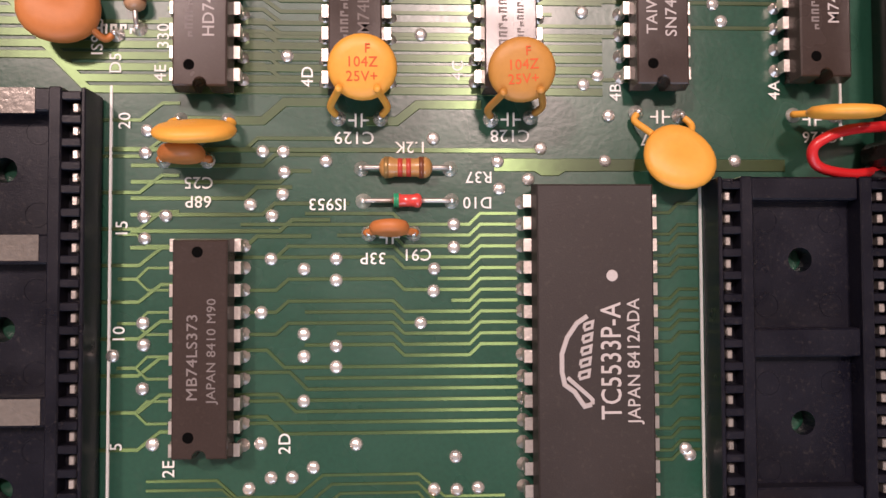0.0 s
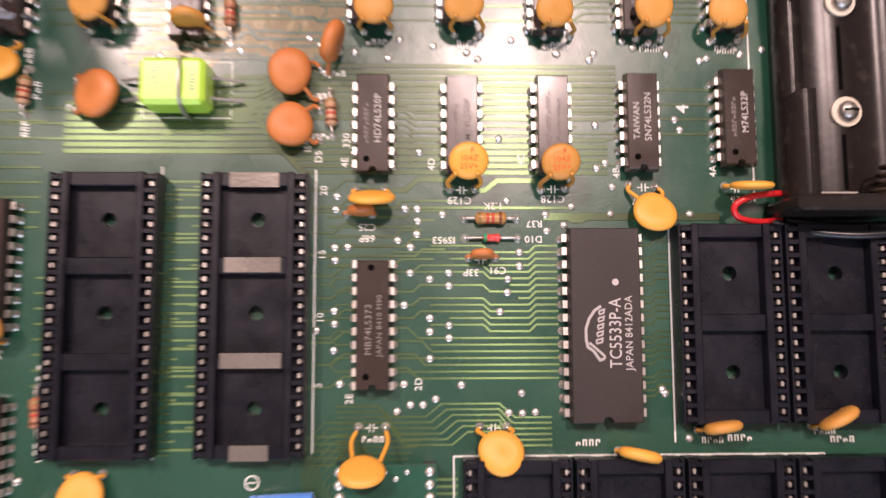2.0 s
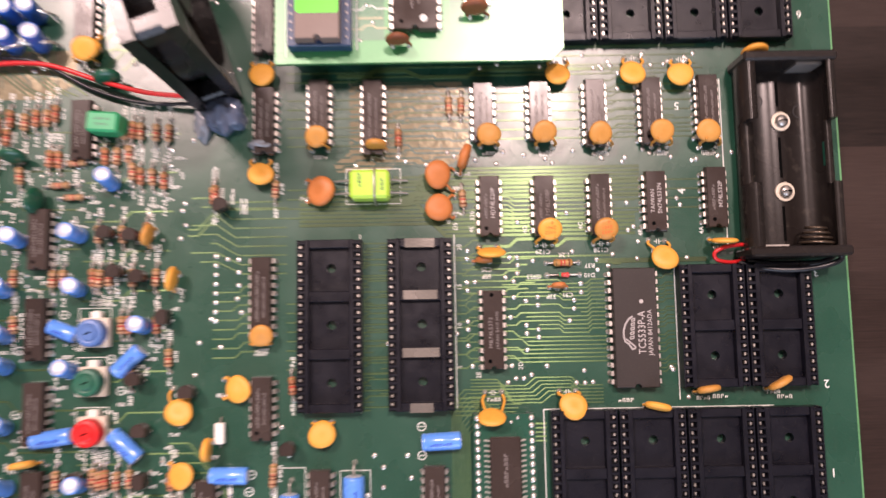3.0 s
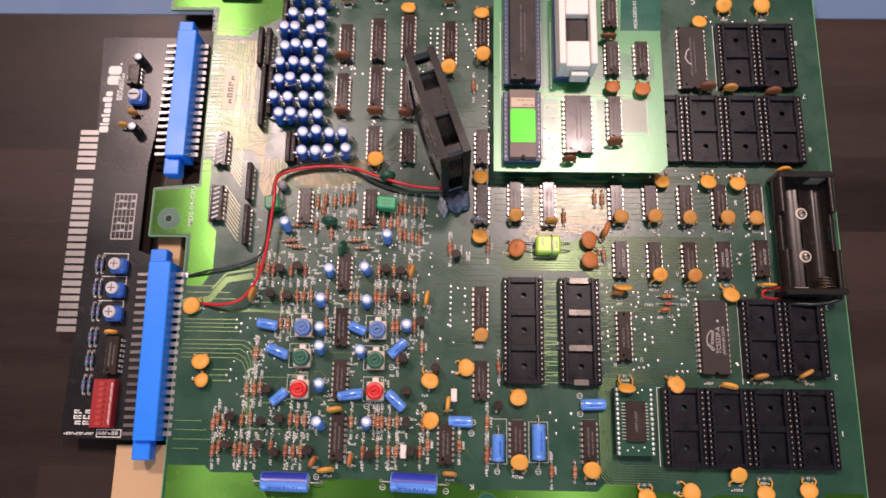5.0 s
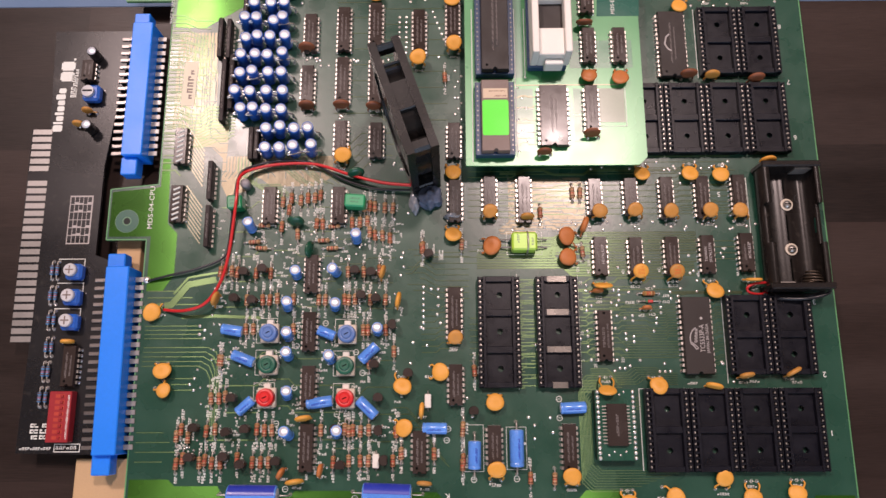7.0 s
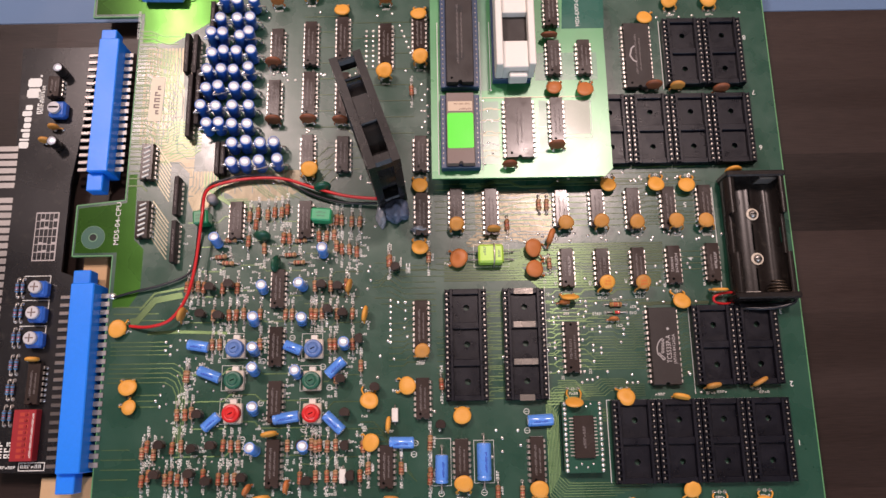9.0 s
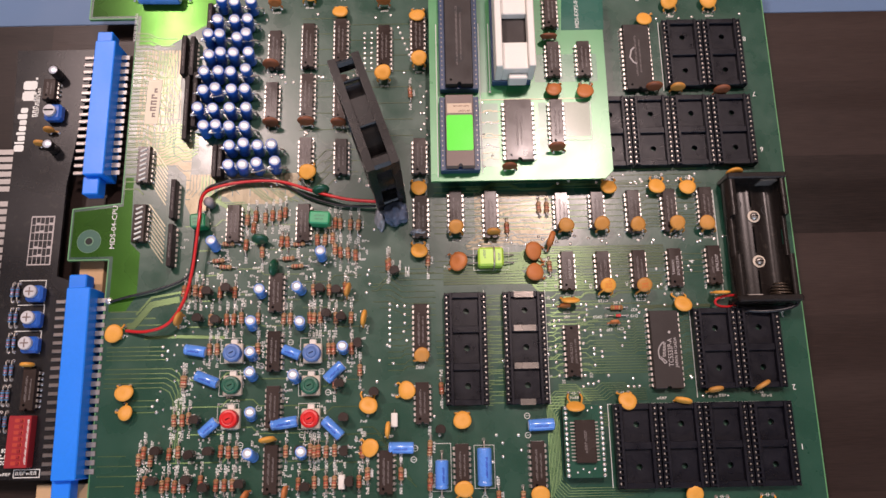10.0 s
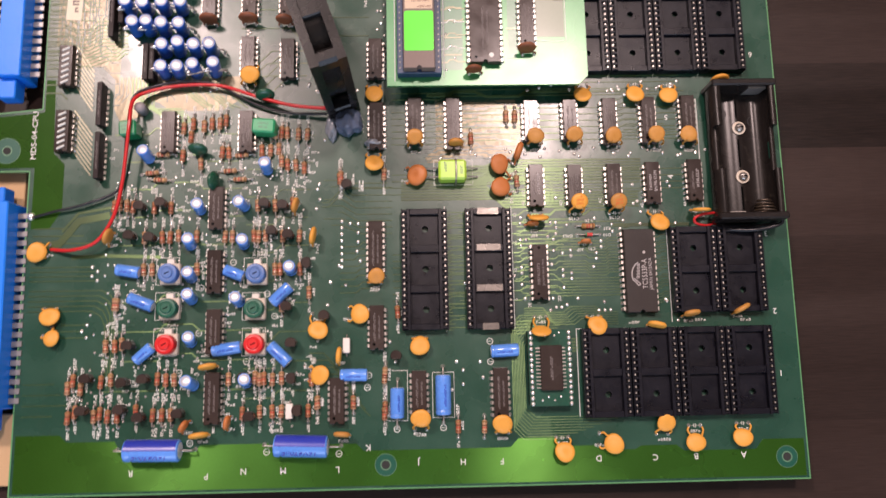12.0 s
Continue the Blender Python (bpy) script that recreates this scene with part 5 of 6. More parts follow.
lying_can((-61.1, -32.8), (-61.0, -16.2), 3.3, label="light blue axial electrolytic capacitor lying lengthwise beside a chip")
BIG = "large blue axial electrolytic capacitor with dark stripe lying by the edge"
lying_can((-192.8, -44.5), (-170.2, -44.8), 4.5, label=BIG, reach=5, text="16V470uF")
lying_can((-131.5, -43.8), (-109.4, -44.6), 4.5, label=BIG, reach=5, text="16V470uF")
lying_can((-235.9, 217.8), (-214.3, 217.4), 4.5, label=BIG, reach=4)

for x, y, mat, word in ((-177.4, 28.9, KNOBBLUE, "blue"), (-140.3, 28.2, KNOBBLUE, "blue"), (-177.3, 14.0, KNOBGREEN, "dark green"), (-140.8, 13.3, KNOBGREEN, "dark green"), (-177.5, -1.2, KNOBRED, "red"), (-140.5, -1.7, KNOBRED, "red")):
    trimmer(x, y, mat, word)

# ---- resistors and transistors of the analogue part ----
resistor(4.6, 47.4, 180, 6.1, 1.25, 10.3, OCHRETAN, (BANDBROWN, BANDRED, BANDRED, BANDGOLD), label="tan resistor with two red bands lying flat between pads")
resistor(4.8, 43.6, 0, 3.4, 0.85, 10.3, GLASSRED, (BANDGREEN,) * 2, label="small red glass diode with a green end band", name="diode", group="diodes", z=1.0)
SMALL = dict(body=5.8, r=1.22, span=9.2)
for x, y in ((-217.1, -15.6), (-205.4, -16.4), (-201.3, -15.6), (-181.8, -15.6), (-178.2, -16.1), (-174.7, -16.1), (-215.6, -28.6), (-205.3, -29.4), (-202.0, -30.7), (-198.0, -30.7), (-190.3, -28.7), (-183.2, -30.5), (-179.4, -30.5), (-175.7, -30.5), (-151.9, -16.2), (-140.8, -15.7), (-137.0, -16.2), (-129.5, -16.2), (-145.8, -30.5), (-138.6, -30.0), (-133.3, -30.0), (-129.5, -30.0), (-118.2, -30.0), (-114.5, -26.9)):
    resistor(x, y, 90 + rng.uniform(-4, 4), mat=TAN if rng.random() < 0.6 else REDBROWN, **SMALL)
for x, y in ((-99.2, -26.9), (-85.7, -15.2), (-85.6, -29.5), (-189.6, 45.2), (-182.0, 45.2), (-178.6, 45.2), (-167.1, 45.4), (-189.4, 31.1), (-185.8, 31.1), (-166.5, 31.0), (-200.3, 16.2), (-151.6, 45.1), (-142.3, 45.3), (-140.3, 45.0), (-137.2, 45.3), (-129.9, 45.0), (-122.6, 45.0), (-133.0, 30.4), (-130.8, 30.4), (-122.2, 30.3), (-118.2, 20.1), (-130.0, 14.6), (-204.1, -1.5), (-200.3, -1.5)):
    resistor(x, y, 90 + rng.uniform(-4, 4), mat=TAN if rng.random() < 0.6 else REDBROWN, **SMALL)
for x, y in ((-200.9, 59.9), (-185.8, 58.4), (-178.7, 58.3), (-174.2, 94.4), (-170.9, 90.4), (-174.3, 81.8), (-165.3, 95.2), (-161.8, 96.4), (-158.3, 96.4), (-166.3, 77.9), (-128.4, 91.7), (-123.4, 91.1), (-157.0, 83.2), (-154.1, 82.9), (-139.5, 83.7), (-135.7, 83.7), (-132.0, 84.3), (-128.1, 77.1), (-124.4, 76.8), (-120.7, 75.6), (-104.4, 71.1), (-140.9, 58.8), (-133.3, 58.7), (-125.6, 59.6)):
    resistor(x, y, 90 + rng.uniform(-4, 4), mat=TAN if rng.random() < 0.6 else REDBROWN, **SMALL)
for x, y in ((-30.2, 98.3), (-26.3, 98.2), (-46.4, 88.1), (-26.4, 68.2), (-54.9, -37.9), (-43.8, -38.2), (-85.8, -16.7), (-86.0, -31.9), (-99.1, -27.1), (-105.0, 70.4), (-85.4, 72.2), (-80.0, 10.9), (-93.3, 161.0), (-138.9, -16.6), (-133.4, -16.7), (-116.9, -17.1), (-114.2, -26.6), (-201.2, 16.3)):
    resistor(x, y, 90 + rng.uniform(-4, 4), mat=TAN if rng.random() < 0.6 else REDBROWN, **SMALL)
for x, y in ((-187.4, 74.1), (-183.8, 70.9), (-153.3, 74.6), (-148.9, 70.7), (-182.9, 82.4), (-148.3, 81.7)):
    resistor(x, y, rng.uniform(-5, 5), mat=TAN, body=6.0, r=1.15, span=10.4)
for x, y, turn in ((-210.1, -15.0, 0), (-195.0, -16.9, 20), (-186.4, -15.6, 0), (-211.3, -28.1, 0), (-195.7, -27.9, 0), (-187.7, -31.2, 0), (-171.6, -30.0, 0), (-144.9, -15.7, 0), (-124.6, -16.2, 90), (-142.1, -31.8, 0), (-122.0, -29.5, 90), (-194.7, 45.5, 0), (-186.2, 44.6, 0), (-133.9, 46.7, 0), (-126.8, 45.0, 0), (-118.6, 32.6, 90), (-190.9, 58.4, 0), (-181.9, 59.8, 0), (-137.2, 58.8, 0), (-129.3, 57.9, 0), (-193.4, -1.5, 0), (-125.1, -1.6, 0), (-127.2, 13.8, 0), (-111.2, 9.7, 0), (-101.5, 66.7, 20), (-80.7, -7.8, 0)):
    transistor(x, y, turn)
for x, y in ((-126.0, -30.0), (-102.0, -3.0)):
    w = thing("white_link", "small white plastic wire link on the board", "link", x, y)
    part("body", box(bmesh.new(), -1.5, -3.2, 0.4, 1.5, 3.2, 2.6, 0.3), WHITE, w)
    for s in (-1, 1):
        part("lead", rod(bmesh.new(), (0, s * 3.0, 1.5), (0, s * 4.6, 0), 0.3), STEEL, w)

# the densest rows, where parts stand side by side
def crowded(x, y, gap):
    for o in scene.objects:
        if o.parent is None and o.type == "EMPTY" and o.name.split(".")[0] in ("resistor", "transistor", "electrolytic_capacitor", "logic_chip", "trimmer", "disc_capacitor", "white_link"):
            w = {"resistor": 0, "transistor": 1.3, "white_link": 1.0}.get(o.name.split(".")[0], 2.6)
            if abs(o.location.x / MM - x) < gap + w and abs(o.location.y / MM - y) < 5.5 + w:
                return True
    return False


for (x0, y0), (x1, y1) in (((-219.2, -18.3), (-164.6, -18.9)), ((-152.7, -18.7), (-117.8, -18.5)), ((-218.5, -30.4), (-164.8, -31.1)), ((-153.4, -31.4), (-107.2, -30.5)), ((-203.2, 59.5), (-178.6, 59.2)), ((-142.3, 59.1), (-120.4, 59.1)), ((-202.6, 45.9), (-166.6, 45.3)), ((-154.8, 45.2), (-117.3, 44.6)), ((-205.2, 0.2), (-186.8, -0.2)), ((-178.7, 96.4), (-155.6, 97.1)), ((-133.8, 91.6), (-119.4, 91.4)), ((-133.6, 78.0), (-119.3, 77.8))):
    n = int((x1 - x0) / 2.6)
    for i in range(n + 1):
        x, y = x0 + (x1 - x0) * i / n, y0 + (y1 - y0) * i / n + rng.uniform(-0.8, 0.8)
        if not crowded(x, y, 2.1):
            resistor(x, y, 90 + rng.uniform(-5, 5), mat=TAN if rng.random() < 0.55 else REDBROWN, **SMALL)

# legends and free solder points among the analogue parts
legend_rows = []
for o in list(scene.objects):
    if o.name.startswith("resistor") and o.parent is None and "adapter" not in o["label"] and o.location.x < -0.05:
        x, y = o.location.x / MM, o.location.y / MM
        legend_rows.append((x + 1.9, y + 0.5, 3.8, 1.15, 90))
        legend_rows.append((x, y + 7.4, rng.uniform(3.0, 4.6), 1.45, 90))
        if len(legend_rows) % 3:
            legend_rows.append((x, y - 7.2, rng.uniform(2.6, 3.8), 1.3, 90))
for k in range(230):
    legend_rows.append((-206 + (k * 37 % 211) * 0.436, -38 + (k * 53 % 227) * 0.55, rng.uniform(2.2, 4.0), 1.1, 0 if k % 3 else 90))
for o in list(scene.objects):
    if o.name.startswith("disc_capacitor") and o.parent is None and abs(o.location.z) < 1e-4 and not (-0.03 < o.location.x < 0.06 and 0.03 < o.location.y < 0.06):
        legend_rows.append((o.location.x / MM + 0.3, o.location.y / MM - 2.3, 4.4, 1.15, 0))
bars(board, legend_rows, SILK, "silkscreen_legend", z=0.17)
dots = bmesh.new()
for k in range(230):
    lathe(dots, [(0.6, 0), (0.55, 0.2), (0.3, 0.4), (0.05, 0.42)], Matrix.Translation((rng.uniform(-212, -118), rng.uniform(-40, 88), 0)), 8)
tagged(part("solder_speckle", dots, SOLDER, board), kind="stuff")

# ---- green parts ----
MIDGREEN = material("dark_green_box", (0.008, 0.20, 0.075), 0.35, vary=0.1)


def box_cap(x, y, turn, mat, label):
    o = thing("film_capacitor", label, "capacitor", x, y, 0, turn, "film capacitors")
    part("body", box(bmesh.new(), *((-3.7, -3.4, 0.6, 3.7, 3.4, 8.5) if mat is MIDGREEN else (-5.0, -3.2, 0.6, 5.0, 3.2, 8.5)), 0.7), mat, o)
    for s in (-1, 1):
        part("lead", rod(bmesh.new(), (s * 4, 0, 0), (s * 4, 0, 0.8), 0.3), STEEL, o)
    bars(o, [(0, 0.8, 5, 0.8, 0), (0, -0.9, 4, 0.8, 0)], DARKGREEN, z=8.52)
    return o


box_cap(-196.6, 92.9, 5, MIDGREEN, "dark green box film capacitor standing beside the red wire")
box_cap(-137.6, 93.2, -4, GREENBOX, "bright green box film capacitor standing beside a chip")
for x, y, turn in ((-166.7, 83.7, 0), (-159.4, 69.4, 80), (-137.7, 108.2, 10)):
    o = thing("film_capacitor", "dark green dipped film capacitor leaning among resistors", "capacitor", x, y, 0, turn, "film capacitors")
    part("body", lathe(bmesh.new(), [(0.1, -1.5), (2.7, -1.3), (3.9, -0.7), (4.3, 0), (3.9, 0.7), (2.7, 1.3), (0.1, 1.5)], Matrix.Translation((0, 0, 5)) @ Matrix.Rotation(radians(75), 4, "X"), 20), DARKGREEN, o, smooth=True)
    for s in (-1, 1):
        part("lead", rod(bmesh.new(), (s * 2.5, 0, 0), (s * 2.2, 0, 2), 0.3), STEEL, o)

lime = thing("lime_capacitor", "lime green film capacitor bound down with a wire", "capacitor", -55.2, 72.3)
part("body", box(bmesh.new(), -6.1, -4.5, 0.5, 6.1, 4.5, 8.0, 0.9), LIME, lime)
bars(lime, [(-3.0, 1.4, 4.6, 1.1, 90), (4.0, 0, 4.0, 1.1, 90)], DARKGREEN, z=8.02)
part("binding_wire", tube(bmesh.new(), smooth_path([(1.5, -5.4, 0), (1.5, -5.2, 5), (1.6, -3.0, 8.5), (1.6, 3.0, 8.5), (1.5, 5.2, 5), (1.5, 5.4, 0)], 5), 0.4, 8), STEEL, lime, smooth=True)
for s in (-1, 1):
    for yy in (-2, 2):
        part("lead", rod(bmesh.new(), (s * 6.0, yy, 3), (s * 11.5, yy, 1.0), 0.35), STEEL, lime)

knob = thing("grey_round_part", "grey round rubber part stuck beside the red wire", "fitting", -192.7, 103.1)
part("body", lathe(bmesh.new(), [(2.3, 0), (2.5, 5.0), (2.0, 6.2), (0.1, 6.5)], seg=20), material("grey_rubber", (0.30, 0.28, 0.30), 0.4), knob, smooth=True)

# ---- resistor networks and dip networks by the connectors ----
for x, y, L in ((-209.6, 182.2, 22), (-205.2, 181.5, 22), (-206.5, 152.7, 34), (-202.5, 157.3, 30), (-197.2, 201.5, 20), (-190.7, 124.0, 17), (-188.0, 124.1, 17)):
    sip_network(x, y, L, 90)
for x, y, L in ((-210.0, 104.7, 20), (-209.9, 81.3, 21)):
    sip_network(x, y, L, 90, label="long black resistor network strip beside slanting tracks")
for x, y, n in ((-226.3, 123.1, 14), (-226.3, 93.0, 14)):
    o = dip_chip(x, y, n, marks="", dimple=False, top=5.0, mat=EPOXY, label="black dual-in-line jumper block with bright slanting links", name="jumper_block", group="jumper blocks")
    for i in range(7):
        part("link", rod(bmesh.new(), (-1.6, (i - 3) * 2.54 - 0.7, 5.1), (1.6, (i - 3) * 2.54 + 0.7, 5.1), 0.5), SILK, o)
for (x0, y0), (x1, y1) in (((-223.7, 133.7), (-215.5, 121.7)), ((-223.5, 103.7), (-214.9, 92.1))):
    for i in range(9):
        part("slanting_track", strip(bmesh.new(), [(x0, y0 - 2.3 * i), (x1, y1 - 2.3 * i)], 0.62, 0.0, 0.14), BARETRACK, board)


# ---- cooling fan glued on edge ----
fan = thing("cooling_fan", "black plastic cooling fan glued standing on its edge", "fan", -110.2, 122.9, 0, 0)
fan.matrix_basis = at((-108.8 - 94.9 - 126.3 - 114.7) / 4, (96.5 + 100.8 + 148.4 + 153.6) / 4, 0, math.degrees(math.atan2(52, -18)) - 90)
FW, FT, FH = 7.2, 27.0, 61.0
for s in (-1, 1):
    bm = bmesh.new()
    n = 40
    loops = []
    for xx in (s * FW, s * (FW - 3.6)):
        ring_out, ring_in = [], []
        for i in range(n):
            a = 2 * math.pi * i / n
            c, sn = math.cos(a), math.sin(a)
            k = 1 / max(abs(c), abs(sn))
            ring_out.append((xx, c * k * FT, 31.5 + sn * k * 29.5))
            ring_in.append((xx, c * 25.0, 31.5 + sn * 27.0))
        loops.append((ring_out, ring_in))
    (o1, i1), (o2, i2) = loops
    vs = [[bm.verts.new(p) for p in l] for l in (o1, i1, i2, o2)]
    for a, b in ((0, 1), (1, 2), (2, 3), (3, 0)):
        for i in range(n):
            bm.faces.new((vs[a][i], vs[a][(i + 1) % n], vs[b][(i + 1) % n], vs[b][i]))
    part("flange", bm, FANBLACK, fan)
bm = bmesh.new()
lathe(bm, [(25.0, -FW + 1), (26.2, -FW + 1.2), (26.2, FW - 1.2), (25.0, FW - 1), (24.6, 0)], Matrix.Translation((0, 0, 31.5)) @ frame_of((1, 0, 0)), 56)
part("duct", bm, FANBLACK, fan)
for y0, y1, drop in ((-6.5, 7.6, 1.6), (16.2, 17.3, 3.0)):
    part("bridge", box(bmesh.new(), -FW + 3, y0, FH - 5, FW - 3, y1, FH - drop, 0.5), FANBLACK, fan)
for y0, y1 in ((-FT + 0.6, -20.2), (23.4, FT - 0.6)):
    part("corner_post", box(bmesh.new(), -FW + 1.5, y0, FH - 9, FW - 1.5, y1, FH - 1.2, 1.4), FANBLACK, fan)
    part("corner_post", box(bmesh.new(), -FW + 1.5, y0, 2.4, FW - 1.5, y1, 10, 0.8), FANBLACK, fan)
part("hub", lathe(bmesh.new(), [(9, -5), (9.5, -4.5), (9.5, 4.5), (9, 5)], Matrix.Translation((0, 0, 31.5)) @ frame_of((1, 0, 0)), 24), GLOSSBLACK, fan)
blade = cached("blade", lambda: mesh_of("blade", box(bmesh.new(), -0.5, -4.5, 9, 0.5, 4.5, 23.5, 0.2), GLOSSBLACK))
for i in range(7):
    part("blade", blade, GLOSSBLACK, fan, at=Matrix.Translation((0, 0, 31.5 * MM)) @ Matrix.Rotation(2 * math.pi * i / 7, 4, "X") @ Matrix.Rotation(radians(40), 4, "Z"))


def blob(name, label, x, y, z, sx, sy, sz, mat, seed):
    o = thing(name, label, "glue", x, y, 0)
    bm = bmesh.new()
    bmesh.ops.create_icosphere(bm, subdivisions=4, radius=1)
    for v in bm.verts:
        d = 1 + 0.32 * noise.noise(v.co * 1.7 + Vector((seed, 0, 0))) + 0.12 * noise.noise(v.co * 4.5 + Vector((seed, 3, 0)))
        v.co = Vector((v.co.x * sx * d, v.co.y * sy * d, max(v.co.z * sz * d + z, 0.0)))
    part("blob", bm, mat, o, smooth=True)
    return o


gx, gy = -101.0, 95.4
blob("glue_blob", "blue-grey lump of hot glue at the foot of the fan", gx, gy, 3, 6.0, 5.5, 6.5, GLUE, 1)
blob("glue_blob", "thin clear smear of hot glue beside the fan", -108.6, 94.4, 1, 2.6, 6.5, 2.8, CLEARGLUE, 5)
blob("glue_blob", "thin clear string of hot glue over a chip end", -89.3, 86.3, 2, 4.5, 2.0, 3.2, CLEARGLUE, 9)

# ---- wires ----
wire("red_wire", "red insulated wire looping from the fan across the board", [(-110.1, 100.6, 8), (-124.8, 102.8, 6), (-140.2, 107.4, 4), (-157.9, 113.1, 4), (-175.6, 113.5, 3.5), (-189.8, 110.6, 4), (-194.9, 105.6, 7), (-195.1, 95.2, 9.5), (-196.0, 83.4, 9), (-197.8, 66.7, 8), (-201.2, 53.3, 7), (-208.3, 43.0, 6), (-218.6, 39.7, 5), (-229.6, 40.7, 1.2)], 0.78, REDWIRE)
wire("black_wire", "black insulated wire running beside the red one from the fan", [(-110.7, 99.8, 3), (-127.9, 100.7, 2.5), (-143.0, 105.1, 2.5), (-155.6, 111.9, 3), (-162.9, 114.5, 4), (-175.5, 115.2, 4), (-186.6, 113.2, 4), (-195.3, 108.2, 5), (-197.6, 94.2, 5), (-198.9, 83.2, 3), (-199.8, 73.3, 2), (-202.7, 65.7, 2), (-215.6, 60.2, 2.5), (-229.0, 57.2, 2), (-238.5, 54.9, 0.8)], 0.65, BLACKWIRE)
tip = thing("wire_end", "bare soldered end of the black wire", "wire", -239.4, 55.5)
part("solder_joint", dome_mesh(1.8, 1.6), SOLDER, tip)
wire("red_wire", "short red insulated wire looped under the battery holder", [(61.2, 47.2, 2), (56.6, 46.5, 3), (52.0, 47.2, 4), (50.8, 49.2, 5), (53.2, 50.8, 5.5), (57.5, 51.6, 5), (61.5, 51.4, 4), (59.7, 47.5, 3)], 0.62, REDWIRE)
wire("black_wire", "black insulated wire coiled at the battery holder's end", [(58.5, 46.8, 2), (65.0, 44.6, 4), (74.0, 43.6, 6), (82.5, 44.4, 7), (88.0, 46.4, 8), (86.5, 48.9, 8.5), (80, 49.4, 6)], 0.85, BLACKWIRE)
wire("black_wire", "black insulated wire bent under the battery holder's end wall", [(62.0, 47.0, 2), (68.5, 45.9, 3), (76.0, 45.6, 4), (84.0, 46.0, 5), (87.0, 48.0, 6), (84.0, 50.0, 5)], 0.85, BLACKWIRE)

# ---- battery holder ----
holder = thing("battery_holder", "empty glossy black two-cell battery holder screwed to the board", "battery holder", 74.0, 78.8)
HW, HL, HH = 13.6, 30.0, 14.0


def cradle_section(yy, top):
    """Inner U with rounded corners, lips curving in over the cells where top is high, and the outer shell."""
    inner = []
    for k in range(13):
        a = math.pi * k / 24
        inner.append((-HW + 1.3 + 5.6 * (1 - math.cos(a)), 2.0 + 6.2 * (1 - math.sin(a))))
    lip = [(-HW + 1.3 + 1.5 * (k / 5) ** 2, 8.2 + (top - 8.2) * k / 5) for k in range(5, 0, -1)]
    half = lip + inner + [(-4.0, 2.0), (-2.5, 2.5), (-0.6, 2.9)]
    half += [(-x, z) for x, z in reversed(half)]
    wall = [(HW, top - 0.4), (HW + 0.3, 4.0), (HW - 0.6, 0.3), (-HW + 0.6, 0.3), (-HW - 0.3, 4.0), (-HW, top - 0.4)]
    return [(x, yy, z) for x, z in half + wall]


for y0, y1, top in ((-HL + 1, -9.0, 13.2), (-9.0, 10.5, 9.2), (10.5, HL - 1, 13.2)):
    part("cradle", rings(bmesh.new(), [cradle_section(y0, top), cradle_section(y1, top)], False), GLOSSBLACK, holder, smooth=True)
    if top > 10:
        rim = bmesh.new()
        rim.faces.new([rim.verts.new(p) for p in cradle_section(y1 if y0 < -10 else y0, top)])
        part("lip_end", rim, GLOSSBLACK, holder)
for s in (-1, 1):
    wide = HW + (1.6 if s < 0 else 0.8)
    part("end_wall", box(bmesh.new(), -wide, s * HL - 1.5, 0.3, wide, s * HL + 1.5, HH, 0.7), GLOSSBLACK, holder)
# floor slots as dark strips, their shade given by colour
for y0, y1 in ((-26, -15), (-6, 7), (17, 25)):
    part("floor_slot", box(bmesh.new(), -0.45, y0, 2.7, 0.45, y1, 2.96, 0.05), RECESSDARK, holder)
part("side_window", box(bmesh.new(), HW - 1.7, -3, 3.6, HW - 0.9, 4.5, 7.4, 0.1), GREENPAD, holder)
for dx, dy in ((7.5, 15.5), (-6.5, 19.0)):
    part("mould_mark", lathe(bmesh.new(), [(2.4, 1.9), (2.35, 2.06), (1.9, 2.06), (1.85, 1.9)], Matrix.Translation((dx, dy, 0)), 22), HOLDERBLACK, holder)
for yy in (-10.5, 12.0):
    part("washer", lathe(bmesh.new(), [(3.0, 2.6), (3.0, 3.4), (1.5, 3.5)], Matrix.Translation((0.6, yy, 0)), 24), CREAM, holder)
    sc = part("screw", lathe(bmesh.new(), [(2.0, 3.4), (2.0, 4.2), (1.4, 5.0), (0.1, 5.3)], Matrix.Translation((0.6, yy, 0)), 18), TIN, holder, smooth=True)
    # screw slot painted as a dark bar on the head
    part("slot", box(bmesh.new(), -0.8, yy - 0.25, 5.0, 2.0, yy + 0.25, 5.33), RECESSDARK, sc)
coil = [(HW / 2 + (5.0 - 0.05 * i) * math.cos(i * 0.5), -HL + 2.2 + i * 0.12, 8.2 + (5.0 - 0.05 * i) * math.sin(i * 0.5)) for i in range(48)]
part("spring", tube(bmesh.new(), [Vector(p) for p in coil], 0.45, 6), SPRING, holder, smooth=True)
part("contact_plate", box(bmesh.new(), HW / 2 - 4, HL - 2.2, 3, HW / 2 + 4, HL - 1.5, 11), STEEL, holder)
part("contact_plate", box(bmesh.new(), -HW / 2 - 4, -HL + 1.5, 3, -HW / 2 + 4, -HL + 2.2, 11), STEEL, holder)

# ---- raised daughter board ----
DZ = 13.0
db = thing("daughter_board", "raised bright green daughter board carrying sockets and chips", "circuit board", 0, 0, DZ - 1.6)
dx0, dy0 = -83.1, 108.7
dx1 = 5.2
dyt = 212.8
part("substrate", slab([(dx0, dy0), (dx1 - 4, dy0), (dx1, dy0 + 4), (dx1, dyt), (dx0, dyt)], 0, 1.6), MASK_DB, db)
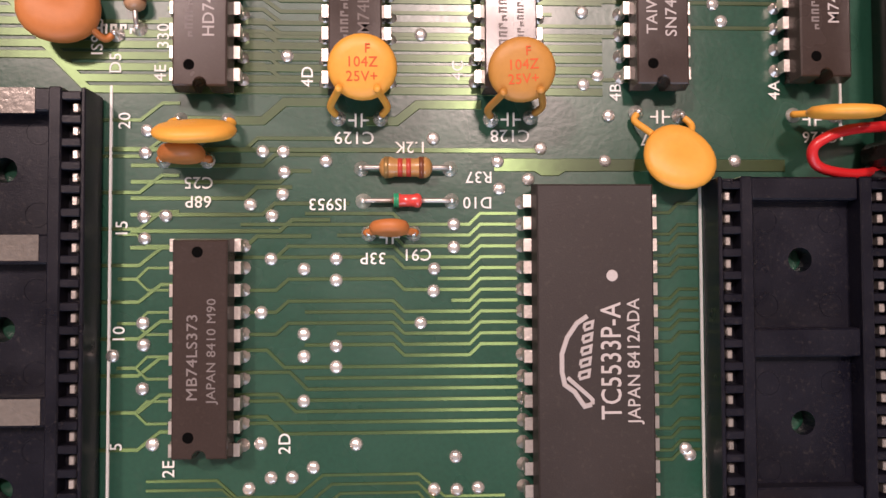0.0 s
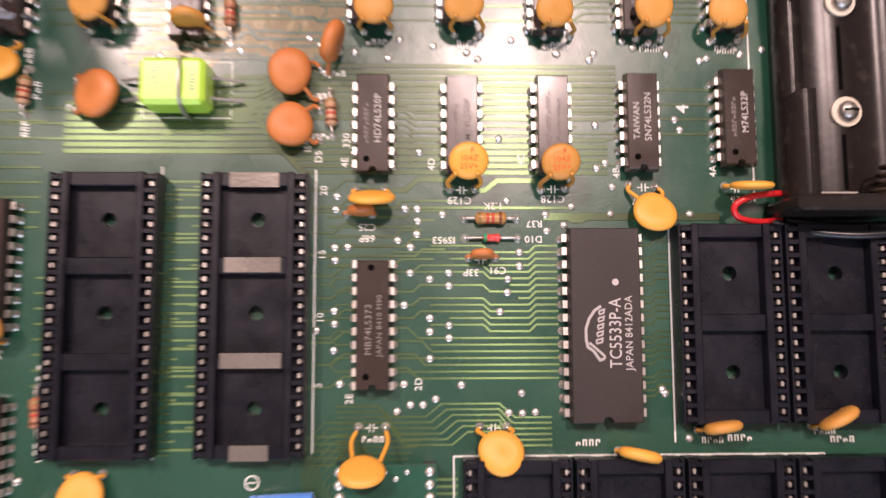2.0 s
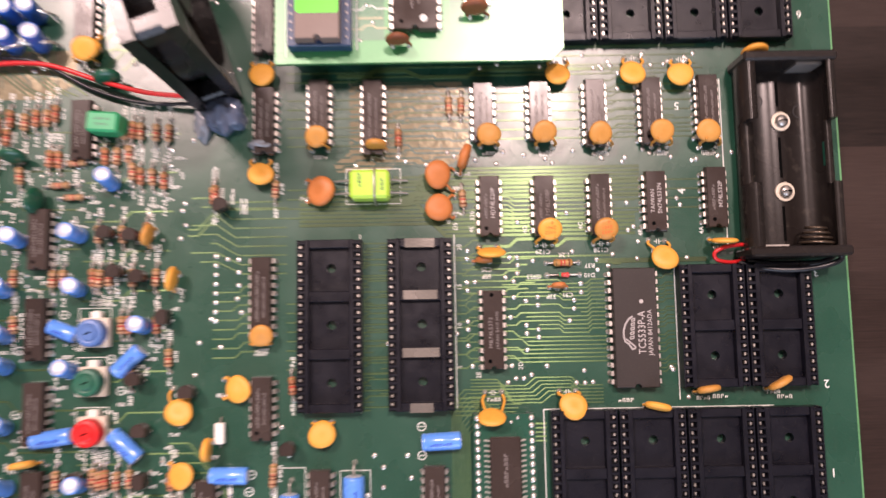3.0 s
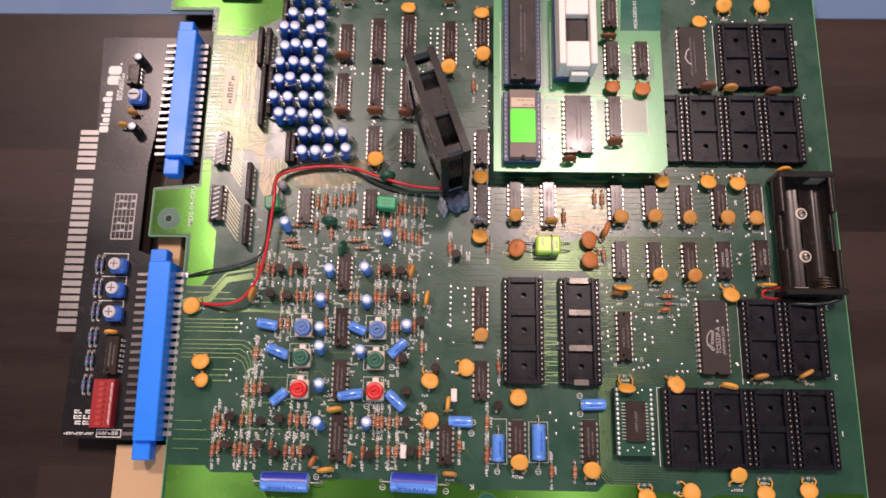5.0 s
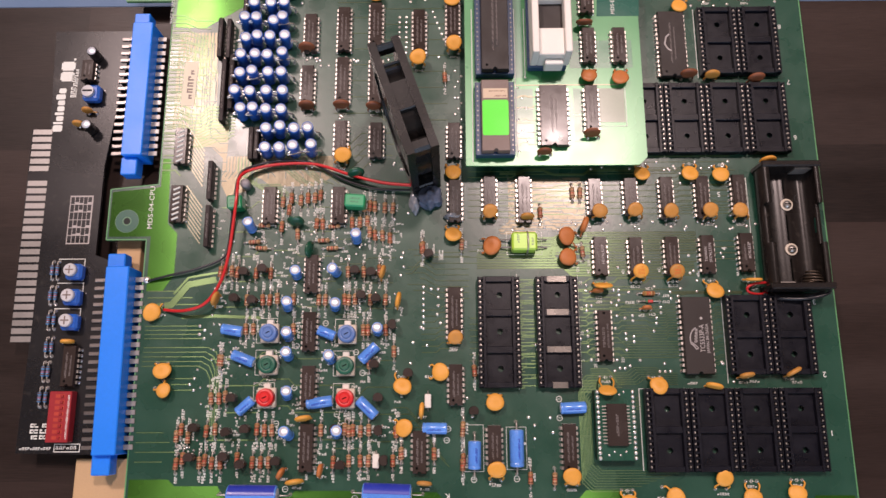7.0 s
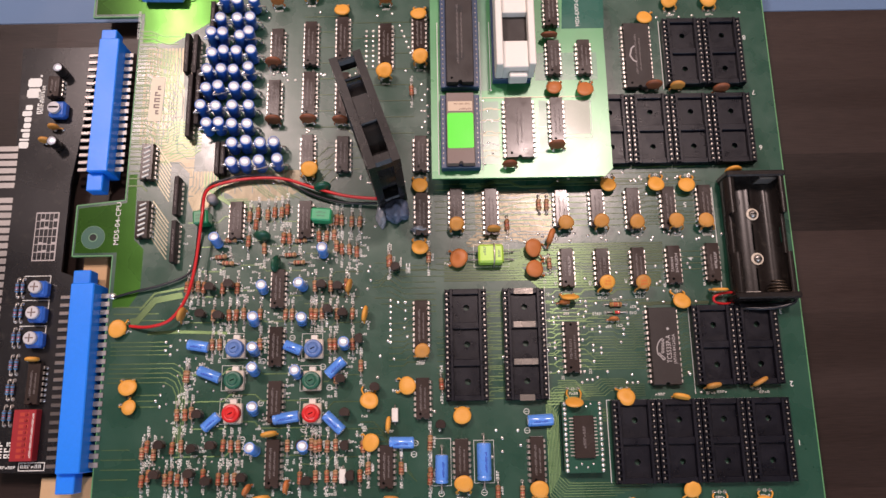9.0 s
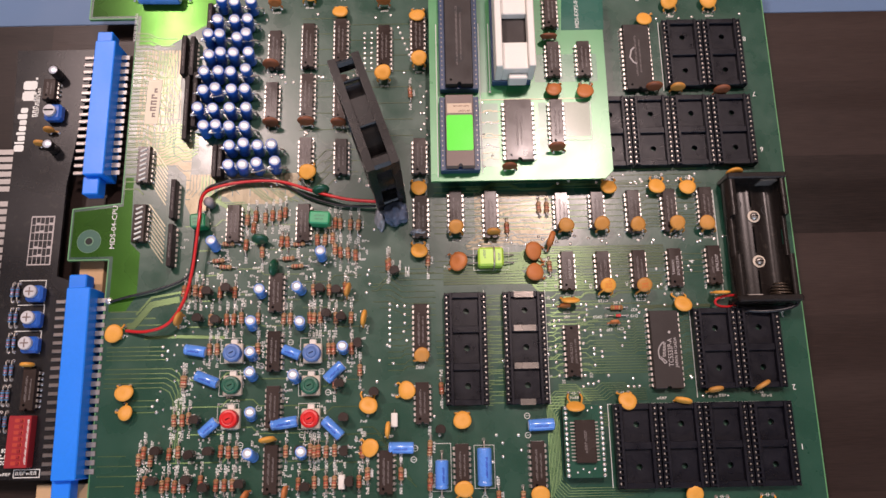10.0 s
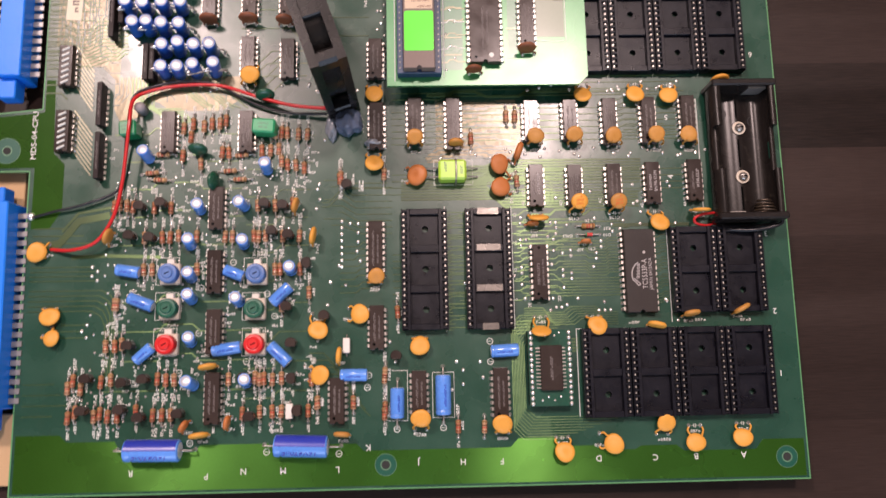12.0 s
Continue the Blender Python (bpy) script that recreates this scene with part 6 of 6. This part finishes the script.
for pts in ([(dx0 + 12, dy0 + 42), (dx1 - 12, dy0 + 42)], [(dx0 + 25, dy0 + 30), (dx0 + 33, dy0 + 30), (dx0 + 34, dy0 + 31)], [(dx0 + 25, dy0 + 22), (dx0 + 33, dy0 + 22)], [(dx0 + 25, dy0 + 14), (dx0 + 33, dy0 + 14)], [(dx0 + 26, dy0 + 36), (dx0 + 33, dy0 + 36)], [(dx0 + 53, dy0 + 26), (dx0 + 57, dy0 + 26)]):
    part("track", strip(bmesh.new(), pts, 0.6, 1.6, 1.69), BARETRACK, db)
for k in range(5):
    yy = dy0 + 10.5 + 6.2 * k
    part("track", strip(bmesh.new(), [(dx0 + 23.0, yy), (dx0 + 26.5, yy), (dx0 + 27.6, yy + 1.2), (dx0 + 30.0, yy + 1.2), (dx0 + 31.0, yy + 0.3), (dx0 + 34.5, yy + 0.3)], 0.5, 1.6, 1.7), SILK if k % 2 else BARETRACK, db)
for k in range(8):
    part("via", dome_mesh(0.6, 0.3), SOLDER, db, at=at(dx0 + 26 + (k * 5 % 3) * 2.0, dy0 + 7 + 5.6 * k, 1.6))
for pts in ([(dx0 + 3.5, dy0 + 84), (dx0 + 3.5, dy0 + 2)], [(dx0 + 25.0, dy0 + 84), (dx0 + 25.0, dy0 + 4)], [(dx0 + 30, dy0 + 84), (dx0 + 30, dy0 + 46)], [(dx1 - 9, dy0 + 40), (dx1 - 9, dy0 + 20), (dx1 - 22, dy0 + 20)]):
    part("silkscreen_line", strip(bmesh.new(), pts, 0.4, 1.6, 1.69), SILK, db)
# masked square, its pale colour painted in for the glare on it
part("copper_area", slab([(dx1 - 30, dy0 + 22), (dx1 - 9.5, dy0 + 22), (dx1 - 9.5, dy0 + 40), (dx1 - 30, dy0 + 40)], 1.6, 1.66), material("glare_pale_square", (0.20, 0.25, 0.17), 0.36, vary=0.1, scale=150, bump=0.12, spec=0.8, coat=0.4), db)
for qx0, qy0, qx1, qy1 in ((22.6, 7, 33.5, 40), (24.0, 46, 29.0, 98), (4.6, 3, 5.9, 98), (52.5, 51, 84.0, 66), (53.5, 12, 57.5, 40)):
    part("mask_area", slab([(dx0 + qx0, dy0 + qy0), (dx0 + qx1, dy0 + qy0), (dx0 + qx1, dy0 + qy1), (dx0 + qx0, dy0 + qy1)], 1.6, 1.64), DBDULL, db)
part("dark_area", slab([(-15.9, 188.2), (5.7, 188.2), (6.4, 207.9), (-14.8, 208.0)], 1.6, 1.65), DBTEAL, db)
tx, ty = -7.5, 197.7
writing("MDS-EXP2-01", tx, ty, 1.68, 2.0, SILK, db, 90, "silkscreen_text")
for sx in (dx0 + 5, dx1 - 5):
    for sy in (dy0 + 6, dy0 + 84):
        part("standoff", lathe(bmesh.new(), [(2.2, -DZ + 1.6), (2.2, 0)], Matrix.Translation((sx, sy, 0)), 12), STEEL, db)

CONTACTROW = cached("rowpin", lambda: mesh_of("socket_pin", box(bmesh.new(), -0.35, -0.4, 0, 0.35, 0.4, 0.75, 0.1), LUG))


def daughter_socket(x, y, pins, label):
    n = pins // 2
    o = thing("chip_socket", label, "chip socket", x, y, DZ, 0, "blue chip sockets")
    part("frame", box(bmesh.new(), -9.6, -n * 1.27 - 1.2, 0.2, 9.6, n * 1.27 + 1.2, 5.0, 0.3), BLUESOCKET, o)
    for i in range(n):
        for s in (-1, 1):
            part("socket_pin", CONTACTROW, LUG, o, at=at(s * 8.4, (i - (n - 1) / 2) * 2.54, 4.6))
    return o


bx, by = -68.5, 181.0
daughter_socket(bx, by, 40, "dark blue socket holding the long black chip")
cpu = dip_chip(bx, by, 40, 15.24, 0, EPOXY_T, "long matt dark grey processor chip in a blue socket", z=DZ + 4.0, top=5.0, short=True, name="processor_chip", group="daughter board chips")
for yy in (-12, 14):
    part("ejector_mark", lathe(bmesh.new(), [(2.3, 0), (2.3, 0.012)], seg=20), material("dull_epoxy_mark", (0.02, 0.018, 0.018), 0.7), cpu, at=at(0, yy, 5.0))
ex, ey = -68.9, 131.3
daughter_socket(ex, ey, 28, "dark blue socket holding the stickered chip")
eprom = dip_chip(ex, ey, 28, 15.24, 0, CERDIP, "grey-brown ceramic memory chip with a bright green sticker", z=DZ + 4.0, top=5.2, short=True, marks="", dimple=False, name="memory_chip", group="daughter board chips")
part("green_sticker", slab([(sx * 5.3 + 1.0 * math.cos(radians(a0 + 30 * k)), -1.45 + sy * 8.05 + 1.0 * math.sin(radians(a0 + 30 * k))) for sx, sy, a0 in ((1, 1, 0), (-1, 1, 90), (-1, -1, 180), (1, -1, 270)) for k in range(4)], 5.2, 5.32), STICKER, eprom, "bright fluorescent green paper sticker")
part("paper_label", box(bmesh.new(), -5.9, 8.6, 5.2, 5.9, 13.6, 5.32), LABEL, eprom, "cream printed paper label")
bars(eprom, [(2.5, 9.6, 6, 0.9, 0), (1.0, 12.2, 8, 0.7, 0)], BANDBROWN, z=5.34)
wx, wy = -41.7, 179.6
daughter_socket(wx - 1.0, wy + 5, 40, "dark blue socket under the white carrier")
carrier = thing("chip_carrier", "white plastic carrier with a dark chip in its window", "chip carrier", wx, wy, DZ + 5.0)
bm = bmesh.new()
for x0, y0, x1, y1 in ((-9.5, -21, -6.2, 30), (6.2, -21, 9.5, 30), (-6.2, -21, 6.2, -7), (-6.2, 8, 6.2, 30)):
    box(bm, x0, y0, 0, x1, y1, 15 if abs(x0 + x1) > 6 else 12, 0.4)
part("shell", bm, WHITE, carrier)
part("chip", box(bmesh.new(), -6.1, -7, 2, 6.1, 8, 8, 0.3), EPOXY_T, carrier)
part("foot", box(bmesh.new(), -3, -24, 0, 6, -21.2, 8, 0.5), WHITE, carrier)
for x, y, n, row in ((-40.1, 133.1, 24, 15.24), (-21.4, 136.5, 18, 7.62), (-21.5, 197.3, 14, 7.62), (-21.4, 170.2, 14, 7.62), (-6.2, 170.2, 14, 7.62)):
    ic = dip_chip(x, y, n, row, z=DZ, label="dark grey-brown chip soldered to the bright green daughter board", group="daughter board chips")
    if row > 10:
        part("white_dot", lathe(bmesh.new(), [(1.1, 0), (1.0, 0.03)], seg=16), SILK, ic, at=at(2.6, -12.4, 4.4))
for pad, centre, cz, r in (((-22.1, 183.5), (-23.2, 182.3), 5, 4.2), ((-21.0, 158.5), (-22.0, 153.9), 4, 4.6), ((-5.4, 158.5), (-6.5, 153.2), 3.2, 5.0), ((-20.8, 122.5), (-22.1, 123.6), 5, 4.6), ((-44.7, 113.9), (-45.4, 114.1), 5, 4.4)):
    disc_cap(pad, centre, cz, r, RUST if cz < 4.5 else BROWN, base=DZ, standing=cz > 4.5)

# ---- black adapter board with edge fingers ----
BZ = -0.2
ad = thing("edge_adapter_board", "black adapter circuit board with tinned edge fingers and white legends", "circuit board", 0, 0, BZ)
a_pts = [(-298.9, 189.4), (-257.7, 189.4), (-266.2, 114.4), (-266.2, 68.3), (-250.4, 62.4), (-258.3, -26.9), (-294.5, -26.1), (-293.8, 25.3), (-303.3, 25.8), (-305.2, 134.3), (-296.0, 134.3)]
part("substrate", slab(a_pts, -1.6, 0), BLACKPCB, ad)
f0, f1 = (-302.6, 133.0), (-301.4, 27.0)
finger = cached("finger", lambda: mesh_of("edge_finger", box(bmesh.new(), -4.9, -1.35, 0.0, 4.9, 1.35, 0.06), GOLD))
for i in range(28):
    if i in (6,):
        continue
    t = i / 27
    part("edge_finger", finger, GOLD, ad, at=at(f0[0] + (f1[0] - f0[0]) * t + 3.0, f0[1] + (f1[1] - f0[1]) * t, 0.0))
def wordmark(x, y0, blocks, gap):
    """A printed mark as a row of plain rounded blocks (width, height)."""
    for w, h in blocks:
        bm = box(bmesh.new(), x - h, y0, 0.0, x, y0 + w, 0.03)
        bmesh.ops.bevel(bm, geom=[e for e in bm.edges if abs(e.verts[0].co.z - e.verts[1].co.z) > 0.01], offset=min(w, h) * 0.14, segments=2, affect="EDGES")
        part("brand_shape", bm, SILK, ad)
        y0 += w + gap


wordmark(-289.9, 133.2, ((3.6, 5.0), (1.1, 5.0), (2.7, 3.7), (1.5, 4.7), (2.8, 3.7), (2.7, 3.7), (2.8, 5.0), (2.8, 3.7)), 0.55)
wordmark(-286.6, 161.0, ((5.4, 7.2), (5.0, 7.2), (1.2, 1.2)), 0.7)
bars(ad, [(-285.2, 160.2, 16, 1.5, 90), (-286.5, 158.5, 13, 2.2, 90)], SILK, "legend", z=0.03)
gx0, gy0 = -275.8, 86.4
part("legend_panel", box(bmesh.new(), gx0 - 5.8, gy0 - 12.5, 0.0, gx0 + 5.8, gy0 + 12.5, 0.02), PRINT, ad, "white printed settings table")
for i in range(5):
    for j in range(6):
        part("legend_cell", box(bmesh.new(), gx0 - 5.35 + 2.15 * i, gy0 - 11.9 + 4.0 * j + (i * j % 3) * 0.5, 0.0, gx0 - 3.5 + 2.15 * i, gy0 - 8.25 + 4.0 * j, 0.03), BLACKPCB, ad)
bars(ad, [(-287.7, -15.8, 8, 2.2, 90), (-286.1, -15.8, 8, 2.2, 90), (-283.0, -15.8, 8, 2.2, 90), (-281.4, -15.8, 8, 2.2, 90), (-285.2, -24.0, 15, 1.3, 0), (-270.7, -23.6, 10, 1.6, 0)], SILK, "legend", z=0.03)
bx0, by0 = -276.5, -25.5
bx1, by1 = -264.6, -22.0
part("silkscreen_line", strip(bmesh.new(), [(bx0, by0), (bx1, by0), (bx1, by1), (bx0, by1), (bx0, by0)], 0.4, 0, 0.03), SILK, ad)
for (qx, qy) in ((-277.0, 60.8), (-276.6, 48.8), (-276.7, 36.2)):
    part("silkscreen_line", strip(bmesh.new(), [(qx + 6.0, qy - 5.5), (qx + 6.0, qy + 5.5), (qx - 7, qy + 5.5)], 0.4, 0, 0.03), SILK, ad)

DIAL = material("pale_dial", (0.50, 0.50, 0.52), 0.45, vary=0.15)
# darker colour for the shade in the dials' slots
SLOTGREY = material("dial_slot_shade", (0.16, 0.12, 0.11), 0.6)
for x, y in ((-275.7, 60.2), (-275.6, 47.8), (-275.4, 35.7)):
    o = thing("trim_pot", "blue square trimmer with a white slotted dial", "trimmer", x + 1.5, y - 1, BZ, 0, "blue trimmers on the adapter board")
    part("body", box(bmesh.new(), -3.6, -4.0, 0.2, 4.6, 3.8, 5.5, 1.2), DARKBLUE, o)
    part("dial", lathe(bmesh.new(), [(3.1, 5.5), (3.1, 7.0), (2.7, 7.4), (0.1, 7.4)], Matrix.Translation((-0.4, 0.5, 0)), 24), DIAL, o)
    part("slot", box(box(bmesh.new(), -2.4, 0.2, 7.4, 1.6, 0.8, 7.5), -0.7, -1.5, 7.4, -0.1, 2.5, 7.49), SLOTGREY, o)
tp = thing("trim_pot", "blue trimmer with a white round slotted dial and metal frame", "trimmer", -275.3, 152.5, BZ)
part("body", box(bmesh.new(), -3.6, -4.4, 0.2, 5.2, 4.2, 5.5, 1.2), DARKBLUE, tp)
part("dial", lathe(bmesh.new(), [(3.0, 5.5), (3.0, 7.2), (0.1, 7.4)], seg=24), DIAL, tp)
part("slot", box(bmesh.new(), -2.4, -0.4, 7.35, 2.4, 0.4, 7.5), RECESSDARK, tp)
for x, y in ((-274.9, 173.7), (-273.7, 133.6)):
    standing_can(x, y, 2.6, 8.5, GLOSSBLACK, (0.02, 0.02), "black electrolytic capacitor standing on the black adapter board", False, BZ)
dip_chip(-278.0, 165.4, 8, z=BZ, label="small eight-pin black chip on the adapter board", group="adapter board chips")
for x, y in ((-276.3, 143.5), (-280.3, 136.3)):
    disc_cap((x + 1.5, y - 0.5), (x, y), 3.4, 2.8, OCHRE, spacing=4, base=BZ, standing=True)
for x, y, n in ((-271.8, 13.9, 14),):
    dip_chip(x, y, n, z=BZ, label="black fourteen-pin chip on the black adapter board", group="adapter board chips")
disc_cap((-275.3, 25.4), (-273.0, 25.4), 5.0, 3.4, ORANGE, spacing=5, base=BZ, thick=2.0, standing=True)
for x, y in ((-286.2, 60.5), (-283.6, 60.5), (-285.8, 48.2), (-283.2, 48.2), (-285.3, 36.1), (-282.7, 36.2), (-285.0, 23.1), (-282.4, 23.2), (-285.1, 11.5), (-282.8, 11.5), (-285.4, -0.5), (-282.6, -0.5)):
    resistor(x, y, 90, 5.0, 0.95, 8.8, LIGHTBLUE, (BANDBROWN, BANDRED, BANDBROWN, BANDBROWN), label="light blue metal film resistor on the black adapter board", base=BZ)
sw = thing("switch_block", "red eight-way switch block on the black adapter board", "switch", -273.2, -9.5, BZ)
part("body", box(bmesh.new(), -5.2, -11.6, 0.2, 5.2, 11.6, 5.5, 0.3), REDSWITCH, sw)
for i in range(8):
    part("recess", box(bmesh.new(), -2.2, (i - 3.5) * 2.7 - 0.8, 5.45, 2.2, (i - 3.5) * 2.7 + 0.8, 5.53), BANDRED, sw)
    part("lever", box(bmesh.new(), 0.2, (i - 3.5) * 2.7 - 0.6, 5.4, 1.6, (i - 3.5) * 2.7 + 0.6, 6.2, 0.15), REDSWITCH, sw)
bars(sw, [(4.1, 0, 20, 0.9, 90)], SILK, z=5.52)

# ---- blue edge connectors ----
def edge_connector(top, bottom, halfw, label):
    x, y = (top[0] + bottom[0]) / 2, (top[1] + bottom[1]) / 2
    L = math.hypot(top[0] - bottom[0], top[1] - bottom[1])
    turn = math.degrees(math.atan2(top[1] - bottom[1], top[0] - bottom[0])) - 90
    o = thing("edge_connector", label, "connector", x, y, 0, turn, "blue edge connectors")
    bm = bmesh.new()
    box(bm, -halfw, -L / 2 + 9, -7, halfw, L / 2 - 7, 8.5, 0.5)
    part("body", bm, CONNBLUE, o)
    for s in (-1, 1):
        part("mounting_ear", box(bmesh.new(), -halfw - 1.0, min(s * (L / 2), s * (L / 2 - 9.2)), -3, halfw * 0.35, max(s * (L / 2), s * (L / 2 - 9.2)), 5, 0.5), CONNBLUE, o)
    n = int((L - 20) / 3.96)
    lug = cached("lug", lambda: mesh_of("solder_tail", box(box(bmesh.new(), 0, -0.95, 0.5, 4.2, 0.95, 1.2, 0.25), 3.6, -0.95, 0.0, 8.5, 0.95, 0.7, 0.25), LUG))
    for i in range(n):
        yy = (i - (n - 1) / 2) * 3.96
        part("solder_tail", lug, LUG, o, at=at(-halfw, yy, 0, 180))
        part("contact_finger", cached("cfinger", lambda: mesh_of("contact_finger", box(bmesh.new(), 0, -1.2, 0.02, 4.5, 1.2, 0.5, 0.15), GOLD)), GOLD, o, at=at(halfw, yy, 0))
    return o


edge_connector((-249.3, 196.8), (-249.4, 108.2), 5.2, "bright blue edge connector joining the boards, upper one")
edge_connector((-250.9, 67.9), (-249.4, -35.8), 5.6, "long bright blue edge connector joining the boards")
for i, (x, y) in enumerate(((-253.1, 74.4), (-255.2, -37.1))):
    o = thing("cardboard_piece", "tan cardboard packing piece under the board's edge", "cardboard", x, y, TABLE_Z)
    part("sheet", box(bmesh.new(), -14 if i else -6, -22, 0.0, 16 if i else 6, 8, 5.5, 0.3), CARD, o)
